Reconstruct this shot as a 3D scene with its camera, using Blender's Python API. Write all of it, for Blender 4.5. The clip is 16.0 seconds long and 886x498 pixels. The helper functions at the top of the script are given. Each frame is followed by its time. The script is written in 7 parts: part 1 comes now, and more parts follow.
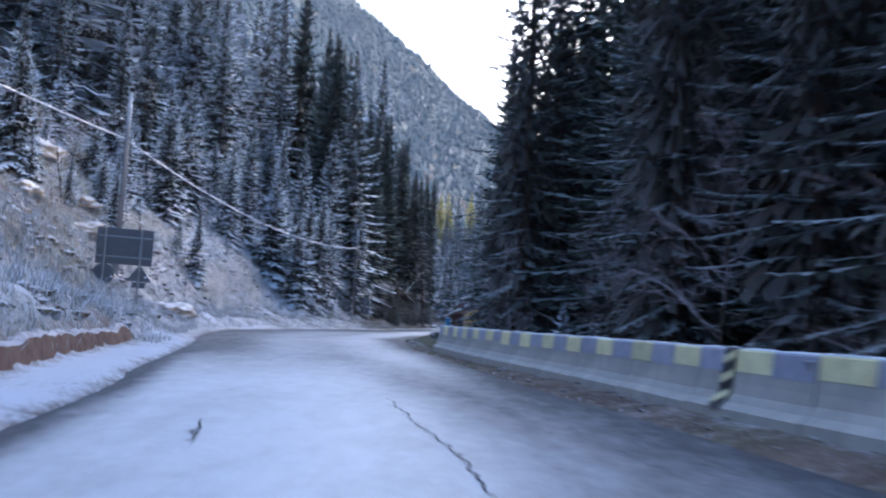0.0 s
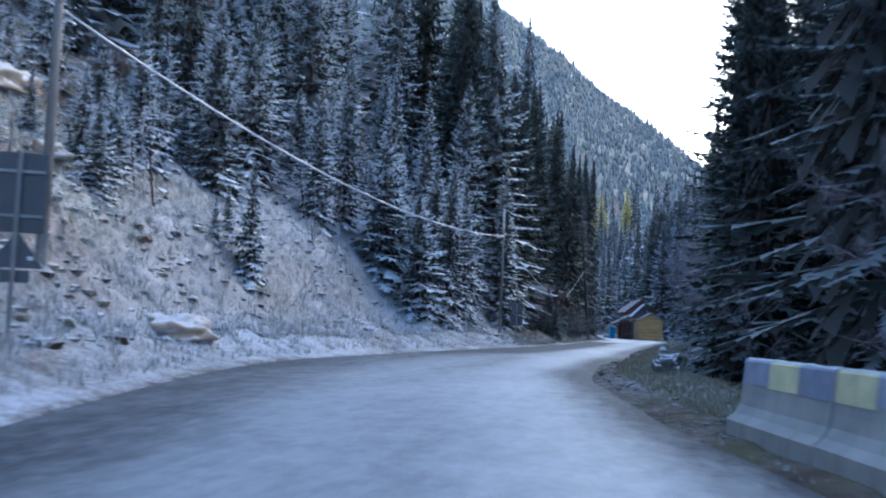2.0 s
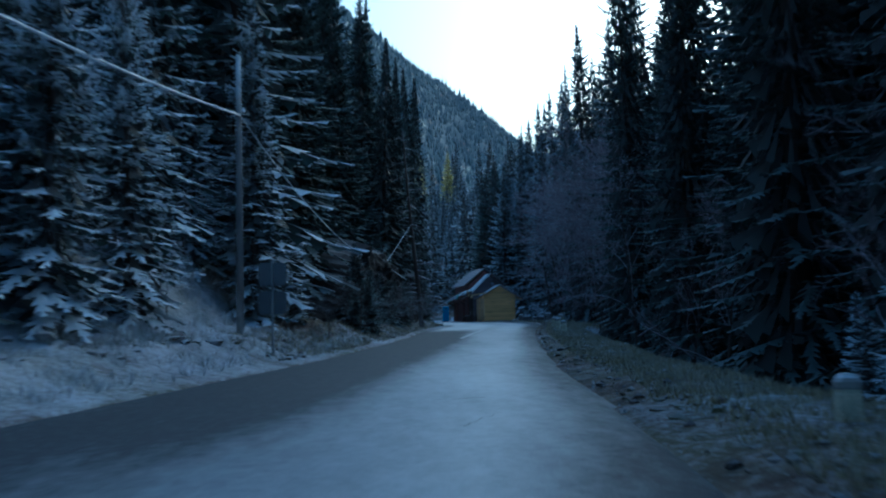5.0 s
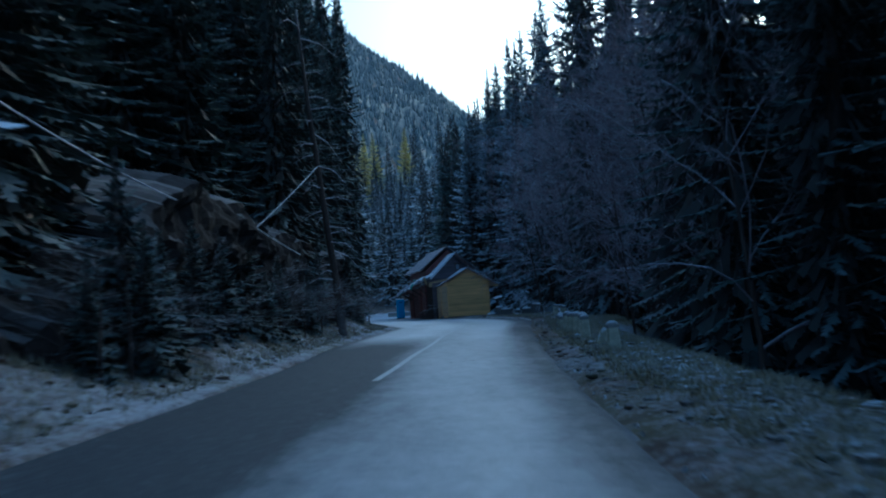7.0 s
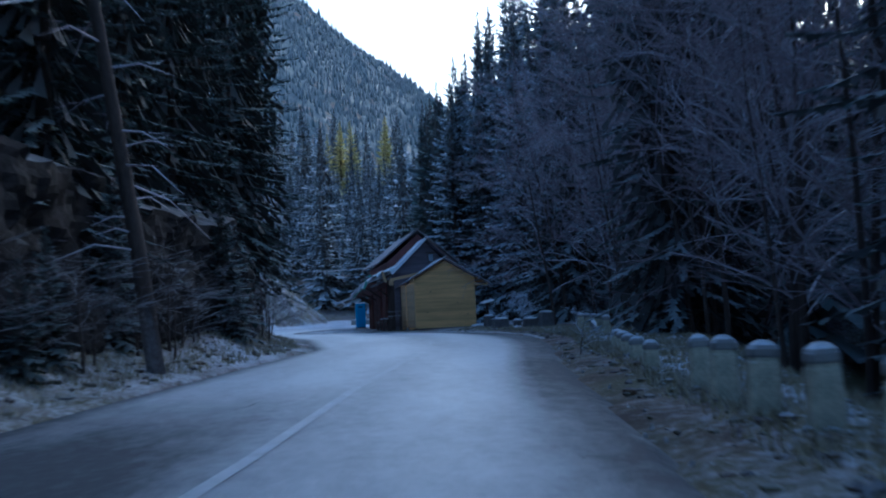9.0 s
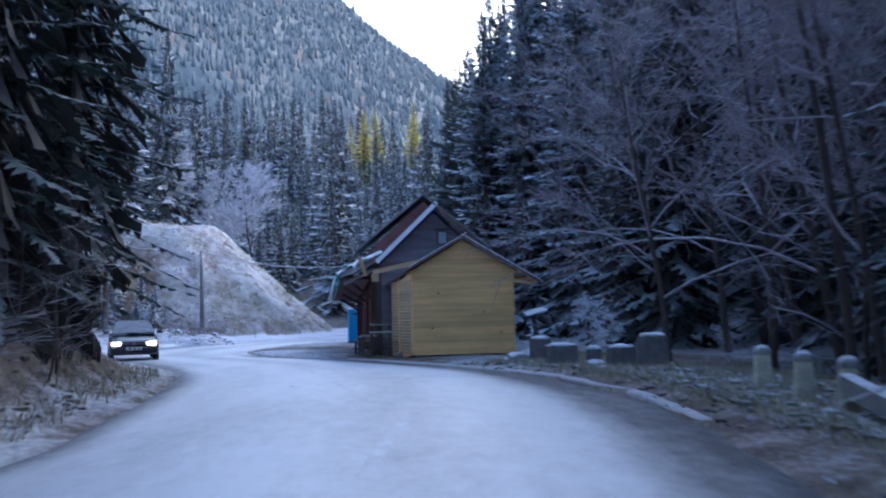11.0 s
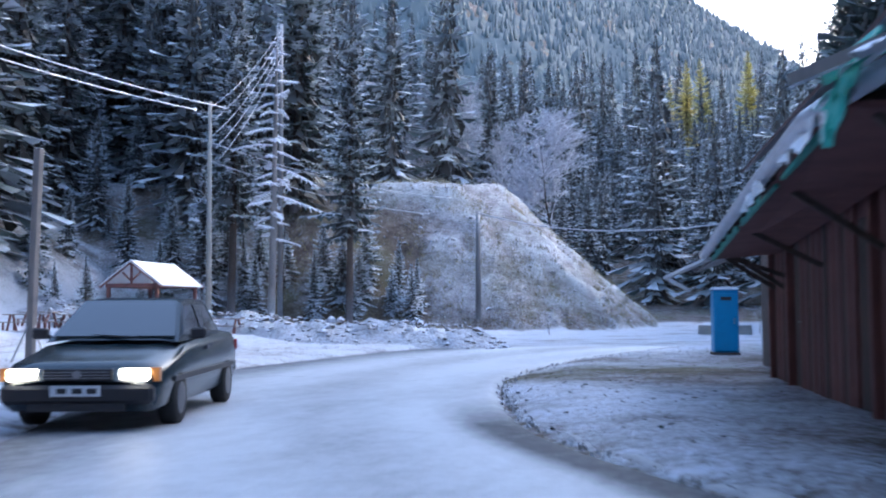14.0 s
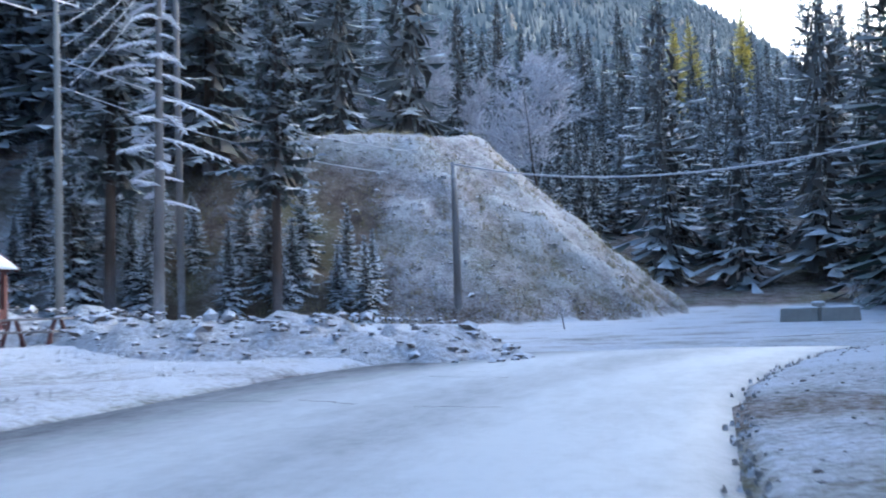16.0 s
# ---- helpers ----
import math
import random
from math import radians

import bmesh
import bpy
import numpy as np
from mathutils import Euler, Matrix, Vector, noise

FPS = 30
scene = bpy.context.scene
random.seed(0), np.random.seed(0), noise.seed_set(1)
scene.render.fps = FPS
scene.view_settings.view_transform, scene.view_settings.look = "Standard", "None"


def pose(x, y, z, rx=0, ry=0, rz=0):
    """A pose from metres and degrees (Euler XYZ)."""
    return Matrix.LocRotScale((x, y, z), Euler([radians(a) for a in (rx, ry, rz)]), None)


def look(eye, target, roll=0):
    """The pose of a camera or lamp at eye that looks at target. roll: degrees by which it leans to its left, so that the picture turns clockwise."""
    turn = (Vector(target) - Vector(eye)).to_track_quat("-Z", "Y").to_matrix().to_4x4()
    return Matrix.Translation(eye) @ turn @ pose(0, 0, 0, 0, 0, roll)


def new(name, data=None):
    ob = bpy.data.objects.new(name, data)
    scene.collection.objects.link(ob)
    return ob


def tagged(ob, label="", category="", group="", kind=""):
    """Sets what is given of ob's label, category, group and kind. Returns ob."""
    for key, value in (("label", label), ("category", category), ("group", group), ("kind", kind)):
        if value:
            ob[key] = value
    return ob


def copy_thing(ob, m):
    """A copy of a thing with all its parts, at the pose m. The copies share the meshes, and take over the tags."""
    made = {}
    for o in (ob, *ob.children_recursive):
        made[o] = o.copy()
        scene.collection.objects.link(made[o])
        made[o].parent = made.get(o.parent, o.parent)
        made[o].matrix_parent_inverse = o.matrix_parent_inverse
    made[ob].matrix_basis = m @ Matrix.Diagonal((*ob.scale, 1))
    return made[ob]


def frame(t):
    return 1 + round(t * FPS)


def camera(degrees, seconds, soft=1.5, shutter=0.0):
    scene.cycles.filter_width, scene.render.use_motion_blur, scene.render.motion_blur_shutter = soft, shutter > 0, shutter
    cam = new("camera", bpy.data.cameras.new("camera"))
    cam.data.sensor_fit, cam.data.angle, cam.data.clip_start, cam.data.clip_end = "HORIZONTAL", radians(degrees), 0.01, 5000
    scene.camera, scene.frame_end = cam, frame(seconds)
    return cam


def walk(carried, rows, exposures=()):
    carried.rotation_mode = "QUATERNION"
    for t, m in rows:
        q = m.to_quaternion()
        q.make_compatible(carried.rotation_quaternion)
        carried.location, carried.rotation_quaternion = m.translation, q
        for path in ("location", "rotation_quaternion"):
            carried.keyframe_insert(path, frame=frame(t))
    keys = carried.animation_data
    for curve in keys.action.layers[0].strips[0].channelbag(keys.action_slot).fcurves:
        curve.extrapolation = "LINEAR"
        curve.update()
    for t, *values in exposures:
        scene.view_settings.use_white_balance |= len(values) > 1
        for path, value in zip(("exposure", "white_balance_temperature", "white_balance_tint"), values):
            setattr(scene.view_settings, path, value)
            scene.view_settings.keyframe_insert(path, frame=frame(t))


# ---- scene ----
cam = camera(48.3, 16.0, soft=2.0, shutter=0.4)
PATH = [
    (0, (1.829, 0.657, 1.155), (1.792, 2.652, 1.299), 3.8),
    (0.5, (1.575, 6.79, 1.166), (1.363, 8.773, 1.325), 3.2),
    (1, (1.006, 12.221, 1.236), (0.714, 14.194, 1.385), 3.1),
    (1.5, (0.238, 18.147, 1.225), (-0.094, 20.114, 1.373), 3.0),
    (2, (-0.501, 23.775, 1.264), (-0.834, 25.742, 1.411), 2.5),
    (2.5, (-0.876, 29.766, 1.084), (-1.206, 31.732, 1.244), 1.0),
    (3, (-1.601, 35.107, 1.231), (-1.876, 37.079, 1.424), 0.4),
    (3.5, (-2.161, 41.413, 1.425), (-2.347, 43.4, 1.561), 0.1),
    (4, (-2.249, 47.128, 1.365), (-2.347, 49.123, 1.48), -0.5),
    (4.5, (-2.268, 53.366, 1.258), (-2.278, 55.361, 1.405), -0.7),
    (5, (-2.001, 58.939, 1.269), (-1.967, 60.935, 1.392), -1.2),
    (7.3, (0.168, 88.563, 1.313), (0.275, 90.558, 1.417), -3.7),
    (7.5, (0.405, 91.099, 1.268), (0.519, 93.093, 1.376), -3.7),
    (8, (0.905, 96.165, 1.245), (1.032, 98.159, 1.34), -4.1),
    (8.5, (1.384, 101.457, 1.167), (1.531, 103.448, 1.277), -3.9),
    (8.7, (1.59, 103.43, 1.13), (1.738, 105.422, 1.246), -3.1),
    (10.8, (3.519, 124.775, 1.319), (3.61, 126.77, 1.436), -1.3),
    (11, (3.662, 126.723, 1.329), (3.722, 128.718, 1.459), -1.3),
    (11.5, (3.747, 131.294, 1.312), (3.691, 133.287, 1.463), 0.5),
    (12, (3.577, 135.377, 1.413), (3.405, 137.366, 1.538), 1.1),
    (12.5, (3.102, 139.913, 1.368), (2.798, 141.885, 1.506), 1.6),
    (13, (2.392, 144.052, 1.345), (1.978, 146.004, 1.479), 1.3),
    (13.5, (1.41, 148.598, 1.261), (0.908, 150.53, 1.378), 0.8),
    (14, (0.398, 152.663, 1.192), (-0.156, 154.581, 1.311), -0.3),
    (14.5, (-0.892, 157.16, 1.104), (-1.496, 159.063, 1.23), -0.9),
    (15, (-2.066, 161.105, 1.024), (-2.684, 163.004, 1.132), -0.9),
    (15.5, (-3.277, 165.551, 0.96), (-3.858, 167.462, 1.072), -2.1),
    (16, (-4.217, 169.043, 0.912), (-4.708, 170.979, 1.016), -1.9),
]
EXPOSURE = [(0, 2.65, 5480, 15), (1.5, 2.6, 5300, 11), (2.5, 2.38, 4980, 0), (3.5, 1.9, 4560, -12), (5, 1.06, 4150, -13), (7.5, 1.18, 4280, -8), (8.7, 1.48, 4390, 0), (10.8, 2.6, 5120, 13), (12.5, 2.95, 5450, 13), (14, 2.88, 5350, 12), (15, 2.72, 5360, 9), (16, 2.66, 5360, 6)]
walk(cam, [(t, look(eye, target, roll)) for t, eye, target, roll in PATH], EXPOSURE)


# ---- world and light ----
world = bpy.data.worlds.new("world")
scene.world = world
world.use_nodes = True
wn = world.node_tree.nodes
sky = wn.new("ShaderNodeTexSky")
sky.sky_type = "NISHITA"
sky.sun_disc = False
sky.sun_elevation = radians(16)
sky.sun_rotation = radians(44)
sky.air_density, sky.dust_density, sky.ozone_density = 1.0, 8.0, 1.5
wn["Background"].inputs["Strength"].default_value = 0.15
world.node_tree.links.new(sky.outputs["Color"], wn["Background"].inputs["Color"])

lamp = bpy.data.lights.new("sun", "SUN")
lamp.energy, lamp.angle, lamp.color = 3.0, radians(0.5), (1.0, 0.86, 0.66)
SUN = new("sun", lamp)
SUN.rotation_euler = (Vector((-math.sin(radians(44)) * math.cos(radians(16)), -math.cos(radians(44)) * math.cos(radians(16)), -math.sin(radians(16))))).to_track_quat("-Z", "Y").to_euler()


# ---- materials ----
def material(name, rough=0.8, metal=0.0, spec=0.5):
    m = bpy.data.materials.new(name)
    m.use_nodes = True
    b = m.node_tree.nodes["Principled BSDF"]
    b.inputs["Roughness"].default_value = rough
    b.inputs["Metallic"].default_value = metal
    b.inputs["Specular IOR Level"].default_value = spec
    return m, m.node_tree.nodes, m.node_tree.links, b


def noise_node(n, l, scale, detail=5.0, rough=0.6, coords="Object", stretch=None):
    tc = n.new("ShaderNodeTexCoord")
    t = n.new("ShaderNodeTexNoise")
    t.inputs["Scale"].default_value = scale
    t.inputs["Detail"].default_value = detail
    t.inputs["Roughness"].default_value = rough
    if coords == "World":
        g = n.new("ShaderNodeNewGeometry")
        src = g.outputs["Position"]
    else:
        src = tc.outputs[coords]
    if stretch:
        mp = n.new("ShaderNodeMapping")
        mp.inputs["Scale"].default_value = stretch
        l.new(src, mp.inputs["Vector"])
        src = mp.outputs["Vector"]
    l.new(src, t.inputs["Vector"])
    return t.outputs["Fac"]


def ramp(n, l, src, stops):
    r = n.new("ShaderNodeValToRGB")
    e = r.color_ramp.elements
    while len(e) < len(stops):
        e.new(0.5)
    for k, (p, c) in zip(e, stops):
        k.position = p
        k.color = (*c, 1) if len(c) == 3 else c
    l.new(src, r.inputs["Fac"])
    return r.outputs["Color"]


def grey(v):
    return (v, v, v)


def mix(n, l, fac, a, b, kind="MIX"):
    m = n.new("ShaderNodeMix")
    m.data_type = "RGBA"
    m.blend_type = kind
    for sock, val in ((m.inputs[0], fac), (m.inputs[6], a), (m.inputs[7], b)):
        if isinstance(val, (int, float)):
            sock.default_value = val
        elif isinstance(val, tuple):
            sock.default_value = (*val, 1)
        else:
            l.new(val, sock)
    return m.outputs[2]


def calc(n, l, op, a, b=None, clamp=False):
    m = n.new("ShaderNodeMath")
    m.operation = op
    m.use_clamp = clamp
    for sock, val in zip(m.inputs, (a, b)):
        if val is None:
            continue
        if isinstance(val, (int, float)):
            sock.default_value = val
        else:
            l.new(val, sock)
    return m.outputs[0]


def bump(n, l, b, height, strength=0.4, dist=0.02):
    k = n.new("ShaderNodeBump")
    k.inputs["Strength"].default_value = strength
    k.inputs["Distance"].default_value = dist
    l.new(height, k.inputs["Height"])
    l.new(k.outputs["Normal"], b.inputs["Normal"])


def upness(n, l, lo, hi):
    """How far a face looks up, from 0 at lo to 1 at hi: hoar frost settles there."""
    g = n.new("ShaderNodeNewGeometry")
    s = n.new("ShaderNodeSeparateXYZ")
    l.new(g.outputs["Normal"], s.inputs[0])
    z = calc(n, l, "ABSOLUTE", s.outputs["Z"])
    return calc(n, l, "MULTIPLY", calc(n, l, "SUBTRACT", z, lo), 1.0 / (hi - lo), clamp=True)


def obj_random(n):
    return n.new("ShaderNodeObjectInfo").outputs["Random"]


def plain(name, colour, rough=0.7, metal=0.0, vary=0.25, scale=4.0, frost=0.0, frost_lo=0.5, spec=0.4, relief=0.15, stretch=None, grain=40.0):
    """Paint, wood, metal or stone with two scales of variation and, where wished, frost on what looks up."""
    m, n, l, b = material(name, rough, metal, spec)
    big = noise_node(n, l, scale, stretch=stretch)
    fine = noise_node(n, l, grain, 3.0, stretch=stretch)
    lo = tuple(c * (1 - vary) for c in colour)
    hi = tuple(min(1, c * (1 + vary)) for c in colour)
    col = ramp(n, l, big, [(0.3, lo), (0.7, hi)])
    col = mix(n, l, 0.35, col, ramp(n, l, fine, [(0.3, lo), (0.7, hi)]))
    col = mix(n, l, 1.0, col, ramp(n, l, obj_random(n), [(0.0, grey(0.80)), (0.5, grey(0.97)), (1.0, grey(1.0))]), "MULTIPLY")
    if frost:
        u = upness(n, l, frost_lo, min(1.0, frost_lo + 0.3))
        f = calc(n, l, "MULTIPLY", u, ramp(n, l, noise_node(n, l, scale * 1.7), [(0.3, grey(0.35 * frost)), (0.6, grey(frost))]))
        col = mix(n, l, f, col, (0.72, 0.76, 0.84))
    l.new(col, b.inputs["Base Color"])
    if relief:
        bump(n, l, b, fine, relief, 0.01)
    return m


def foliage(name, dark, light, frost, rough=0.75):
    m, n, l, b = material(name, rough, 0.0, 0.25)
    a = n.new("ShaderNodeAttribute")
    a.attribute_name = "tip"
    g = n.new("ShaderNodeNewGeometry")
    col = mix(n, l, g.outputs["Random Per Island"], dark, light)
    col = mix(n, l, calc(n, l, "MULTIPLY", obj_random(n), 0.3), col, tuple(c * 0.55 for c in dark))
    # low tip values turn dark brown: dead twigs, plus the crown's painted inner shade
    outside_heart = calc(n, l, "MULTIPLY", a.outputs["Fac"], 9.0, clamp=True)
    col = mix(n, l, outside_heart, (0.068, 0.058, 0.056), col)
    patch = ramp(n, l, noise_node(n, l, 0.45, 4.0, coords="World"), [(0.35, grey(0.45)), (0.65, grey(1.0))])
    f = calc(n, l, "MULTIPLY", a.outputs["Fac"], patch)
    f = calc(n, l, "MULTIPLY", f, calc(n, l, "ADD", 0.45, upness(n, l, 0.2, 0.8)))
    f = calc(n, l, "MULTIPLY", f, frost, clamp=True)
    col = mix(n, l, f, col, (0.62, 0.68, 0.76))
    l.new(col, b.inputs["Base Color"])
    return m


def ground_material():
    m, n, l, b = material("frosted_ground", 0.9, 0.0, 0.2)
    big = noise_node(n, l, 0.18, 5.0, coords="World")
    mid = noise_node(n, l, 1.3, 6.0, 0.7, coords="World")
    fine = noise_node(n, l, 9.0, 5.0, 0.7, coords="World")
    soil = ramp(n, l, mid, [(0.3, (0.055, 0.044, 0.038)), (0.5, (0.14, 0.107, 0.086)), (0.7, (0.21, 0.163, 0.128))])
    soil = mix(n, l, ramp(n, l, big, [(0.45, grey(0.0)), (0.62, grey(0.75))]), soil, (0.12, 0.115, 0.06))
    a = n.new("ShaderNodeAttribute")
    a.attribute_name = "frost"
    f = calc(n, l, "ADD", a.outputs["Fac"], calc(n, l, "MULTIPLY", calc(n, l, "SUBTRACT", fine, 0.5), 2.3))
    f = calc(n, l, "ADD", f, calc(n, l, "MULTIPLY", calc(n, l, "SUBTRACT", mid, 0.5), 1.2), clamp=True)
    f = calc(n, l, "MULTIPLY", f, calc(n, l, "ADD", 0.35, calc(n, l, "MULTIPLY", upness(n, l, 0.45, 0.9), 0.65)))
    col = mix(n, l, calc(n, l, "MULTIPLY", f, 0.9), soil, (0.60, 0.64, 0.72))
    l.new(col, b.inputs["Base Color"])
    bump(n, l, b, calc(n, l, "ADD", fine, calc(n, l, "MULTIPLY", mid, 2.0)), 0.7, 0.12)
    return m


def asphalt_material():
    m, n, l, b = material("frosted_asphalt", 0.55, 0.0, 0.5)
    big = noise_node(n, l, 0.25, 4.0, coords="World", stretch=(1.6, 0.35, 1))
    mid = noise_node(n, l, 2.2, 5.0, coords="World", stretch=(1.5, 0.6, 1))
    fine = noise_node(n, l, 45.0, 6.0, 0.75, coords="World")
    worn = noise_node(n, l, 7.0, 6.0, 0.7, coords="World")
    a = n.new("ShaderNodeAttribute")
    a.attribute_name = "frost"
    f = calc(n, l, "ADD", a.outputs["Fac"], calc(n, l, "MULTIPLY", calc(n, l, "SUBTRACT", big, 0.5), 0.8))
    f = calc(n, l, "ADD", f, calc(n, l, "MULTIPLY", calc(n, l, "SUBTRACT", mid, 0.5), 0.55))
    f = calc(n, l, "ADD", f, calc(n, l, "MULTIPLY", calc(n, l, "SUBTRACT", fine, 0.5), 0.5), clamp=True)
    f = calc(n, l, "ADD", f, calc(n, l, "MULTIPLY", calc(n, l, "SUBTRACT", worn, 0.5), 0.45), clamp=True)
    base = ramp(n, l, fine, [(0.3, (0.029, 0.033, 0.042)), (0.7, (0.056, 0.064, 0.079))])
    col = mix(n, l, f, base, (0.51, 0.54, 0.585))
    l.new(col, b.inputs["Base Color"])
    glaze = calc(n, l, "MULTIPLY", f, 0.26)
    l.new(calc(n, l, "SUBTRACT", calc(n, l, "ADD", 0.60, calc(n, l, "MULTIPLY", mid, 0.14)), glaze), b.inputs["Roughness"])
    l.new(calc(n, l, "ADD", 0.25, calc(n, l, "MULTIPLY", f, 0.25)), b.inputs["Specular IOR Level"])
    bump(n, l, b, calc(n, l, "ADD", fine, mid), 0.3, 0.012)
    return m


M_GROUND = ground_material()
M_ASPHALT = asphalt_material()
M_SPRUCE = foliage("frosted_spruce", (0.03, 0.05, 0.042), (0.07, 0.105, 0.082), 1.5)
# MID and SOFT needles are paled to put haze into their colour
M_SPRUCE_MID = foliage("lightly_frosted_spruce", (0.06, 0.084, 0.082), (0.11, 0.145, 0.132), 0.95)
M_SPRUCE_SOFT = foliage("hazed_frosted_spruce", (0.066, 0.08, 0.078), (0.115, 0.135, 0.122), 0.34)
# little frost, and the shade these stands are in put into the needle colour
M_SPRUCE_DARK = foliage("shade_dark_spruce", (0.027, 0.044, 0.036), (0.06, 0.09, 0.07), 0.24)
# pale bluish base: the distance haze is put into the needle colour
M_FARWOOD = foliage("hazed_far_spruce", (0.09, 0.12, 0.13), (0.105, 0.138, 0.148), 0.12)
# sunlight put into the yellow; the east ridge blocks the sun lamp here
M_LARCH = foliage("sun_tinted_larch", (0.72, 0.62, 0.2), (0.9, 0.83, 0.4), 0.05)
# brighter and purpler than real twigs: haze is put into the colour
M_TWIG = plain("bare_twigs", (0.325, 0.265, 0.285), 0.85, vary=0.3, frost=0.75, frost_lo=0.45)
M_BRUSH = plain("dry_brush", (0.085, 0.065, 0.055), 0.9, vary=0.4, frost=0.4, frost_lo=0.6)
M_TWIG_WHITE = plain("frosted_twigs", (0.58, 0.59, 0.66), 0.85, vary=0.25, frost=0.9, frost_lo=0.05)
M_TWIG_PALE = plain("rimed_twigs", (0.46, 0.47, 0.53), 0.85, vary=0.25, frost=0.7, frost_lo=0.2)
M_BARK = plain("bark", (0.085, 0.065, 0.055), 0.9, vary=0.4, scale=6.0, frost=0.35, frost_lo=0.4, relief=0.6, stretch=(3, 3, 0.6))
M_CONCRETE = plain("concrete", (0.34, 0.33, 0.31), 0.85, vary=0.18, scale=2.5, relief=0.3)
M_STONE = plain("frosted_stone", (0.27, 0.26, 0.25), 0.9, vary=0.3, scale=5.0, frost=0.8, frost_lo=0.35, relief=0.5)
M_YELLOWPAINT = plain("yellow_paint", (0.70, 0.67, 0.40), 0.7, vary=0.26, scale=3.0)
M_BLUEPAINT = plain("blue_paint", (0.34, 0.36, 0.45), 0.7, vary=0.28, scale=3.0)
M_BLACKPAINT = plain("black_paint", (0.03, 0.03, 0.035), 0.6, vary=0.15, scale=7.0)
M_SHINGLE = plain("frosted_roof", (0.10, 0.085, 0.085), 0.85, vary=0.3, frost=0.95, frost_lo=0.4)
M_DARKROOF = plain("brown_roofing", (0.085, 0.05, 0.05), 0.8, vary=0.3, frost=0.35, frost_lo=0.4)
M_SNOW = plain("frost_crust", (0.72, 0.75, 0.80), 0.85, vary=0.12, scale=3.0, relief=0.4)
M_PINE = plain("fresh_pine_boards", (0.83, 0.50, 0.205), 0.6, vary=0.28, scale=1.2, relief=0.2, stretch=(0.6, 6, 6), grain=14.0)
M_BARGE = plain("brown_edge_board", (0.17, 0.105, 0.085), 0.85, vary=0.35, scale=3.0, relief=0.3)
M_OLDWOOD = plain("weathered_wood", (0.10, 0.075, 0.065), 0.85, vary=0.35, scale=2.0, relief=0.4, stretch=(5, 5, 0.7))
M_REDWOOD = plain("red_brown_boards", (0.17, 0.075, 0.068), 0.75, vary=0.3, scale=2.0, relief=0.3)
M_GREYWOOD = plain("grey_wood", (0.20, 0.19, 0.19), 0.85, vary=0.25, scale=3.0, frost=0.7, frost_lo=0.4, relief=0.4, stretch=(4, 4, 0.6))
M_STEEL = plain("galvanised_steel", (0.30, 0.31, 0.33), 0.5, 0.7, vary=0.15)
M_SIGNBACK = plain("sign_back", (0.10, 0.105, 0.12), 0.55, 0.0, vary=0.12)
M_BLUEBOX = plain("blue_plastic", (0.02, 0.25, 0.50), 0.45, vary=0.12, spec=0.5)
M_WIRE = plain("frosted_wire", (0.72, 0.74, 0.80), 0.8, vary=0.1)
M_TARP = plain("green_roof_sheet", (0.10, 0.38, 0.33), 0.5, vary=0.2, frost=0.9, frost_lo=0.5)
M_EARTH = plain("red_brown_earth", (0.155, 0.095, 0.074), 0.92, vary=0.4, scale=4.0, frost=0.55, frost_lo=0.55, relief=0.8)
M_ROCK = plain("pale_rock", (0.42, 0.34, 0.26), 0.9, vary=0.3, scale=2.0, frost=0.7, frost_lo=0.4, relief=0.7)
M_RUBBLE = plain("frosted_rubble", (0.15, 0.12, 0.10), 0.9, vary=0.35, scale=1.5, frost=0.95, frost_lo=0.25, relief=0.8)
M_GRASS = foliage("dry_frosted_grass", (0.19, 0.155, 0.065), (0.40, 0.32, 0.15), 0.28)
M_GRASSVERGE = foliage("rimed_dry_grass", (0.2, 0.17, 0.085), (0.40, 0.34, 0.2), 0.32)
M_GRASSWHITE = foliage("white_frosted_grass", (0.20, 0.18, 0.13), (0.42, 0.40, 0.36), 1.1)


def barrier_material():
    m, n, l, b = material("barrier_concrete", 0.85, 0.0, 0.35)
    big = noise_node(n, l, 1.6, 5.0)
    streak = noise_node(n, l, 2.6, 4.0, stretch=(1, 1, 0.2))
    fine = noise_node(n, l, 50.0, 3.0)
    col = ramp(n, l, big, [(0.3, (0.30, 0.30, 0.285)), (0.7, (0.43, 0.42, 0.39))])
    col = mix(n, l, ramp(n, l, streak, [(0.5, grey(0)), (0.78, grey(0.55))]), col, (0.16, 0.145, 0.13))
    l.new(col, b.inputs["Base Color"])
    bump(n, l, b, fine, 0.3, 0.01)
    return m


def glass_material():
    m, n, l, b = material("window_glass", 0.05, 0.0, 0.8)
    b.inputs["Base Color"].default_value = (0.02, 0.025, 0.03, 1)
    b.inputs["Coat Weight"].default_value = 0.6
    return m


def glowing(name, colour, power):
    m, n, l, b = material(name, 0.3)
    b.inputs["Base Color"].default_value = (*colour, 1)
    b.inputs["Emission Color"].default_value = (*colour, 1)
    b.inputs["Emission Strength"].default_value = power
    return m


M_BARRIER = barrier_material()
M_GLASS = glass_material()
M_HEADLIGHT = glowing("headlight_lens", (1.0, 0.86, 0.62), 2.4)
M_AMBER = plain("amber_plastic", (0.5, 0.2, 0.05), 0.3, vary=0.05, relief=0)
M_REDLAMP = plain("red_plastic", (0.35, 0.02, 0.02), 0.3, vary=0.05, relief=0)
M_CAR = plain("dark_green_paint", (0.018, 0.032, 0.042), 0.22, 0.0, vary=0.1, scale=2.0, spec=0.6, relief=0, frost=0.0)
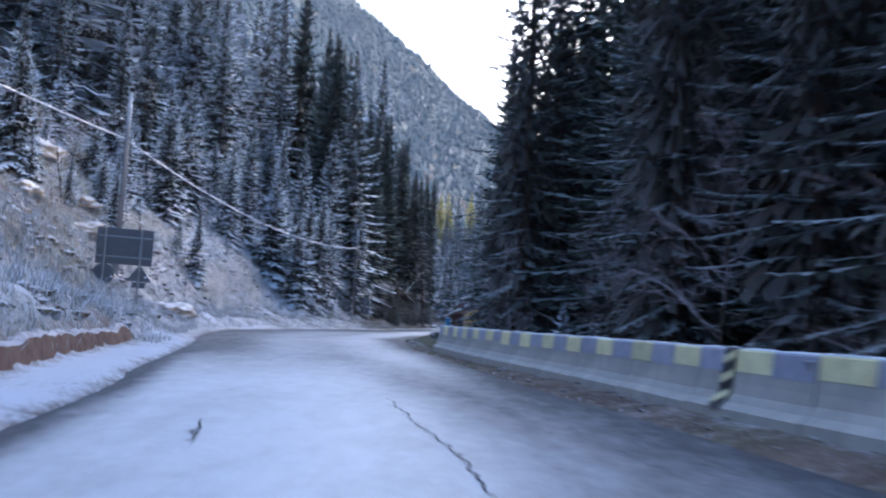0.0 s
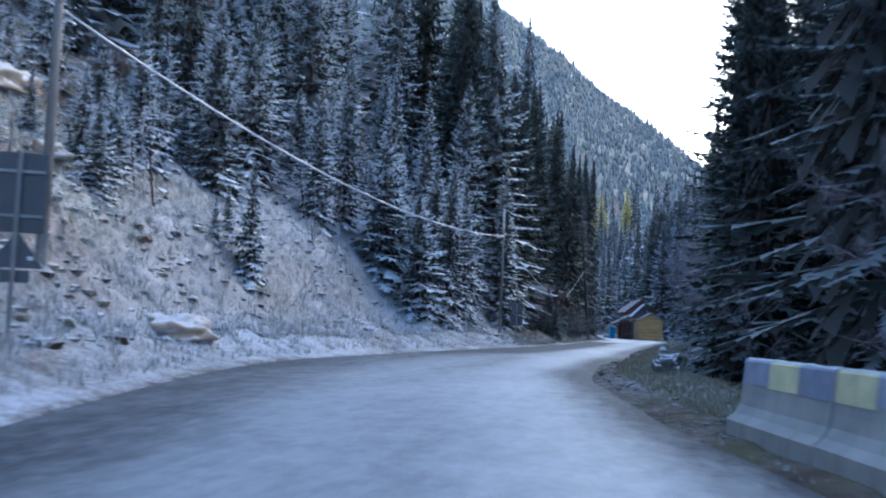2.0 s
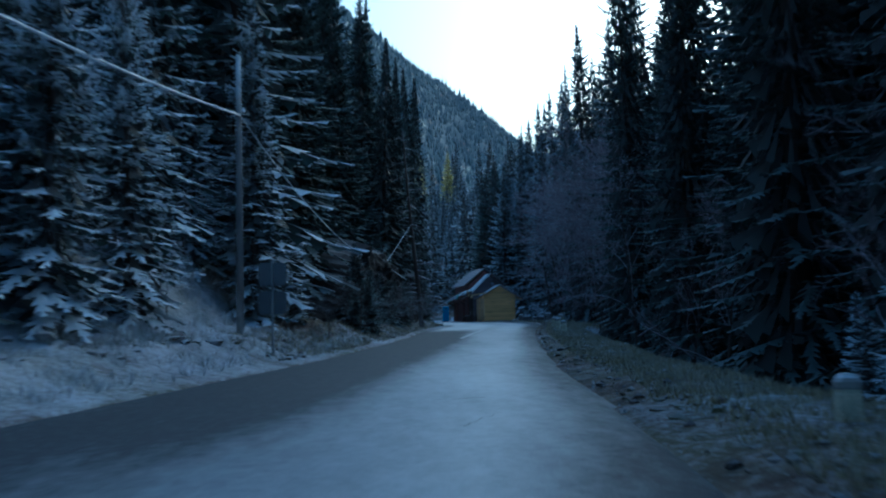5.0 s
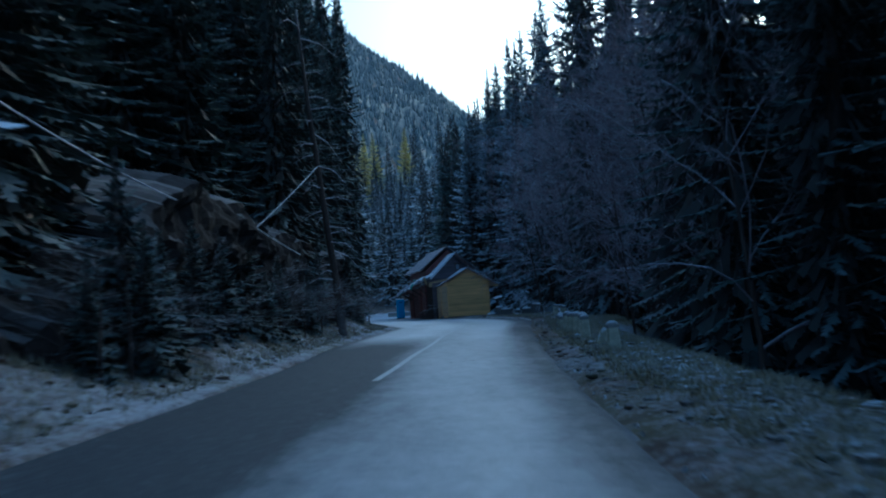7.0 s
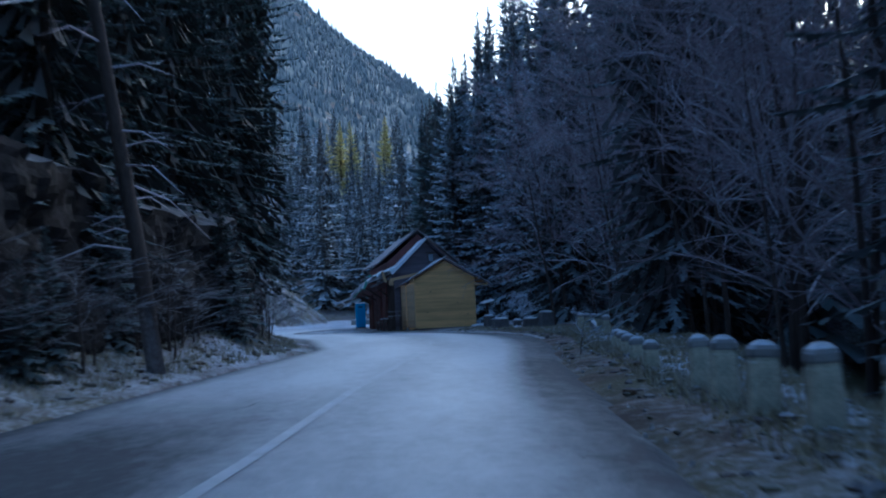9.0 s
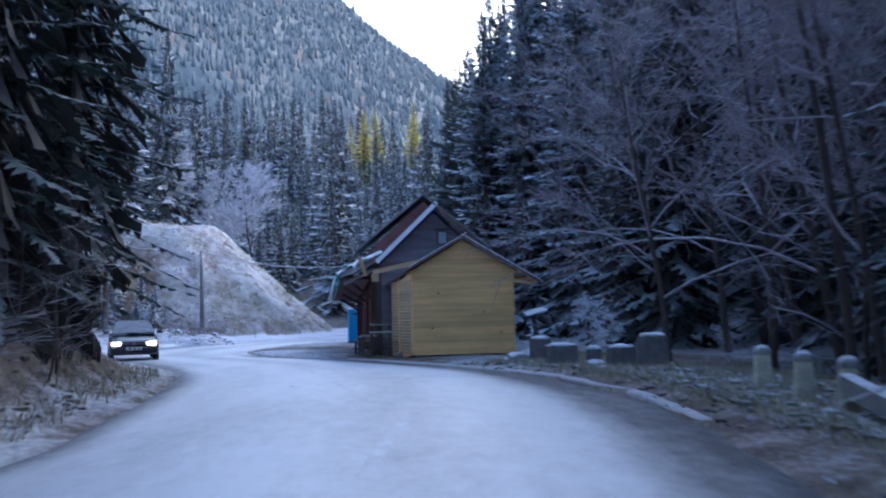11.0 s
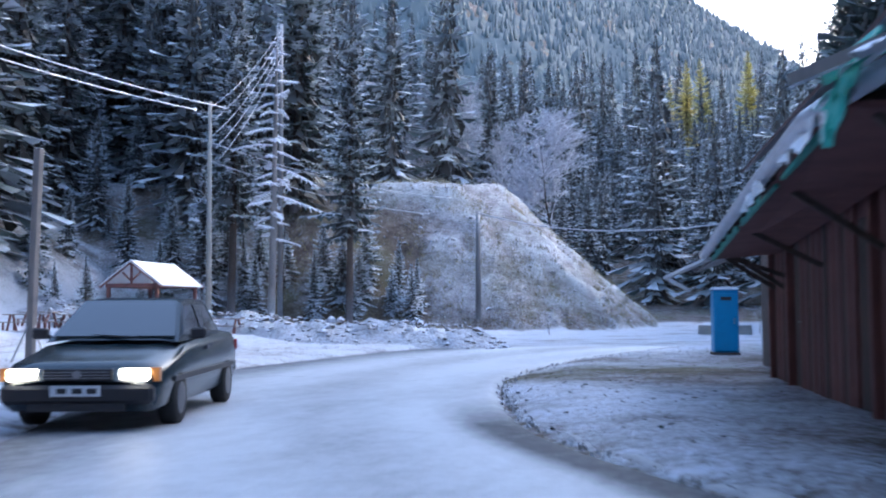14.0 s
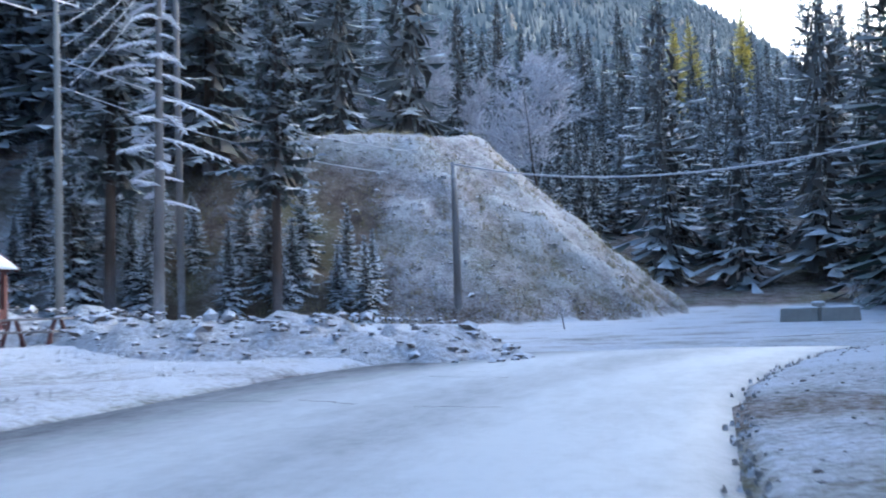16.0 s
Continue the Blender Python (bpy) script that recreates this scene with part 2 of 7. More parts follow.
M_TYRE = plain("tyre_rubber", (0.02, 0.02, 0.02), 0.9, vary=0.2)
M_BLACKPLASTIC = plain("black_plastic", (0.025, 0.025, 0.03), 0.5, vary=0.15)
M_PINE_PALE = plain("pale_pine", (0.55, 0.40, 0.22), 0.65, vary=0.15, scale=2.0, relief=0.2, stretch=(3, 0.6, 4), frost=0.3, frost_lo=0.6)
M_BLUEWOOD = plain("blue_grey_weathered_boards", (0.19, 0.165, 0.185), 0.85, vary=0.35, scale=1.4, relief=0.35, stretch=(0.6, 4, 4))
M_FROSTPOLE = plain("frosted_pole", (0.48, 0.50, 0.55), 0.85, vary=0.25, scale=5.0, frost=0.8, frost_lo=0.1)
M_FROSTTOP = plain("frosted_table_top", (0.30, 0.26, 0.24), 0.8, vary=0.25, scale=4.0, frost=0.9, frost_lo=0.6)
M_LINE = plain("worn_white_line", (0.42, 0.45, 0.49), 0.5, vary=0.35, scale=3.0, relief=0.2)
M_CRACK = plain("dark_crack", (0.075, 0.075, 0.08), 0.9, vary=0.3, scale=6.0, relief=0.2)


def clod_material(name, frost):
    """Clods of turf, moss, earth and stone, each a little different, with frost on top."""
    m, n, l, b = material(name, 0.92, 0.0, 0.2)
    g = n.new("ShaderNodeNewGeometry")
    col = ramp(n, l, g.outputs["Random Per Island"], [(0.0, (0.05, 0.038, 0.03)), (0.35, (0.15, 0.10, 0.065)), (0.6, (0.13, 0.125, 0.055)), (0.8, (0.20, 0.17, 0.11)), (1.0, (0.24, 0.23, 0.22))])
    fine = noise_node(n, l, 14.0, 4.0, coords="World")
    col = mix(n, l, 0.5, col, ramp(n, l, fine, [(0.35, grey(0.05)), (0.7, grey(0.28))]), "OVERLAY")
    f = calc(n, l, "MULTIPLY", upness(n, l, 0.25, 0.75), ramp(n, l, noise_node(n, l, 1.1, 4.0, coords="World"), [(0.35, grey(0.25 * frost)), (0.6, grey(frost))]))
    col = mix(n, l, f, col, (0.60, 0.64, 0.71))
    l.new(col, b.inputs["Base Color"])
    bump(n, l, b, fine, 0.6, 0.03)
    return m


M_PARAPET = plain("parapet_stone", (0.13, 0.12, 0.11), 0.9, vary=0.35, scale=4.0, frost=0.95, frost_lo=0.68, relief=0.6)
# near-black base: the shade the rock stands in is put into its colour
M_CLIFF = plain("shade_dark_rock", (0.027, 0.023, 0.022), 0.95, vary=0.7, scale=1.3, frost=0.3, frost_lo=0.75, relief=0.9, grain=14.0, spec=0.15)
M_DARKSTONE = plain("dark_stone", (0.14, 0.13, 0.13), 0.9, vary=0.35, scale=5.0, relief=0.5)
# the sky mirrored in the pane is put into this pale base colour
M_SKYPANE = plain("sky_pale_pane", (0.42, 0.47, 0.55), 0.2, vary=0.1, spec=0.6, relief=0)
M_KERB = plain("frosted_kerb", (0.26, 0.25, 0.24), 0.9, vary=0.4, scale=4.5, frost=0.32, frost_lo=0.5, relief=0.6)
M_BOLLARD = plain("lichened_stone", (0.50, 0.47, 0.35), 0.9, vary=0.5, scale=6.0, frost=0.8, frost_lo=0.35, relief=0.4)
M_GREENSHEET = plain("bare_green_sheet", (0.09, 0.42, 0.34), 0.45, vary=0.25, scale=3.0)
M_CLOD = clod_material("verge_clods", 0.55)
M_CLODDARK = clod_material("leaf_litter_clods", 0.3)
M_CLODWHITE = clod_material("frosted_clods", 1.0)


# ---- mesh helpers ----
class Geo:
    """Vertices and faces of one mesh; w is a value for each vertex (frost or tip)."""

    def __init__(self):
        self.v, self.f, self.w = [], [], []

    def add(self, verts, faces, w=0.0):
        k = len(self.v)
        self.v += [tuple(p) for p in verts]
        self.w += list(w) if isinstance(w, (list, tuple)) else [w] * len(verts)
        self.f += [tuple(i + k for i in q) for q in faces]
        return self

    def box(self, centre, size, turn=None, taper=1.0):
        x, y, z = (s / 2 for s in size)
        vs = [Vector((a * x * (taper if c > 0 else 1), b * y * (taper if c > 0 else 1), c * z)) for a in (-1, 1) for b in (-1, 1) for c in (-1, 1)]
        if turn:
            vs = [turn @ p for p in vs]
        c = Vector(centre)
        return self.add([p + c for p in vs], [(0, 1, 3, 2), (4, 6, 7, 5), (0, 4, 5, 1), (2, 3, 7, 6), (0, 2, 6, 4), (1, 5, 7, 3)])

    def beam(self, a, b, wide, high, up=(0, 0, 1)):
        """A squared timber from a to b."""
        a, b = Vector(a), Vector(b)
        d = (b - a).normalized()
        s = d.cross(Vector(up))
        s = s.normalized() if s.length > 1e-4 else Vector((1, 0, 0))
        u = s.cross(d)
        vs = [p + s * (i * wide / 2) + u * (j * high / 2) for p in (a, b) for i, j in ((-1, -1), (1, -1), (1, 1), (-1, 1))]
        return self.add(vs, [(0, 3, 2, 1), (4, 5, 6, 7), (0, 1, 5, 4), (1, 2, 6, 5), (2, 3, 7, 6), (3, 0, 4, 7)])

    def tube(self, pts, radii, n=6, cap=True, w=0.0):
        pts = [Vector(p) for p in pts]
        radii = radii if isinstance(radii, (list, tuple)) else [radii] * len(pts)
        vs, fs = [], []
        for i, p in enumerate(pts):
            d = (pts[min(i + 1, len(pts) - 1)] - pts[max(i - 1, 0)]).normalized()
            s = d.cross(Vector((0.31, 0.17, 1)) if abs(d.z) < 0.9 else Vector((1, 0.1, 0))).normalized()
            u = s.cross(d)
            for k in range(n):
                a = 2 * math.pi * k / n
                vs.append(p + (s * math.cos(a) + u * math.sin(a)) * radii[i])
        for i in range(len(pts) - 1):
            for k in range(n):
                j = (k + 1) % n
                fs.append((i * n + k, i * n + j, (i + 1) * n + j, (i + 1) * n + k))
        if cap:
            fs.append(tuple(range(n - 1, -1, -1)))
            fs.append(tuple((len(pts) - 1) * n + k for k in range(n)))
        return self.add(vs, fs, w)

    def prism(self, outline, m, depth):
        """An outline in the plane of m's x and y, pushed out along its z by depth."""
        k = len(outline)
        vs = [m @ Vector((x, y, 0)) for x, y in outline] + [m @ Vector((x, y, depth)) for x, y in outline]
        fs = [tuple(range(k - 1, -1, -1)), tuple(range(k, 2 * k))]
        fs += [(i, (i + 1) % k, (i + 1) % k + k, i + k) for i in range(k)]
        return self.add(vs, fs)

    def mesh(self, name, mat, smooth=False, value=None):
        me = bpy.data.meshes.new(name)
        me.from_pydata(self.v, [], self.f)
        if value:
            me.attributes.new(value, "FLOAT", "POINT").data.foreach_set("value", np.array(self.w, dtype=np.float32))
        if smooth:
            me.polygons.foreach_set("use_smooth", np.ones(len(me.polygons), dtype=bool))
        me.materials.append(mat)
        me.update()
        return me


def part(name, geo, mat, parent=None, label="", smooth=False, value=None, bevel=0.0):
    me = geo.mesh(name, mat, smooth, value) if isinstance(geo, Geo) else geo
    if bevel:
        bm = bmesh.new()
        bm.from_mesh(me)
        bmesh.ops.bevel(bm, geom=list(bm.edges), offset=bevel, segments=1, affect="EDGES")
        bm.to_mesh(me)
        bm.free()
    ob = new(name, me)
    if parent:
        ob.parent = parent
    if label:
        ob["label"] = label
    return ob


def thing(name, label, category, group="", at=None, kind=""):
    e = new(name)
    e.empty_display_size = 0.2
    if at is not None:
        e.matrix_world = at
        e.matrix_basis = at
    return tagged(e, label, category, group, kind)


def rnd(a, b):
    return random.uniform(a, b)


# ---- the lie of the land ----
LEFT = [(-60, 9), (-20, 2.5), (9, -1.9), (17.8, -3.7), (29, -5.9), (38.7, -8.1), (46, -9.3), (52, -9.6), (58.7, -8.8), (67, -7.8), (76.7, -6.4), (87.5, -4.8), (106, -3.0), (115, -2.6),
        (123, -1.9), (132, -0.9), (137, -0.4), (140, -0.7), (144, -1.1), (150.5, -2.1), (156.6, -4.2), (160, -6.2), (166, -9.0), (170, -10.2), (175, -11.2), (180, -11.3), (186, -11.0), (190, -9.2), (194, -5.5), (198, 1.0), (201, 10), (203, 24), (205, 60)]
RIGHT = [(-60, 17), (-20, 9.5), (11, 4.8), (17, 3.7), (25, 2.5), (31, 1.7), (38, 0.5), (44, -0.2), (50, -0.8), (56, -0.7), (62, -0.4), (66, 0.1), (70, 0.4), (78, 0.8), (84, 1.2), (99, 2.5),
         (108, 3.4), (120, 4.8), (128, 5.8), (134, 6.7), (139, 7.1), (143, 7.0), (147.8, 6.2), (151.6, 4.7), (154, 3.5), (158, 1.5), (161, -0.5), (164, -1.9), (169, -3.3), (173, -3.9), (178, -3.9), (182, -3.6), (186, -2.8), (190, -1.4), (193, 1.5), (195, 8), (196, 22), (197, 60)]


def polyline(rows):
    """A smooth dense line through rows of (y, x)."""
    p = [Vector((x, y)) for y, x in rows]
    out = []
    for i in range(len(p) - 1):
        a, b, c, d = p[max(i - 1, 0)], p[i], p[i + 1], p[min(i + 2, len(p) - 1)]
        k = max(2, int((c - b).length / 0.8))
        for j in range(k):
            t = j / k
            out.append(0.5 * ((2 * b) + (c - a) * t + (2 * a - 5 * b + 4 * c - d) * t * t + (3 * b - a - 3 * c + d) * t ** 3))
    out.append(p[-1])
    return out


LEFT_LINE, RIGHT_LINE = polyline(LEFT), polyline(RIGHT)
YS = np.arange(-60, 192, 0.5)


def edge_at(line):
    a = [(p.y, p.x) for p in line if p.y < 193]
    return np.interp(YS, [q[0] for q in a], [q[1] for q in a])


XL, XR = edge_at(LEFT_LINE), edge_at(RIGHT_LINE)


def smooth01(t):
    t = min(1.0, max(0.0, t))
    return t * t * (3 - 2 * t)


def road_z(y):
    """The road falls a little towards the bend by the sheds."""
    return 0.12 * smooth01((40 - y) / 40) - 0.30 * smooth01((y - 150) / 35)


def fbm(x, y, s, octaves=3):
    return noise.fractal(Vector((x * s, y * s, 3.7)), 1.0, 2.1, octaves)


MOUND = [(-60, 203), (-40, 204), (-29, 207), (-20, 210), (-12, 213), (-6.5, 219), (-4.5, 226), (-6, 240), (-14, 256), (-34, 262), (-60, 262)]


def inside_mound(x, y):
    """Distance in from the foot of the gravel spur, negative outside."""
    best, inside = 1e9, False
    k = len(MOUND)
    for i in range(k):
        (ax, ay), (bx, by) = MOUND[i], MOUND[(i + 1) % k]
        dx, dy = bx - ax, by - ay
        t = min(1, max(0, ((x - ax) * dx + (y - ay) * dy) / (dx * dx + dy * dy)))
        best = min(best, math.hypot(x - ax - t * dx, y - ay - t * dy))
        if (ay > y) != (by > y) and x < (bx - ax) * (y - ay) / (by - ay) + ax:
            inside = not inside
    return best if inside else -best


def ground(x, y):
    """Height of the ground and how thickly frost lies on it."""
    yy = min(max(y, -60), 191)
    xl, xr = float(np.interp(yy, YS, XL)), float(np.interp(yy, YS, XR))
    rz = road_z(y)
    n1, n2, n3 = fbm(x, y, 0.045), fbm(x, y, 0.22), fbm(x, y, 0.9, 2)
    frost = 0.55 + 0.35 * n1
    far = smooth01((y - 225) / 60)
    if y < 191 and xl <= x <= xr:
        return rz - 0.10, 0.0
    if x < (xl if y < 191 else -12 + (y - 191) * 2.2) and y < 430:
        d = xl - x if y < 191 else max(0.0, -12 - x)
        # wooded hillside: close to the road at first, set back behind the clearing later on
        back = 1.2 + 0.6 * smooth01((y - 30) / 20) + 0.5 * smooth01((20 - y) / 20) * 4
        open_ = smooth01((y - 149) / 9)
        start = back * (1 - open_) + 22 * open_
        steep = 0.78 + 0.12 * smooth01((y - 75) / 25) - 0.2 * smooth01((y - 160) / 20)
        h = rz + 0.10 * smooth01(d / 0.8) + 0.03 * d * smooth01((y - 140) / 20)
        hill = max(0.0, d - start)
        near = 1 - smooth01((y - 27) / 7)
        foot = 0.55 * smooth01((d - 0.5 - 0.8 * near) / (1.6 - 0.6 * near)) * (1 - open_)
        corner = 0.45 * smooth01((d - 1.1) / 1.0) * smooth01((y - 134) / 8) * (1 - smooth01((y - 148.3) / 2.2))
        h += foot + corner + steep * hill * smooth01(hill / 5) + (0.45 * n2 + 0.24 * n3) * smooth01((d - 1.1 * near) / 3) * (0.35 + 0.65 * (1 - open_)) + 2.5 * n1 * smooth01(hill / 12)
        frost += -0.2 * smooth01((d - 8) / 6) * (1 - open_) - 0.22 * smooth01((d - 2.5) / 3) * (1 - smooth01((y - 48) / 8)) + 0.25 * n2 * (1 - open_)
        frost += 0.28 * smooth01((2.0 - d) / 2) * (1 - smooth01((y - 34) / 14)) - 0.16 * smooth01((y - 40) / 15) * (1 - smooth01((y - 146) / 6)) + (0.30 + 0.35 * n2 + 0.25 * n3) * open_ * smooth01((14 - d) / 8) + 0.08
        frost += (0.36 * smooth01((d - 12) / 4) - 0.7 * smooth01((d - 25) / 4)) * open_
        frost += (0.22 + 0.24 * smooth01((d - 1.5) / 2)) * smooth01((y - 44) / 8) * (1 - smooth01((y - 90) / 8)) * (1 - smooth01((d - 9) / 4)) + 0.2 * smooth01((1.6 - d) / 0.8) * (1 - smooth01((y - 26) / 12)) + 0.25 * n3 * smooth01((4 - d) / 2)
        cut = (1 - smooth01((y - 24.5) / 4)) * (1 - smooth01((8 - y) / 4))
        h += 0.36 * cut * smooth01((d - 1.2) / 0.35) - 0.10 * near * smooth01(d / 0.8) * (1 - smooth01((d - 0.9) / 0.5)) + 0.04 * near
        frost += 0.10 * near * (1 - smooth01((d - 0.95) / 0.15)) - 0.5 * cut * smooth01((d - 0.95) / 0.1) * (1 - smooth01((d - 1.4) / 0.2))
        frost -= 0.4 * smooth01((d - 5) / 4) * (1 - smooth01((y - 56) / 8))
        frost -= 0.45 * smooth01((y - 128) / 10) * (1 - smooth01((y - 150) / 3)) * smooth01((d - 0.9) / 0.8)
        frost -= 0.18 * smooth01((y - 30) / 8) * (1 - smooth01((y - 62) / 8)) * smooth01((d - 2) / 2)
        frost -= 0.22 * smooth01((y - 56) / 8) * (1 - smooth01((y - 92) / 8)) * (1 - smooth01((d - 3) / 2))
        frost -= 0.6 * smooth01((y - 84) / 16) * (1 - smooth01((y - 150) / 4)) * smooth01((d - 1) / 1.5)
        h += 0.8 * math.exp(-((x + 12.0) / 1.5) ** 2 - ((y - 163.2) / 4.0) ** 2)
        if y > 205:
            h = h * (1 - far) + far * max(h, 0.22 * (y - 228))
    else:
        d = x - xr if y < 191 else max(0.0, x - 10)
        verge = 2.1 + 1.7 * smooth01((y - 118) / 14)
        yard = smooth01((y - 146) / 6) * (1 - smooth01((d - 22) / 8))
        h = rz + 0.10 * smooth01(d / 1.2) - 0.07 * smooth01(d / 1.2) * (1 - yard) + 0.06 * smooth01((d - 0.4) / 0.4) * (1 - smooth01((d - 0.9) / 0.5)) * (1 - yard)
        h += (0.02 + 0.12 * (1 - smooth01((y - 72) / 10))) * smooth01((d - 0.5) / 1.0) * (1 - yard) * smooth01((y - 38) / 6)
        drop = max(0.0, d - verge)
        ditch = -3.2 * smooth01(drop / 4.5) * (1 - yard)
        rise = max(0.0, d - verge - 12) * 0.55
        h += ditch * (1 - smooth01((d - 12) / 14)) + rise * smooth01(rise / 5) + (0.07 * n2 + 0.05 * n3) * smooth01(d / 1.5) * (1 - 0.6 * yard) + 2.0 * n1 * smooth01((d - 16) / 12)
        frost += (-0.55 + (0.30 + 0.25 * smooth01((60 - y) / 10)) * smooth01((d - 0.6) / 0.7) + 0.3 * n2 - 0.5 * smooth01((d - 3.5) / 3)) * (1 - yard) - 0.05 * yard
        frost += -0.12 * (1 - smooth01((y - 34) / 6)) + 0.62 * smooth01((y - 94) / 8) * (1 - yard) * smooth01((d - 0.8) / 0.6) * (1 - smooth01((d - 3.5) / 2))
        if yard > 0.5 and d < 7:
            frost += -0.06 + 0.75 * n2 - 0.25 * smooth01((d - 2) / 3) * (1 - smooth01((y - 158) / 6)) + 0.32 * smooth01((y - 162) / 6) - 0.3 * smooth01((y - 160) / 5) * (1 - smooth01((y - 173) / 4)) * smooth01((d - 1.5) / 2)
        if y > 191:
            h = -0.28 + (h + 0.28) * smooth01((d - 2) / 10)
            frost += 0.2
        if y > 212:
            h = max(h, 0.30 * (y - 214) * smooth01((y - 212) / 20))
    m = inside_mound(x, y) if -62 < x < -2 and 200 < y < 264 else -1.0
    if m > 0:
        top = 10.4 + 0.02 * (y - 220) + 0.5 * n2
        h = max(h, min(top, rz + 0.92 * m + 0.5 * n2 + 0.3 * n3))
        frost = 0.6 + 0.4 * n2 + 0.35 * n3 - 0.35 * smooth01((-31 - x) / 4) * smooth01((y - 209) / 4) - 0.6 * smooth01((-17 - x) / 4) * smooth01((222 - y) / 6) * smooth01((x + 31) / 4) - 0.25 * smooth01((3 - m) / 3)
    if y > 236 and m <= 0:
        frost = 0.1
    if y > 330:
        low_h = h
        # the wooded mountain at the valley's head
        side = 0.62 * abs(x + 10)
        h0 = 24 + 0.16 * (y - 330)
        crest = 152 + 0.80 * (15 - x) if x < 15 else 152 - 0.75 * (x - 15)
        face = crest - 0.42 * abs(y - 730)
        h = max(h0 * (1 - smooth01((y - 420) / 200)) + 0.25 * side * smooth01((y - 330) / 120), min(face, 420)) + 5 * n1
        h = low_h + (h - low_h) * smooth01((y - 330) / 90)
    if x > 10 and y > 150:
        # unseen east side of the valley, raised to keep the low sun off the road
        h = max(h, 0.60 * (x - 40) * smooth01((y - 200) / 60))
    return h, frost


def build_ground():
    xs = np.concatenate([np.arange(-1500, -200, 100), np.arange(-200, -60, 10), np.arange(-60, -30, 2), np.arange(-30, -9, 0.5), np.arange(-9, -1, 0.25), np.arange(-1, 14, 0.5), np.arange(14, 40, 2), np.arange(40, 200, 10), np.arange(200, 1600, 100)])
    ys = np.concatenate([np.arange(-600, -60, 60), np.arange(-60, -4, 4), np.arange(-4, 232, 0.6), np.arange(232, 330, 3), np.arange(330, 900, 14), np.arange(900, 2600, 150)])
    g = Geo()
    for y in ys:
        for x in xs:
            h, f = ground(float(x), float(y))
            g.v.append((x, y, h))
            g.w.append(f)
    k = len(xs)
    g.f = [(i * k + j, i * k + j + 1, (i + 1) * k + j + 1, (i + 1) * k + j) for i in range(len(ys) - 1) for j in range(k - 1)]
    ob = part("ground", g, M_GROUND, smooth=True, value="frost")
    tagged(ob, "frosted earth and grass on a steep valley side", "ground", kind="structure")


build_ground()


def gz(x, y):
    return ground(x, y)[0]


def build_road():
    g = Geo()
    steps = 520
    def along(line):
        seg = [0.0]
        for a, b in zip(line, line[1:]):
            seg.append(seg[-1] + (b - a).length)
        s = np.linspace(0, seg[-1], steps)
        return np.interp(s, seg, [p.x for p in line]), np.interp(s, seg, [p.y for p in line])
    # pair both edges at the same share of their length, piece by piece
    lx, ly = along(LEFT_LINE)
    rx, ry = along(RIGHT_LINE)
    cross = 29
    for i in range(steps):
        for j in range(cross):
            t = j / (cross - 1)
            x, y = lx[i] * (1 - t) + rx[i] * t, ly[i] * (1 - t) + ry[i] * t
            edge = min(t, 1 - t)
            first, last = smooth01((y - 14) / 14), smooth01((y - 152) / 8)
            shade, bend = smooth01((y - 60) / 14), smooth01((y - 112) / 12)
            # how the frost lies across the lanes: at the first bend, along the straight, by the sheds and past them
            lanes = ((1 - first, 0.85 - 0.9 * smooth01((0.13 - t) / 0.1) - 0.72 * smooth01((t - 0.50) / 0.24)),
                     (first * (1 - shade), 0.12 + 0.48 * smooth01((t - 0.1) / 0.55) - 0.55 * smooth01((t - 0.78) / 0.2)),
                     (shade * (1 - bend), -0.16 + 0.80 * smooth01((t - 0.36) / 0.24) - 0.5 * smooth01((t - 0.80) / 0.16)),
                     (bend * (1 - last), 0.84 - 0.65 * smooth01((0.11 - t) / 0.08) ),
                     (last, 0.22 + 0.60 * smooth01((t - 0.06) / 0.28) - 0.3 * smooth01((t - 0.96) / 0.04)))
            wheel = sum(k * v for k, v in lanes) + 0.08 * math.cos((t - 0.30) * 12.6) * (1 - shade * (1 - bend)) + 0.05 * math.sin(t * 19.0) - 0.75 * smooth01((t - 0.80) / 0.10) * bend * (1 - smooth01((y - 162) / 6))
            x += 0.04 * fbm(x, y, 0.5) * (edge == 0)
            z = road_z(y) + 0.02 * (1 - abs(2 * t - 1)) - (0.09 if edge == 0 else 0)
            g.v.append((x, y, z))
            g.w.append(wheel)
    g.f = [(i * cross + j, i * cross + j + 1, (i + 1) * cross + j + 1, (i + 1) * cross + j) for i in range(steps - 1) for j in range(cross - 1)]
    ob = part("road", g, M_ASPHALT, smooth=True, value="frost")
    tagged(ob, "grey asphalt road dusted with frost", "road", kind="structure")


build_road()


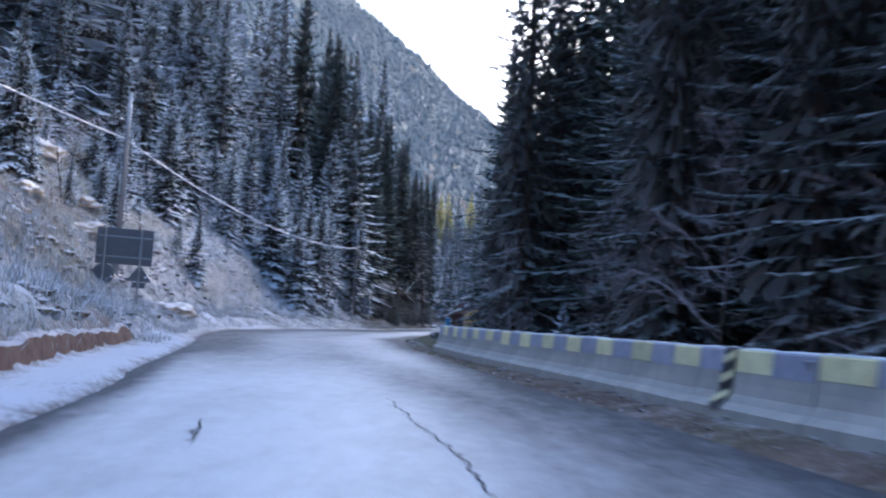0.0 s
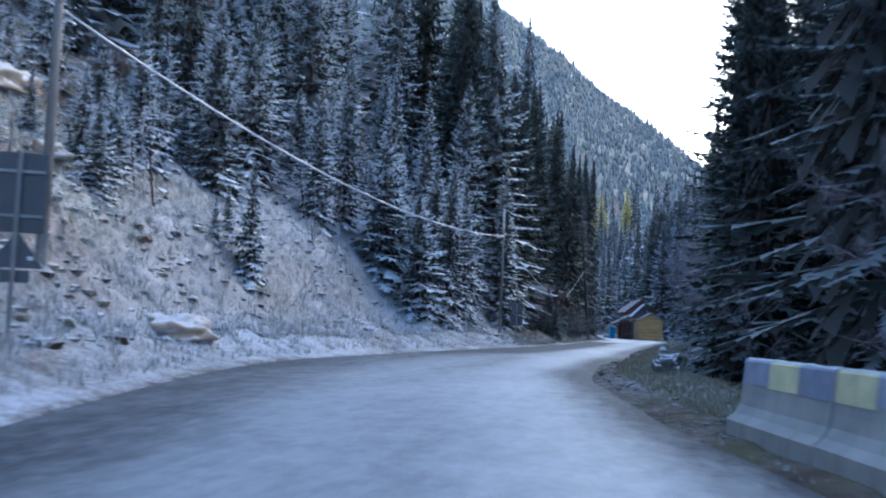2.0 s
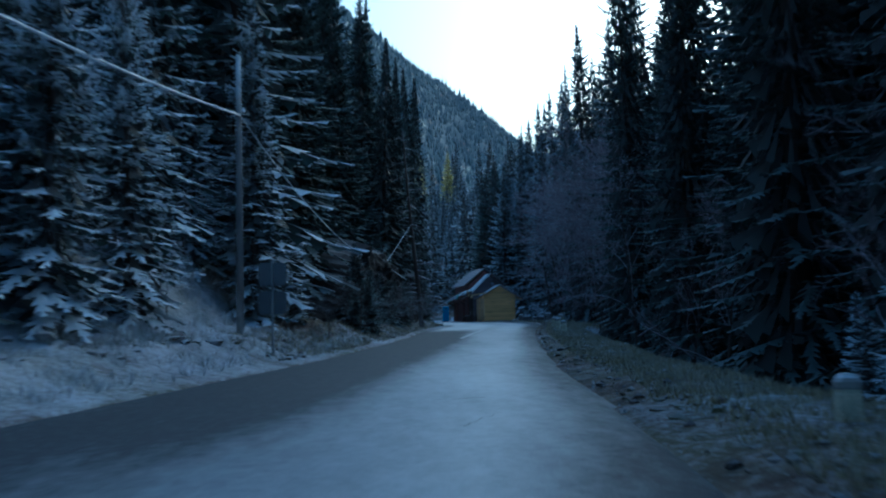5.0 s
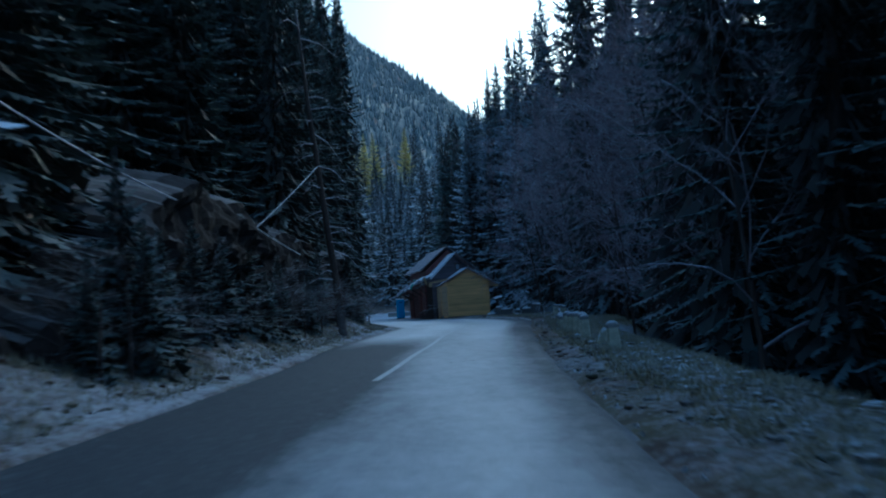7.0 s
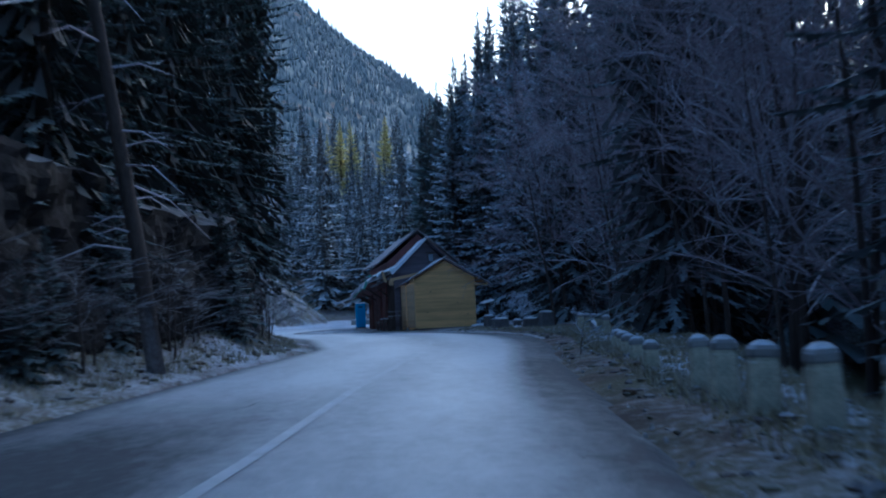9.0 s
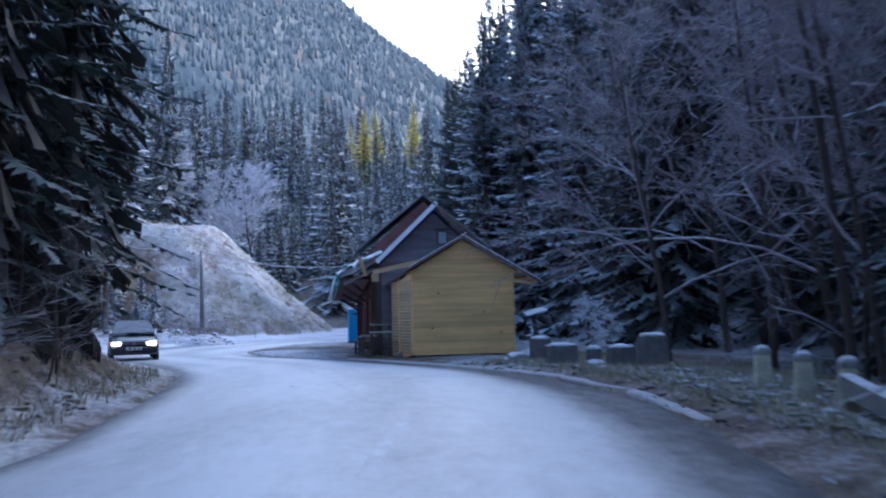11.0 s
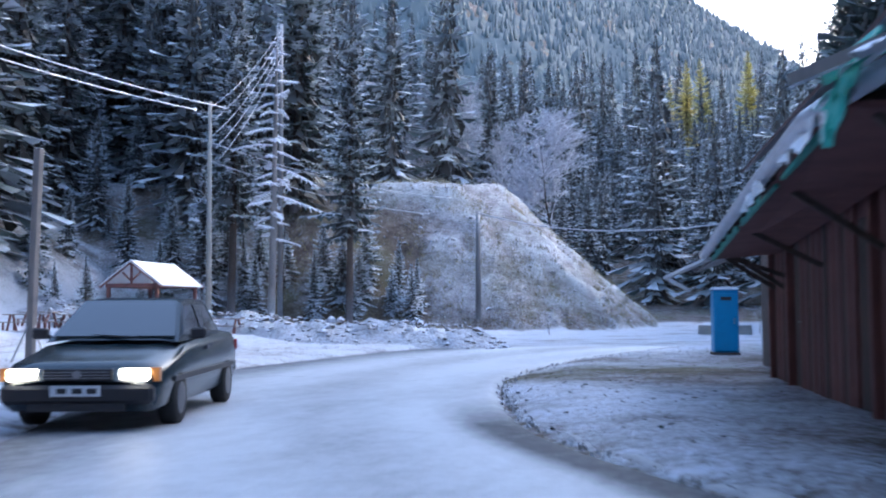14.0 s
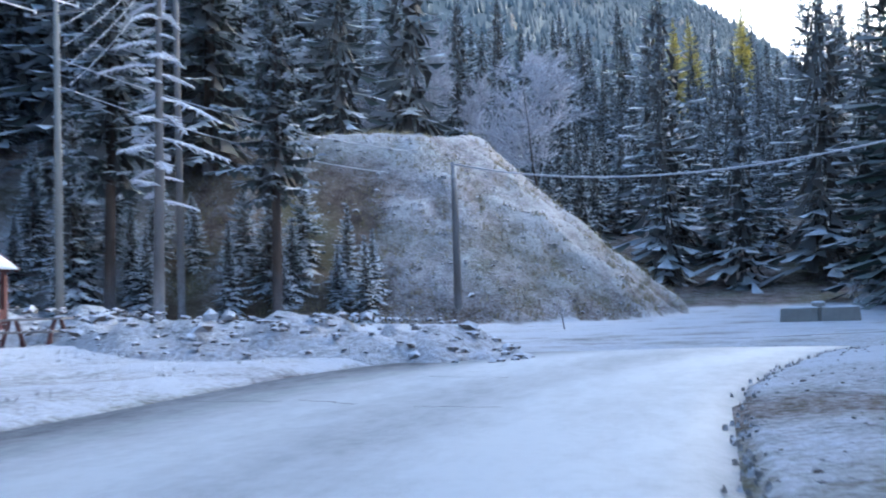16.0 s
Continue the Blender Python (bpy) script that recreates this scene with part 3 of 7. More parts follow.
def build_cut_bank():
    """The low raw face dug out of the red-brown earth behind the hard shoulder."""
    g = Geo()
    ys = np.arange(5.0, 29.0, 0.16)
    for y in ys:
        xl = float(np.interp(y, YS, XL))
        ends = smooth01((y - 5) / 3) * (1 - smooth01((y - 25.5) / 3))
        wob = 0.10 * fbm(3.0, y, 0.5) + 0.02 * fbm(9.0, y, 3.0)
        base = road_z(y) + 0.02
        lip = (0.44 + 0.10 * fbm(5.0, y, 0.7) + 0.05 * fbm(7.0, y, 2.5)) * ends
        for k, (d, z) in enumerate(((0.86, -0.03), (0.97, 0.05), (1.08, 0.16), (1.12, 0.5), (1.17, 0.86), (1.30, 1.0), (1.75, 0.8))):
            x = xl - d - wob - 0.035 * fbm(k * 2.0, y, 4.0) * (0 < k < 6)
            g.v.append((x, y, base + z * lip - (0.08 if k == 6 else 0) - 0.2 * (1 - ends)))
            g.w.append(0.0)
    g.f = [(7 * i + j, 7 * i + 7 + j, 7 * i + 8 + j, 7 * i + j + 1) for i in range(len(ys) - 1) for j in range(6)]
    tagged(part("earth_cut", g, M_EARTH), "raw red-brown earth cut behind the frosted hard shoulder", "earth bank", kind="structure")


build_cut_bank()


def build_road_edge():
    """The worn concrete edging between the asphalt and the yard, white with frost, broken off in places."""
    g = Geo()
    r = random.Random(29)
    pts = [p for p in RIGHT_LINE if 137 < p.y < 163]
    for i, p in enumerate(pts):
        d = (pts[min(i + 1, len(pts) - 1)] - pts[max(i - 1, 0)]).normalized()
        out = Vector((d.y, -d.x))
        gone = r.random() < 0.04 + 0.6 * smooth01((141 - p.y) / 3) + 0.6 * smooth01((p.y - 159) / 4)
        w, top = r.uniform(0.14, 0.24), road_z(p.y) + (-0.05 if gone else r.uniform(0.005, 0.03)) - 0.06 * smooth01((144 - p.y) / 6)
        for off, z in ((0.0, -0.15), (0.03, top - 0.03), (0.1, top), (w, top + 0.012), (w + 0.06, top - 0.02), (w + 0.1, -0.15)):
            q = p + out * (off + r.uniform(-0.035, 0.035))
            g.v.append((q.x, q.y, z if z > -0.15 else road_z(p.y) - 0.15))
            g.w.append(0.0)
    g.f = [(6 * i + j, 6 * i + j + 1, 6 * i + j + 7, 6 * i + j + 6) for i in range(len(pts) - 1) for j in range(5)]
    tagged(part("kerb", g, M_KERB, smooth=True), "worn low concrete edging white with frost", "kerb", kind="structure")


build_road_edge()


def strip_line(pts, wide, lift=0.006, jag=0.0, seed=1):
    """A thin strip on the road along a line of points: paint or an open crack."""
    r = random.Random(seed)
    g = Geo()
    dense = []
    for (ax, ay), (bx, by) in zip(pts, pts[1:]):
        k = max(1, int(math.hypot(bx - ax, by - ay) / (0.16 if jag else 0.5)))
        dense += [(ax + (bx - ax) * i / k + r.uniform(-jag, jag), ay + (by - ay) * i / k + r.uniform(-jag, jag)) for i in range(k)]
    dense.append(pts[-1])
    for i, (x, y) in enumerate(dense):
        a, b = dense[max(i - 1, 0)], dense[min(i + 1, len(dense) - 1)]
        d = Vector((b[0] - a[0], b[1] - a[1])).normalized()
        w = wide / 2 * (r.uniform(0.35, 1.2) if jag else 1.0)
        z = road_z(y) + 0.021 + lift
        g.v += [(x - d.y * w, y + d.x * w, z), (x + d.y * w, y - d.x * w, z)]
        g.w += [0, 0]
    g.f = [(2 * i, 2 * i + 1, 2 * i + 3, 2 * i + 2) for i in range(len(dense) - 1)]
    return g


def build_road_marks():
    line = Geo()
    for pts in ([(-0.6, 101.5), (-0.2, 105), (0.15, 108.5), (0.85, 114.4), (1.5, 121), (2.1, 125.5), (2.7, 131)], [(3.2, 134.8), (3.35, 136.9), (3.5, 138.7)], [(2.8, 142.9), (2.43, 144.6), (1.94, 146.8)], [(1.4, 149.4), (0.7, 152.2)]):
        q = strip_line(pts, 0.13)
        line.add(q.v, q.f)
    tagged(part("road_line", line, M_LINE), "worn white centre line on the asphalt", "road marking", kind="structure")
    cracks = Geo()
    rows = [[(2.1, 6.6), (1.9, 8.4), (1.4, 11.1), (1.0, 13.4)], [(-0.1, 8.1), (-0.4, 9.6)],
            [(-1.2, 62.4), (-0.5, 62.5)], [(-1.9, 72.8), (-1.2, 73.0)], [(-2.7, 64.0), (-2.1, 64.2)], [(-2.8, 52.5), (-2.2, 52.8)], [(-1.1, 81.1), (-0.4, 81.3)], [(2.0, 103.2), (2.8, 103.4)], [(3.3, 113.4), (3.9, 113.6)],
            [(0.8, 105), (1.4, 105.3)], [(3.9, 147.5), (5.0, 147.2)], [(-8.6, 171.2), (-7.7, 171.0)], [(-6.8, 172.0), (-6.2, 172.1)], [(-5.4, 170.2), (-5.0, 170.3)], [(-10.4, 180.4), (-9.2, 180.4)], [(-9.1, 180.6), (-8.1, 180.0)],
            [(-7.3, 179.7), (-6.3, 179.6)], [(-8.5, 184.2), (-7.0, 183.7)]]
    for i, pts in enumerate(rows):
        q = strip_line(pts, 0.036 if i else 0.022, 0.004, 0.05, i)
        cracks.add(q.v, q.f)
    r = random.Random(44)
    for k in range(26):
        y = r.uniform(8, 186)
        xl, xr = float(np.interp(y, YS, XL)), float(np.interp(y, YS, XR))
        x = r.uniform(xl + 1, xr - 1)
        n = r.uniform(0.3, 1.4)
        a = r.uniform(-0.4, 0.4) + (1.57 if r.random() < 0.3 else 0)
        q = strip_line([(x, y), (x + n * math.cos(a), y + n * math.sin(a))], 0.016, 0.004, 0.04, 100 + k)
        cracks.add(q.v, q.f)
    tagged(part("road_cracks", cracks, M_CRACK), "open dark cracks in the worn asphalt", "cracks", kind="stuff")
    crumbs = Geo()
    for k in range(520):
        y = r.uniform(157, 191) if k % 3 else r.uniform(10, 157)
        x = float(np.interp(y, YS, XR)) + r.gauss(0.05, 0.08)
        s = r.uniform(0.008, 0.028)
        z = road_z(y) + 0.0
        vs = [(x + s * r.uniform(-1, 1), y + s * r.uniform(-1, 1), z + s * r.uniform(0.2, 0.9)) for _ in range(4)] + [(x - s, y - s, z - 0.03), (x + s, y - s, z - 0.03), (x + s, y + s, z - 0.03), (x - s, y + s, z - 0.03)]
        crumbs.add(vs, [(0, 1, 2), (0, 2, 3), (4, 5, 1, 0), (5, 6, 2, 1), (6, 7, 3, 2), (7, 4, 0, 3)])
    tagged(part("asphalt_crumbs", crumbs, M_STONE), "broken crumbs along the edge of the asphalt", "debris", kind="stuff")


build_road_marks()


# ---- things along the first bend ----
BAR_LINE = [(7.6, 4.2), (6.9, 7.0), (5.8, 10.7), (5.05, 14.0), (4.55, 17.2), (3.75, 21.8), (3.1, 25.0), (2.15, 30.0), (1.65, 33.3), (1.02, 36.84), (0.7, 38.6)]


def along_line(rows, dist_from_end):
    """Point and heading at a distance back from the far end of the barrier."""
    pts = [Vector((x, y)) for x, y in rows[:-1]]
    pts.reverse()
    left = dist_from_end
    for a, b in zip(pts, pts[1:]):
        s = (b - a).length
        if left <= s or b == pts[-1]:
            d = (b - a).normalized()
            return a + d * left, d
        left -= s


def barrier_profile():
    return [(0.0, -0.14), (0.0, 0.07), (0.10, 0.155), (0.165, 0.26), (0.19, 0.40), (0.23, 0.80), (0.25, 0.82), (0.37, 0.82), (0.39, 0.80), (0.43, 0.40), (0.455, 0.26), (0.52, 0.155), (0.60, 0.07), (0.60, -0.14)]


def build_barriers():
    long_ = 2.86
    for i in range(11):
        p, d = along_line(BAR_LINE, i * long_)
        q, _ = along_line(BAR_LINE, (i + 1) * long_ - 0.05)
        d = (q - p)
        span = d.length
        yaw = math.degrees(math.atan2(d.y, d.x))
        unit = thing("concrete_barrier", "concrete road barrier painted in yellow and blue-grey blocks", "barrier", "road barriers", pose(p.x, p.y, road_z(p.y) + 0.13, rnd(-0.4, 0.4), 0, yaw))
        g = Geo()
        m = Matrix(((0, 0, 1, 0), (1, 0, 0, 0), (0, 1, 0, 0), (0, 0, 0, 1)))
        g.prism(barrier_profile(), m, span)
        part("body", g, M_BARRIER, unit)
        for k in range(3):
            g = Geo()
            a, b = span * k / 3 + 0.005, span * (k + 1) / 3 - 0.005
            low = rnd(0.49, 0.55)
            band = [(0.193 + 0.1 * (low - 0.49), low), (0.226, 0.805), (0.245, 0.8265), (0.31, 0.8265), (0.31, 0.81), (0.24, 0.79), (0.212, low)]
            g.prism(band, Matrix.Translation((a, 0, 0)) @ m, b - a)
            yellow = (3 * i + k) % 2 == 1
            part("painted_block", g, M_YELLOWPAINT if yellow else M_BLUEPAINT, unit, "worn yellow paint" if yellow else "worn blue-grey paint")
        g = Geo()
        rings = 13
        for s in np.linspace(0.01, span - 0.01, rings):
            row = [(0.25 + rnd(0, 0.02), 0.828), (0.37, 0.828), (0.36, 0.832 + rnd(0.008, 0.025)), (0.27, 0.832 + rnd(0.006, 0.025))]
            g.v += [tuple(m @ Vector((y, z, s))) for y, z in row]
            g.w += [0] * 4
        g.f = [(4 * i + j, 4 * i + (j + 1) % 4, 4 * i + 4 + (j + 1) % 4, 4 * i + 4 + j) for i in range(rings - 1) for j in range(4)] + [(3, 2, 1, 0), tuple(4 * rings - 4 + j for j in range(4))]
        part("frost_crest", g, M_SNOW, unit, "thin white frost along the top")
    # striped hazard board across the barrier
    p, d = along_line(BAR_LINE, 23.6)
    yaw = math.degrees(math.atan2(d.y, d.x))
    mark = thing("hazard_marker", "black strip with yellow diagonal stripes on the barrier", "road marker", at=pose(p.x, p.y, road_z(p.y) + 0.13, 0, 0, yaw))
    m = Matrix(((0, 0, 1, 0), (1, 0, 0, 0), (0, 1, 0, 0), (0, 0, 0, 1)))
    outer = [(-0.012, 0.05), (0.155, 0.305), (0.212, 0.80), (0.24, 0.842), (0.40, 0.842), (0.40, 0.83), (0.245, 0.83), (0.22, 0.79), (0.165, 0.305), (-0.002, 0.05)]
    g = Geo()
    g.prism(outer, m, 0.30)
    part("strip", g, M_BLACKPAINT, mark)
    for k in range(3):
        g = Geo()
        z0 = 0.12 + 0.25 * k
        def face(z):
            return -0.016 + (z - 0.05) * 0.655 if z < 0.305 else 0.151 + (z - 0.305) * 0.115
        vs = [(0.0, face(z0), z0), (0.0, face(z0 + 0.1), z0 + 0.1), (0.30, face(z0 + 0.2), z0 + 0.2), (0.30, face(z0 + 0.1), z0 + 0.1)]
        vs += [(x, y + 0.008, z) for x, y, z in vs]
        g.add(vs, [(0, 1, 2, 3), (7, 6, 5, 4), (0, 4, 5, 1), (1, 5, 6, 2), (2, 6, 7, 3), (3, 7, 4, 0)])
        part("stripe", g, M_YELLOWPAINT, mark, "yellow stripe")


build_barriers()


def disc(g, centre, radius, thick, facing, n=20):
    m = Vector(facing).to_track_quat("Z", "Y").to_matrix().to_4x4()
    m.translation = Vector(centre)
    g.prism([(radius * math.cos(6.2832 * k / n), radius * math.sin(6.2832 * k / n)) for k in range(n)], m, thick)


def build_sign():
    """The backs of three traffic signs on two posts; local x runs along the panel."""
    x0, y0, x1, y1 = -12.5, 39.2, -10.5, 40.0
    yaw = math.degrees(math.atan2(y1 - y0, x1 - x0))
    base = gz(-11.5, 39.6)
    s = thing("traffic_sign", "backs of grey traffic signs on two steel posts", "road sign", at=pose(x0, y0, base, 0, 0, yaw))
    w = 2.15
    lift = 2.52 - base
    g = Geo()
    g.box((w / 2, 0, lift + 0.72), (w, 0.03, 1.44))
    part("panel", g, M_SIGNBACK, s, "large grey rectangular sign back", bevel=0.01)
    for k, z in enumerate((0.3, 1.1)):
        g = Geo()
        g.box((w / 2, -0.035, lift + z), (w * 0.96, 0.03, 0.05))
        part("rail", g, M_STEEL, s)
    for x in (0.32, 1.68):
        g = Geo()
        g.tube([(x, -0.07, -0.6), (x, -0.07, lift + 1.42)], 0.045, 10)
        part("post", g, M_STEEL, s)
        for z in (0.3, 1.1):
            part("clamp", Geo().box((x, -0.05, lift + z), (0.14, 0.05, 0.07)), M_STEEL, s)
    g = Geo()
    disc(g, (0.34, 0.0, lift - 0.42), 0.42, 0.02, (0, 1, 0), 28)
    part("round_sign", g, M_SIGNBACK, s, "round grey sign back")
    g = Geo()
    m = Matrix(((1, 0, 0, 1.70), (0, 0, -1, 0.0), (0, 1, 0, lift - 0.60), (0, 0, 0, 1)))
    g.prism([(-0.46, 0.0), (-0.44, -0.03), (0.44, -0.03), (0.46, 0.0), (0.04, 0.58), (-0.04, 0.58)], m, 0.02)
    part("triangle_sign", g, M_SIGNBACK, s, "triangular grey sign back")
    g = Geo()
    g.box((1.70, 0, lift - 0.78), (0.5, 0.02, 0.22))
    part("plate", g, M_SIGNBACK, s)
    for x, z in ((0.66, lift - 0.5), (1.95, lift - 0.45)):
        g = Geo()
        g.box((x, -0.015, z), (0.09, 0.012, 0.07))
        part("sticker", g, M_SNOW, s, "small white sticker")


build_sign()


def pole(x, y, z, top, hooks=(), radius=0.15, mat=None, label="grey concrete utility pole with frost on it", lean=(0, 0)):
    p = thing("utility_pole", label, "utility pole", "utility poles", pose(x, y, z, lean[0], lean[1], 0))
    g = Geo()
    g.tube([(0, 0, -0.8), (0, 0, (top - z) * 0.5), (0, 0, top - z)], [radius, radius * 0.82, radius * 0.62], 10)
    part("shaft", g, mat or M_CONCRETE, p, smooth=True)
    for h in hooks:
        g = Geo()
        g.tube([(0, -0.05, h - z), (0.12, -0.12, h - z), (0.16, -0.14, h - z + 0.08)], 0.02, 6)
        part("bracket", g, M_STEEL, p)
        g = Geo()
        g.tube([(0.16, -0.14, h - z + 0.06), (0.16, -0.14, h - z + 0.10), (0.16, -0.14, h - z + 0.2)], [0.05, 0.06, 0.03], 8)
        part("insulator", g, M_SNOW, p, "white insulator")
    return p


pole(-13.75, 45.2, gz(-13.75, 45.2), 10.6, (8.5,), 0.14, M_GREYWOOD, "grey wooden utility pole with frost on it")
pole(-7.3, 87.07, gz(-7.3, 87.07), 8.7, (6.95,), 0.12, M_GREYWOOD, "grey wooden utility pole with frost on it")


def cable(a, b, sag, radius=0.034, label="frosted overhead cable hanging between poles", kink=None):
    a, b = Vector(a), Vector(b)
    pts = []
    for i in range(25):
        t = i / 24
        pts.append(a.lerp(b, t) - Vector((0, 0, sag * 4 * t * (1 - t))))
    g = Geo()
    g.tube(pts, radius, 5)
    return tagged(part("overhead_cable", g, M_WIRE, smooth=True), label, "cable", "overhead cables")


cable((-16.5, -8, 9.6), (-13.9, 45.2, 8.5), 0.7)
cable((-13.9, 45.2, 8.5), (-7.25, 87.0, 6.95), 1.25)
# the slack run from the second pole: low in the middle, caught up on a leaning trunk
cable((-7.25, 87.0, 6.95), (-4.4, 115.7, 3.95), 0.9, 0.018, "slack frosted cable hanging low by the road")
cable((-4.4, 115.7, 3.95), (-2.95, 123.8, 6.95), 0.05, 0.018, "slack frosted cable hanging low by the road")
cable((-4.4, 115.7, 3.95), (-3.2, 116.9, 3.1), 0.02, 0.014, "loose end of a frosted cable")


def leaning_trunk():
    t = thing("dead_spruce", "leaning bare spruce trunk with dead side twigs", "tree", at=pose(-2.38, 125.5, gz(-2.38, 125.5) - 0.2))
    g = Geo()
    pts = [(0, 0, 0), (-0.18, -0.5, 2.5), (-0.42, -1.2, 5.2), (-0.75, -2.2, 9), (-1.0, -2.9, 13)]
    g.tube(pts, [0.17, 0.15, 0.12, 0.09, 0.04], 8)
    part("trunk", g, M_BARK, t, smooth=True)
    r = random.Random(5)
    for k in range(26):
        s = 0.25 + 0.74 * k / 26
        i = min(3, int(s * 4))
        p = Vector(pts[i]).lerp(Vector(pts[i + 1]), s * 4 - i)
        a = r.uniform(0, 6.28)
        d = Vector((math.cos(a), math.sin(a), r.uniform(-0.3, 0.25)))
        n = r.uniform(0.7, 2.0)
        g = Geo()
        g.tube([p, p + d * n * 0.5, p + d * n - Vector((0, 0, 0.25 * n))], [0.025, 0.015, 0.005], 4)
        side = Vector((-d.y, d.x, 0))
        for q in (0.4, 0.6, 0.8):
            b = p + d * n * q
            g.tube([b, b + side * r.choice((-1, 1)) * 0.35 * n * (1 - q) + d * 0.2], [0.01, 0.004], 3)
        part("branch", g, M_TWIG, t)


leaning_trunk()


def plate_sign():
    s = thing("traffic_sign", "backs of two small road signs on one post", "road sign", at=pose(-6.05, 84.9, gz(-6.05, 84.9), 0, 0, 4))
    g = Geo()
    g.tube([(0, 0, -0.5), (0, 0, 2.45)], 0.035, 8)
    part("post", g, M_STEEL, s)
    for z in (2.1, 1.35):
        g = Geo()
        g.prism([(-0.36, -0.24), (-0.28, -0.3), (0.28, -0.3), (0.36, -0.24), (0.36, 0.24), (0.28, 0.3), (-0.28, 0.3), (-0.36, 0.24)], Matrix(((1, 0, 0, 0), (0, 0, -1, 0.06), (0, 1, 0, z), (0, 0, 0, 1))), 0.015)
        part("plate", g, M_SIGNBACK, s)


plate_sign()


def rock_geo(size, seed, rough=0.28, n=2, square=1.0):
    bm = bmesh.new()
    bmesh.ops.create_icosphere(bm, subdivisions=n, radius=1.0)
    for v in bm.verts:
        v.co = Vector(math.copysign(abs(c) ** square, c) for c in v.co)
        k = 1 + rough * noise.fractal(v.co * 1.3 + Vector((seed * 3.1, seed, 0)), 0.85, 2.1, 5) * 1.6
        v.co = Vector((v.co.x * size[0] * k, v.co.y * size[1] * k, max(v.co.z * size[2] * k, -0.35 * size[2])))
    g = Geo()
    bm.verts.ensure_lookup_table()
    g.add([v.co.copy() for v in bm.verts], [[v.index for v in f.verts] for f in bm.faces])
    bm.free()
    return g


def rock(x, y, size, seed, mat=None, label="pale boulder with frost on top", name="boulder", sink=0.1, group="boulders", square=0.9):
    ob = part(name, rock_geo(size, seed, 0.30, 4 if max(size) > 0.55 else 3, square), mat or M_ROCK, smooth=True)
    ob.matrix_basis = pose(x, y, gz(x, y) + size[2] * 0.3 - sink, 0, 0, seed * 77 % 360)
    return tagged(ob, label, "rock", group)


rock(-11.7, 48.9, (1.0, 0.6, 0.45), 1)
rock(-12.9, 49.6, (0.5, 0.4, 0.3), 2)
rock(-15.6, 46.0, (0.9, 0.6, 0.4), 3)
rock(-17.0, 42.5, (1.1, 0.7, 0.5), 4)
rock(-13.2, 33.5, (0.45, 0.4, 0.25), 5)
rock(-18.0, 52.0, (0.8, 0.6, 0.4), 6)
rock(-22.0, 55.0, (1.3, 0.9, 0.7), 8)
for i, (x, y) in enumerate([(0.95, 49.0), (1.05, 50.6), (1.2, 52.2), (1.3, 53.9), (1.45, 55.7)]):
    rock(x, y, (rnd(0.26, 0.32), rnd(0.66, 0.78), rnd(0.26, 0.34)), 14 * i, M_PARAPET, "rough stone of an old parapet capped with frost", "parapet_stone", 0.05, "parapet stones", 0.45)


def build_rock_wall():
    """The dark rock face that the road is cut into, from the overhang to the corner at the clearing."""
    foot = [Vector((float(np.interp(y, YS, XL)) - 1.75 - 0.9 * smooth01((106 - y) / 8) + 0.35 * fbm(3, y, 0.2), y)) for y in np.arange(99, 146.8, 0.22)]
    corner = [(-2.75, 147.2), (-2.9, 148.2), (-3.6, 149.0), (-5.0, 149.6), (-6.8, 149.9), (-9.0, 150.6), (-12.0, 151.4)]
    for (ax, ay), (bx, by) in zip(corner, corner[1:]):
        k = max(1, int(math.hypot(bx - ax, by - ay) / 0.22))
        foot += [Vector((ax + (bx - ax) * i / k, ay + (by - ay) * i / k)) for i in range(k)]
    g = Geo()
    levels = 26
    for i, p in enumerate(foot):
        d = (foot[min(i + 2, len(foot) - 1)] - foot[max(i - 2, 0)]).normalized()
        out = Vector((d.y, -d.x))
        high = (0.5 + 3.1 * smooth01((p.y - 101) / 8) + 0.7 * fbm(p.x, p.y, 0.25)) * (1 - 0.5 * smooth01((-6 - p.x) / 5) * (p.y > 148))
        hollow = math.exp(-((p.y - 112.0) / 3.0) ** 2)
        base = gz(p.x, p.y) - 0.35
        for j in range(levels + 3):
            u = min(1.0, j / levels)
            q = Vector((p.x * 0.8 + 0.3 * p.y, p.y * 0.8, high * u * 1.1))
            cell = noise.voronoi(q * 0.75)[0]
            push = 0.42 * noise.fractal(q * 0.5, 1.0, 2.1, 4) + 0.4 * (cell[1] - cell[0]) + 0.2 * noise.fractal(q * 2.4, 0.9, 2.1, 4) - 0.2 - 0.45 * u ** 1.5
            push += hollow * (0.5 * smooth01((u - 0.5) / 0.12) - 0.9 * smooth01((0.5 - u) / 0.2) * smooth01(u / 0.1))
            back = max(0, j - levels)
            push -= (0, 0.7, 2.0, 4.5)[back]
            x, y = p.x + out.x * push, p.y + out.y * push
            z = base + 0.35 * u + high * u
            if back:
                z = max(z + 0.25 * back, gz(x, y) + 0.05)
            g.v.append((x, y, z))
            g.w.append(0.0)
    n = levels + 3
    g.f = [(i * n + j, (i + 1) * n + j, (i + 1) * n + j + 1, i * n + j + 1) for i in range(len(foot) - 1) for j in range(n - 1)]
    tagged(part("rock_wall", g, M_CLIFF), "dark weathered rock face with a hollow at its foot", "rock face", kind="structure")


build_rock_wall()


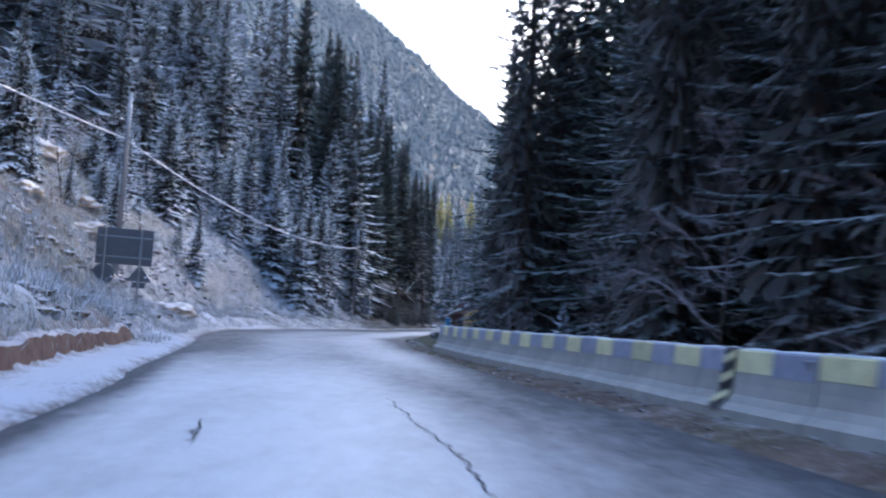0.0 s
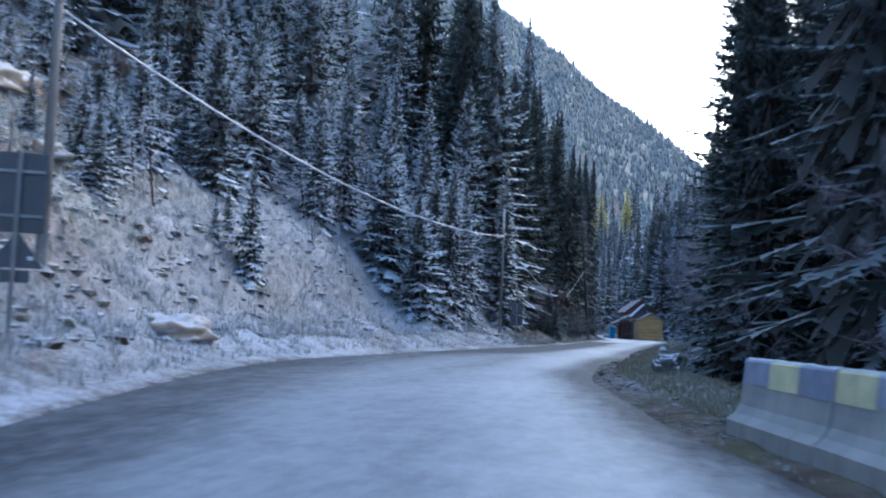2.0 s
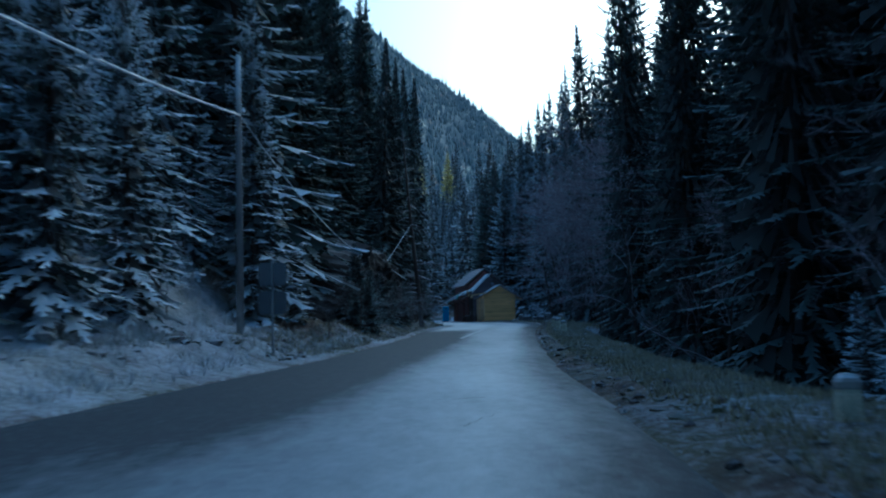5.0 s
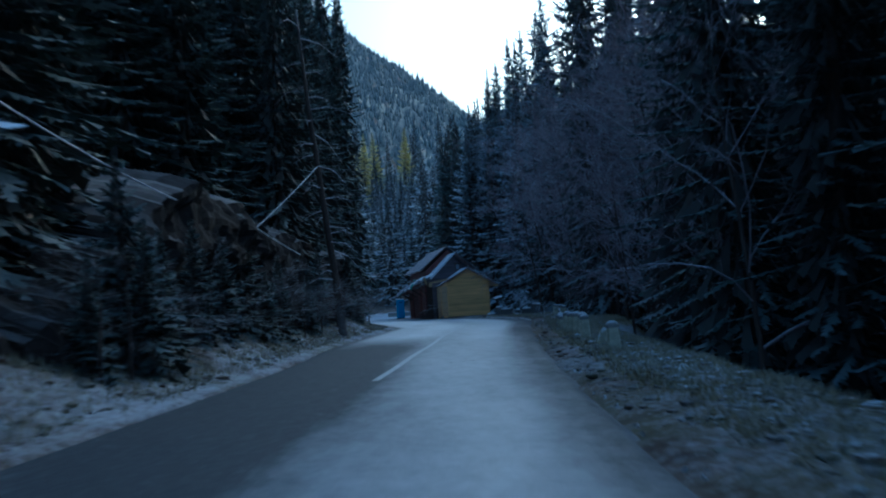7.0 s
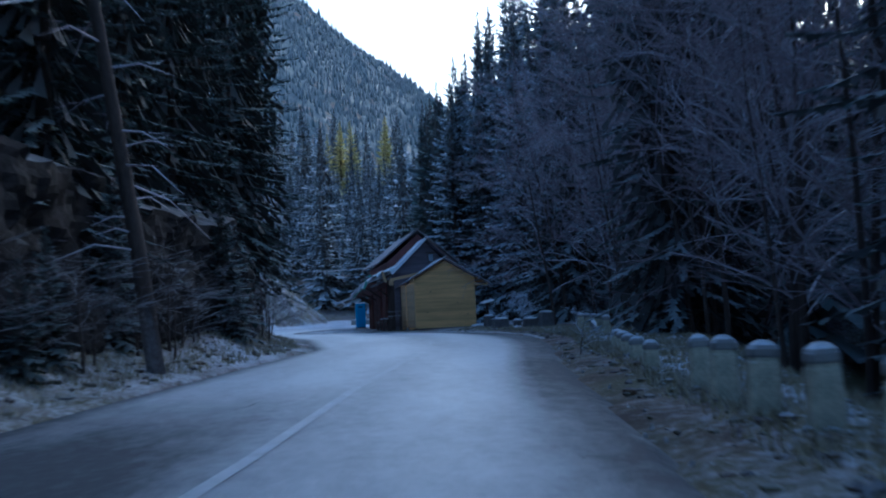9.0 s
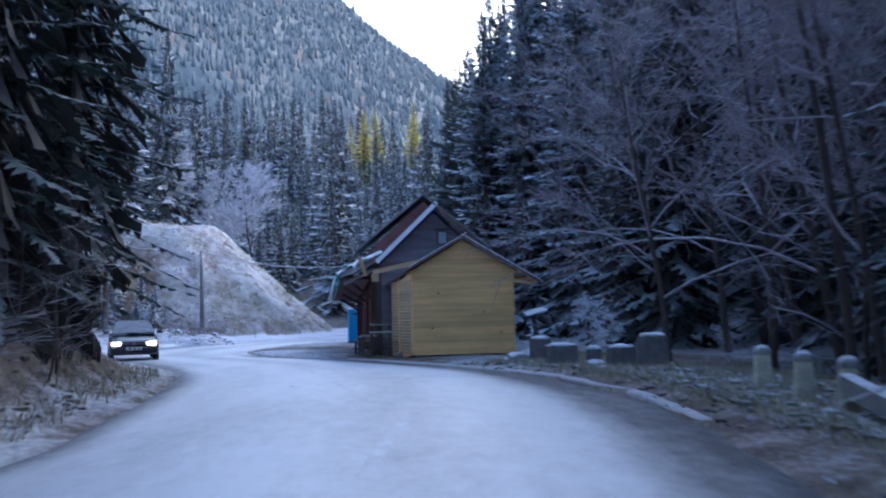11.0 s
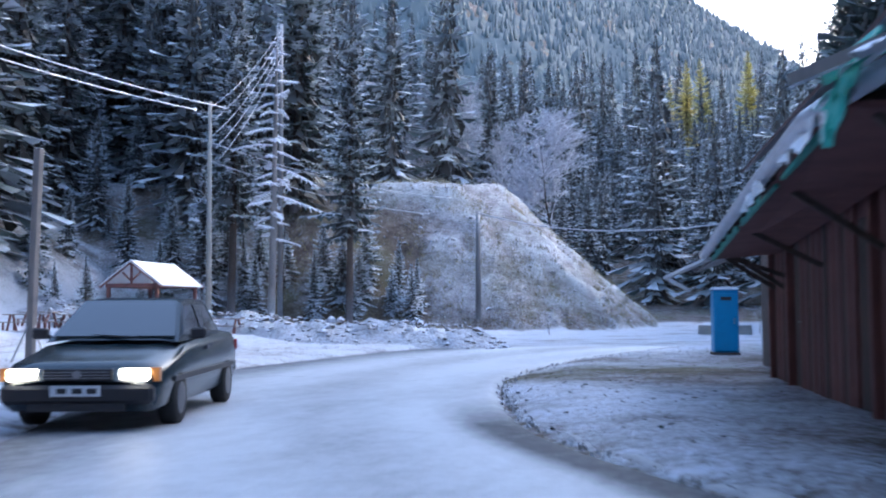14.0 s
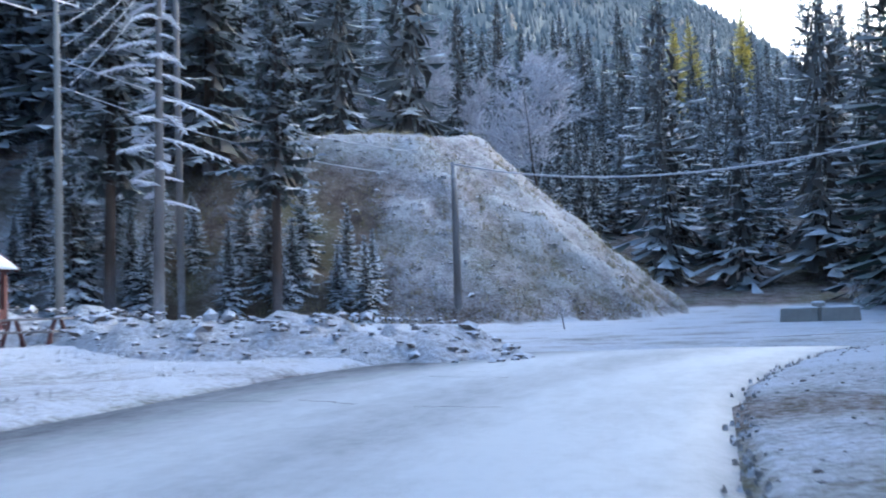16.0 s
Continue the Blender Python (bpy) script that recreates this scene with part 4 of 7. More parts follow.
def bollard_meshes():
    shaft, cap = Geo(), Geo()
    w, d, h = 0.125, 0.105, 0.66
    def ring(s, z, c=0.035):
        return [(x * s, y * s, z) for x, y in ((w - c, -d), (w, -d + c), (w, d - c), (w - c, d), (c - w, d), (-w, d - c), (-w, c - d), (c - w, -d))]
    def stack(g, levels):
        v = [p for s, z in levels for p in ring(s, z)]
        g.add(v, [(8 * i + j, 8 * i + (j + 1) % 8, 8 * i + 8 + (j + 1) % 8, 8 * i + 8 + j) for i in range(len(levels) - 1) for j in range(8)] + [tuple(range(len(v) - 8, len(v))), tuple(range(7, -1, -1))])
    stack(shaft, [(1.14, -0.4), (1.1, 0.1), (0.96, h - 0.07), (0.9, h - 0.05), (0.9, h - 0.02)])
    stack(cap, [(0.97, h - 0.02), (1.02, h), (1.0, h + 0.05), (0.86, h + 0.085), (0.45, h + 0.125), (0.1, h + 0.135)])
    return shaft, cap


def build_bollards():
    s, c = bollard_meshes()
    first = thing("stone_bollard", "weathered stone bollard with a frosted cap", "bollard", "stone bollards along the verge")
    part("shaft", s, M_BOLLARD, first)
    part("cap", c, M_STONE, first, "frosted pyramid cap")
    rows = [(1.52, 60.83, 0.65), (1.57, 62.21, 0.64), (1.80, 65.39, 0.6), (1.77, 66.46, 0.61), (1.9, 68.17, 0.6), (4.44, 105.57, 0.67), (4.83, 110.82, 0.73), (5.02, 112.13, 0.76), (5.14, 113.55, 0.76), (5.17, 114.86, 0.73), (5.27, 116.12, 0.74),
            (5.55, 117.6, 0.7), (6.0, 121.5, 0.5), (6.25, 123.2, 0.5), (6.5, 124.8, 0.5), (6.8, 126.4, 0.5), (7.0, 127.8, 0.5), (8.34, 134.6, 0.72), (8.62, 136.6, 0.72), (8.8, 138.4, 0.72), (8.92, 140.1, 0.72), (9.1, 142.2, 0.72)]
    for i, (x, y, top) in enumerate(rows):
        yaw = math.degrees(math.atan2(1.0, 0.12)) - 90
        m = pose(x, y, top - 0.79, rnd(-3, 3), rnd(-3, 3), yaw + rnd(-5, 5)) @ Matrix.Diagonal((rnd(0.94, 1.06), rnd(0.94, 1.06), 1, 1))
        if i == 0:
            first.matrix_basis = m
        else:
            copy_thing(first, Matrix.Identity(4)).matrix_basis = m
    g = Geo()
    g.box((0, 0, 0), (0.16, 1.75, 0.24))
    rail = part("concrete_rail", g, M_STONE, bevel=0.02)
    rail.matrix_basis = pose(8.62, 137.4, gz(8.62, 137.4) + 0.26, 6, 0, -6)
    tagged(rail, "fallen concrete rail leaning between two bollards", "rail")
    rock(4.5, 107.0, (0.16, 0.14, 0.3), 31, M_BOLLARD, "broken stone stub capped with frost", "stone_stub", 0.1, "parapet stones")


build_bollards()


def snow_block(name, x, y, size, label, yaw=0.0, mat=None, lift=0.0):
    t = thing(name, label, "stone block", "snow-capped blocks", pose(x, y, gz(x, y) + lift, 0, 0, yaw))
    g = Geo()
    g.box((0, 0, size[2] / 2 - 0.1), (size[0], size[1], size[2] + 0.2), taper=0.92)
    part("block", g, mat or M_DARKSTONE, t, bevel=0.035)
    c = rock_geo((size[0] * 0.52, size[1] * 0.55, 0.07), x, 0.15)
    cap = part("snow_cap", c, M_SNOW, t, "white cap of frost", smooth=True)
    cap.location = (0, 0, size[2] + 0.0)
    return t


snow_block("stone_block", 7.15, 150.3, (0.75, 0.4, 0.42), "low stone parapet block capped with white frost", 8)
snow_block("stone_block", 8.3, 149.0, (0.62, 0.4, 0.42), "low stone parapet block capped with white frost", 12)
snow_block("stone_block", 8.95, 148.7, (0.6, 0.5, 0.66), "tall stone block capped with white frost", 12)
snow_block("stone_block", 6.85, 152.0, (0.45, 0.45, 0.55), "round stone stump capped with white frost", 30)
snow_block("stone_block", 7.9, 150.2, (0.3, 0.3, 0.34), "small grey stone stump by the road", 40)
rock(6.3, 152.6, (0.34, 0.3, 0.2), 61, M_STONE, "heap of frosted stones", "boulder")
rock(7.75, 149.4, (0.3, 0.22, 0.16), 62, M_STONE, "heap of frosted stones", "boulder")
for i, (x, y) in enumerate([(-0.55, 207.6), (0.85, 207.4), (3.6, 206.6), (5.4, 206.0)]):
    snow_block("stone_block", x, y, (1.4, 0.4, 0.5), "grey concrete parapet block with a frosted top", -5, M_CONCRETE)
snow_block("stone_block", 0.15, 207.8, (0.5, 0.45, 0.68), "grey concrete parapet post with a frosted top", -5, M_CONCRETE)


# ---- the wooden houses; local x to the right of the gable fronts, y backwards ----
HOUSE = pose(3.62, 155.72, 0, 0, 0, 6)


def plank_front(parent, wall, left, right, apex, z0, eave_l, eave_r, top, y, high, mat, thick=0.022, gap=0.012, seed=1):
    """Horizontal boards cut to a gable, each a piece of its own under the wall."""
    z = z0
    r = random.Random(seed)
    while z < top - 0.02:
        z1 = min(z + high, top)
        def span(h):
            a, b = left, right
            if h > eave_l:
                a = left + (apex - left) * (h - eave_l) / (top - eave_l)
            if h > eave_r:
                b = right - (right - apex) * (h - eave_r) / (top - eave_r)
            return a, b
        (a0, b0), (a1, b1) = span(z + gap / 2), span(z1 - gap / 2)
        if b0 - a0 > 0.05:
            g = Geo()
            d = y - thick - r.uniform(0, 0.007)
            vs = [(a0, d, z + gap / 2), (b0, d, z + gap / 2), (b1, d, z1 - gap / 2), (a1, d, z1 - gap / 2)]
            vs += [(p[0], y, p[2]) for p in vs]
            g.add(vs, [(0, 1, 2, 3), (7, 6, 5, 4), (0, 4, 5, 1), (1, 5, 6, 2), (2, 6, 7, 3), (3, 7, 4, 0)])
            part("plank", g, mat, wall)
        z = z1


def gable_body(x0, x1, apex, y0, y1, z0, eave_l, eave_r, top, inset=0.0):
    g = Geo()
    o = [(x0, z0), (x1, z0), (x1, eave_r), (apex, top), (x0, eave_l)]
    m = Matrix(((1, 0, 0, 0), (0, 0, 1, y0), (0, 1, 0, 0), (0, 0, 0, 1)))
    g.prism(o, m, y1 - y0)
    return g


def slab(corners, thick):
    """A roof plane from four corners, pushed down by its thickness."""
    g = Geo()
    vs = [Vector(c) for c in corners] + [Vector(c) - Vector((0, 0, thick)) for c in corners]
    g.add(vs, [(0, 1, 2, 3), (7, 6, 5, 4), (0, 4, 5, 1), (1, 5, 6, 2), (2, 6, 7, 3), (3, 7, 4, 0)])
    return g


def build_shed():
    s = thing("wooden_shed", "small gabled shed of fresh yellow pine boards", "shed", at=HOUSE)
    body = part("wall", gable_body(0.02, 2.98, 1.5, 0.0, 2.5, 0.14, 2.62, 2.62, 3.5), M_PINE, s)
    plank_front(s, body, 0.0, 3.0, 1.5, 0.12, 2.60, 2.60, 3.5, 0.0, 0.088, M_PINE, gap=0.008)
    # the side towards the road, of rounded siding, standing a little askew
    side = part("side_wall", slab([(0.0, -0.02, 2.55), (-0.06, -0.02, 2.55), (-0.42, 2.4, 2.2), (-0.36, 2.4, 2.2)], 2.4), M_PINE, s)
    for k in range(24):
        z = 0.16 + 0.091 * k
        g = Geo()
        for (ya, yb) in ((-0.02, 1.35), (1.42, 2.4)):
            a, b = Vector((-0.06 - 0.149 * (ya + 0.02), ya, 0)), Vector((-0.06 - 0.149 * (yb + 0.02), yb, 0))
            n = Vector((-1, -0.149, 0)).normalized()
            vs = []
            for p in (a, b):
                for dz, o in ((0.003, 0.0), (0.024, 0.022), (0.064, 0.024), (0.088, 0.0)):
                    vs.append(p + n * o + Vector((0, 0, z + dz)))
            g.add(vs, [(0, 1, 5, 4), (1, 2, 6, 5), (2, 3, 7, 6), (0, 3, 2, 1), (4, 5, 6, 7)])
        part("plank", g, M_PINE_PALE, side)
    for yb in (1.385,):
        g = Geo()
        g.box((-0.28, yb, 1.28), (0.07, 0.07, 2.3))
        part("corner_post", g, M_PINE, s)
    for x in (-0.02, 3.0):
        g = Geo()
        g.box((x, -0.03, 1.37), (0.05, 0.04, 2.46))
        part("trim", g, M_PINE, s)
    # roof: right slope, and the sagging left slope
    part("roof", slab([(1.5, -0.28, 3.62), (3.72, -0.28, 2.27), (3.72, 2.9, 2.27), (1.5, 2.9, 3.62)], 0.07), M_SHINGLE, s, "boarded roof slope white with frost")
    part("roof", slab([(-0.08, -0.28, 2.72), (1.5, -0.28, 3.62), (1.5, 2.9, 3.62), (-0.62, 3.0, 2.26)], 0.07), M_SHINGLE, s, "sagging boarded roof slope white with frost")
    for a, b in (((1.42, -0.32, 3.60), (3.74, -0.32, 2.22)), ((-0.12, -0.32, 2.66), (1.58, -0.32, 3.63))):
        g = Geo()
        g.beam(a, b, 0.04, 0.075)
        part("barge_board", g, M_BARGE, s, "weathered brown edge board")
        g = Geo()
        g.beam(Vector(a) + Vector((0, -0.006, 0.052)), Vector(b) + Vector((0, -0.006, 0.052)), 0.05, 0.028)
        part("frost_edge", g, M_SNOW, s, "thin white frost on the roof's edge")
    for x in (3.15, 3.4, 3.62):
        g = Geo()
        z = 3.62 - (x - 1.5) * 0.592 - 0.12
        g.beam((x, -0.2, z), (x, 2.8, z), 0.06, 0.09)
        part("purlin", g, M_PINE, s)
    g = Geo()
    g.beam((2.98, -0.1, 2.25), (3.65, -0.1, 2.16), 0.05, 0.09)
    part("bracket", g, M_PINE_PALE, s)
    for x, z in ((0.75, 1.92), (0.55, 0.9), (2.1, 1.35), (2.6, 0.75)):
        g = Geo()
        disc(g, (x, -0.024, z), 0.03, 0.006, (0, -1, 0), 10)
        part("knot", g, M_OLDWOOD, s, "dark knot in a board")
    for x in (0.3, 1.5, 2.7):
        g = Geo()
        g.box((x, 0.35, -0.1), (0.4, 0.45, 0.52))
        part("footing", g, M_STONE, s, "rough stone footing")
    for y in (1.3, 2.2):
        g = Geo()
        g.box((-0.2, y, -0.1), (0.35, 0.3, 0.54))
        part("footing", g, M_STONE, s, "rough stone footing")


build_shed()


def build_mid_house():
    h = thing("wooden_house", "weathered dark wooden house with a steep frosted roof", "house", "houses by the yard", HOUSE)
    wall = part("wall", gable_body(-0.7, 2.75, 1.0, 2.92, 5.45, -0.2, 3.0, 3.0, 4.62), M_BLUEWOOD, h)
    plank_front(h, wall, -0.7, 2.75, 1.0, 0.0, 3.0, 3.0, 4.62, 2.92, 0.19, M_BLUEWOOD, seed=3)
    roof_l = [(-0.85, 2.25, 3.08), (1.0, 2.25, 4.84), (1.0, 5.4, 4.84), (-0.85, 5.4, 3.08)]
    part("roof", slab(roof_l, 0.08), M_SHINGLE, h, "roof slope white with frost")
    part("roof", slab([(1.0, 2.25, 4.84), (2.95, 2.25, 3.0), (2.95, 5.4, 3.0), (1.0, 5.4, 4.84)], 0.08), M_DARKROOF, h)
    for a, b in (((0.95, 2.22, 4.84), (3.0, 2.22, 2.9)), ((-0.9, 2.22, 2.98), (1.05, 2.22, 4.86))):
        g = Geo()
        g.beam(a, b, 0.05, 0.08 if a[0] > 0 else 0.14)
        part("barge_board", g, M_BARGE if a[0] > 0 else M_SNOW, h, "weathered brown edge board" if a[0] > 0 else "edge board white with frost")
    win = part("window", Geo().box((1.3, 2.89, 3.78), (0.34, 0.05, 0.46)), M_OLDWOOD, h, "small window under the gable", bevel=0.008)
    part("pane", Geo().box((1.3, 2.862, 3.78), (0.25, 0.01, 0.37)), M_SKYPANE, win, "pane with the sky's reflection painted pale into it")
    part("lintel", Geo().box((1.3, 2.87, 4.05), (0.52, 0.09, 0.06)), M_OLDWOOD, win)
    # long timber from the shed's roof, and a stub of post
    part("beam", Geo().beam((0.15, -0.2, 2.84), (-1.0, 2.1, 2.66), 0.06, 0.13), M_PINE_PALE, h, "pale new timber")
    part("beam_end", Geo().box((-0.95, 2.15, 2.5), (0.22, 0.12, 0.25)), M_PINE_PALE, h)
    part("post", Geo().beam((-1.25, 1.9, 2.55), (-1.45, 1.75, 3.1), 0.14, 0.05), M_PINE_PALE, h, "pale stub of board standing up")
    for y in (3.0, 3.7, 4.4, 5.1):
        part("post", Geo().beam((-0.78, y, -0.1), (-0.78, y, 2.75), 0.11, 0.11, (1, 0, 0)), M_OLDWOOD, h)
    for k in range(11):
        part("board", Geo().box((-0.725, 3.05 + 0.22 * k, 1.35), (0.04, 0.20, 2.7)), M_OLDWOOD, h)


build_mid_house()


def build_far_house():
    h = thing("wooden_house", "long red-brown wooden house with a steep dark roof", "house", "houses by the yard", HOUSE)
    wall = part("wall", gable_body(-0.75, 2.75, 1.0, 5.5, 15.9, -0.5, 3.72, 3.72, 5.25), M_REDWOOD, h)
    plank_front(h, wall, -0.75, 2.75, 1.0, 2.9, 3.72, 3.72, 5.25, 5.5, 0.16, M_REDWOOD, seed=5)
    part("roof", slab([(-1.25, 5.43, 3.72), (1.0, 5.43, 5.54), (1.0, 16.4, 5.54), (-1.25, 16.4, 3.72)], 0.06), M_DARKROOF, h)
    part("roof", slab([(1.0, 5.43, 5.54), (3.3, 5.43, 3.68), (3.3, 16.4, 3.68), (1.0, 16.4, 5.54)], 0.06), M_DARKROOF, h)
    for a, b in (((0.95, 5.4, 5.55), (3.35, 5.4, 3.6)), ((-1.3, 5.4, 3.66), (1.05, 5.4, 5.57))):
        part("barge_board", Geo().beam(a, b, 0.04, 0.07), M_GREYWOOD, h)
    # boarded wall under the awning, with dark doorways
    y = 5.55
    k = 0
    while y < 15.7:
        if not (8.6 < y < 9.5 or 13.0 < y < 13.9 ):
            part("board", Geo().box((-0.775 - 0.012 * (k % 2), y + 0.11, 1.1), (0.04, 0.215, 3.0)), M_REDWOOD if k % 5 else M_OLDWOOD, h)
        k += 1
        y += 0.225
    for y in (9.05, 13.45):
        d = part("door", Geo().box((-0.757, y, 1.0), (0.03, 0.86, 2.4)), M_OLDWOOD, h, "dark weathered door")
        part("door_handle", Geo().tube([(-0.785, y - 0.3, 0.95), (-0.81, y - 0.3, 0.95), (-0.81, y - 0.2, 0.95)], 0.012, 6), M_STEEL, d)
    part("lean_to", Geo().box((1.2, 18.5, 0.9), (3.0, 5.2, 3.0)), M_OLDWOOD, h, "dark boarded lean-to at the end")
    for y in (5.6, 8.5, 13.9, 15.8):
        part("post", Geo().box((-0.83, y, 1.3), (0.12, 0.12, 3.2)), M_REDWOOD, h)


build_far_house()


def build_awning():
    """The sagging lean-to roof along the road side, of torn green sheeting on poles."""
    a = thing("awning", "sagging lean-to roof of torn green corrugated sheeting", "awning", at=HOUSE)
    r = random.Random(11)
    def edge(y):
        t = (y - 2.8) / 11.7
        return -0.95 - 1.13 * min(1, max(0.0, (y - 2.6) / 1.9)), 3.0 - 0.3 * min(1, (y - 2.6) / 1.9) - 0.62 * max(0.0, t) ** 1.3
    n = 7
    ys = np.linspace(2.7, 14.4, n)
    for i in range(n - 1):
        y0, y1 = ys[i], ys[i + 1] + 0.08
        g = Geo()
        k = 22
        drop = r.uniform(-0.05, 0.05)
        for j in range(k + 1):
            y = y0 + (y1 - y0) * j / k
            ex, ez = edge(y)
            wave = 0.025 * (1 if j % 2 else -1)
            inner = (-0.72, y, 3.25 - 0.02 * y + wave)
            outer = (ex + r.uniform(-0.05, 0.05), y, ez + wave + drop)
            g.v += [inner, outer, (inner[0], inner[1], inner[2] - 0.012), (outer[0], outer[1], outer[2] - 0.012)]
            g.w += [0] * 4
        for j in range(k):
            b = 4 * j
            g.f += [(b, b + 1, b + 5, b + 4), (b + 2, b + 6, b + 7, b + 3), (b + 1, b + 3, b + 7, b + 5)]
        part("roof_sheet", g, M_TARP, a, "torn green corrugated sheet with frost on it")
    pts = [(edge(y)[0] - 0.03, y, edge(y)[1] - 0.03) for y in np.linspace(3.0, 14.5, 12)]
    part("edge_pole", Geo().tube(pts, 0.08, 10), M_FROSTPOLE, a, "frosted round pole along the eave", smooth=True)
    for y in np.arange(3.2, 14.5, 0.8):
        ex, ez = edge(y)
        part("rafter", Geo().beam((-0.72, y, 3.1 - 0.02 * y), (ex, y, ez - 0.09), 0.06, 0.1), M_OLDWOOD, a)
    for y in (4.6, 8.0, 11.2, 14.2):
        ex, ez = edge(y)
        part("strut", Geo().beam((-0.85, y, 1.9 - 0.015 * y), (ex + 0.35, y, ez - 0.1), 0.07, 0.07), M_OLDWOOD, a)
    # boarded front skirt of the sagging corner
    part("skirt", slab([(-1.0, 4.2, 2.55), (-2.05, 4.5, 2.62), (-1.95, 14.2, 2.02), (-0.95, 14.2, 2.1)], 0.05), M_REDWOOD, a, "dark red boarded underside")
    for y, size in ((3.3, 0.26), (4.4, 0.34), (6.0, 0.2)):
        ex, ez = edge(y)
        g = Geo()
        pts = [(ex + 0.1, y - 0.2, ez + 0.06), (ex + 0.25, y + 0.25, ez + 0.1), (ex - 0.08, y + 0.2, ez - 0.05), (ex - 0.1, y + 0.12, ez - size), (ex - 0.08, y - 0.18, ez - size * 0.8), (ex - 0.02, y - 0.25, ez - 0.1)]
        g.add(pts + [(p[0] + 0.02, p[1], p[2] - 0.015) for p in pts], [(0, 1, 2, 5), (5, 2, 3, 4), (11, 8, 7, 6), (10, 9, 8, 11), (3, 9, 10, 4), (2, 8, 9, 3), (4, 10, 11, 5)])
        part("torn_flap", g, M_SNOW, a, "torn white sheeting hanging down")
    for p, q in (((-1.0, 2.7, 3.02), (-2.3, 4.6, 2.80)), ((-0.9, 2.75, 2.8), (-1.9, 3.4, 2.35)), ((-1.6, 3.1, 2.62), (-0.9, 2.6, 3.1))):
        part("batten", Geo().beam(p, q, 0.05, 0.09), M_GREYWOOD, a, "loose frosted batten")
    part("edge_strip", Geo().beam((-0.74, 2.62, 3.30), (-2.1, 4.45, 2.76), 0.04, 0.07), M_GREENSHEET, a, "bare green edge of the sheeting")
    for y0, y1 in ((4.6, 7.0), (7.4, 10.2), (10.6, 14.2)):
        part("edge_strip", Geo().beam((edge(y0)[0] + 0.09, y0, edge(y0)[1] - 0.11), (edge(y1)[0] + 0.09, y1, edge(y1)[1] - 0.11), 0.04, 0.09), M_GREENSHEET, a, "bare green edge of the sheeting")
    for k, (x, y, z, sx, sy, mat) in enumerate(((-1.15, 2.75, 3.16, 0.45, 0.35, M_SNOW), (-1.7, 3.5, 2.95, 0.4, 0.5, M_SNOW), (-1.95, 4.2, 2.82, 0.16, 0.22, M_GREENSHEET), (-2.02, 5.3, 2.62, 0.22, 0.5, M_SNOW), (-2.08, 7.6, 2.5, 0.16, 0.45, M_SNOW), (-2.1, 3.9, 2.55, 0.1, 0.2, M_GREENSHEET))):
        g = Geo()
        n2 = 7
        for i in range(n2):
            for j in range(n2):
                u, v = i / (n2 - 1) - 0.5, j / (n2 - 1) - 0.5
                g.v.append((x + sx * u * 2 + r.uniform(-0.05, 0.05), y + sy * v * 2 + r.uniform(-0.05, 0.05), z - 0.35 * (u + 0.5) * 0 + 0.4 * u + r.uniform(-0.07, 0.07) - 0.3 * max(0, -u - 0.2)))
                g.w.append(0)
        g.f = [(i * n2 + j, (i + 1) * n2 + j, (i + 1) * n2 + j + 1, i * n2 + j + 1) for i in range(n2 - 1) for j in range(n2 - 1)]
        part("torn_sheet", g, mat, a, "crumpled torn sheeting", smooth=False)
    # the lower end roof with a broken gutter
    part("end_roof", slab([(-0.8, 14.4, 2.5), (-1.95, 14.4, 2.02), (-2.1, 16.9, 1.88), (-0.8, 16.9, 2.35)], 0.05), M_SHINGLE, a, "low end roof white with frost")
    part("gutter", Geo().beam((-2.05, 14.2, 1.99), (-2.65, 16.6, 1.74), 0.1, 0.05), M_SNOW, a, "broken frosted gutter")
    part("gutter", Geo().beam((-2.65, 16.6, 1.74), (-2.2, 16.9, 1.5), 0.09, 0.05), M_SNOW, a, "broken frosted gutter")
    for y in (14.6, 15.6):
        part("bracket", Geo().beam((-0.8, y, 1.5), (-1.7, y, 2.1), 0.07, 0.07), M_OLDWOOD, a)


build_awning()


def build_blue_cabin():
    b = thing("blue_cabin", "tall blue plastic cabin on a dark base", "portable cabin", at=HOUSE @ pose(-0.5, 26.9, -0.28, 0, 0, 2))
    part("base", Geo().box((0, 0.35, 0.06), (0.76, 0.8, 0.16)), M_OLDWOOD, b, bevel=0.01)
    part("body", Geo().box((0, 0.36, 1.05), (0.70, 0.72, 1.82)), M_BLUEBOX, b, bevel=0.03)
    door = part("door", Geo().box((0, -0.01, 1.02), (0.58, 0.03, 1.66)), M_BLUEBOX, b, bevel=0.012)
    part("door_handle", Geo().box((0.22, -0.04, 1.05), (0.03, 0.03, 0.16)), M_STEEL, door)
    part("vent", Geo().box((0, -0.03, 1.7), (0.3, 0.012, 0.1)), M_BLACKPAINT, door)
    part("roof", Geo().box((0, 0.36, 2.0), (0.76, 0.78, 0.07), taper=0.85), M_SNOW, b, "frosted roof")


build_blue_cabin()


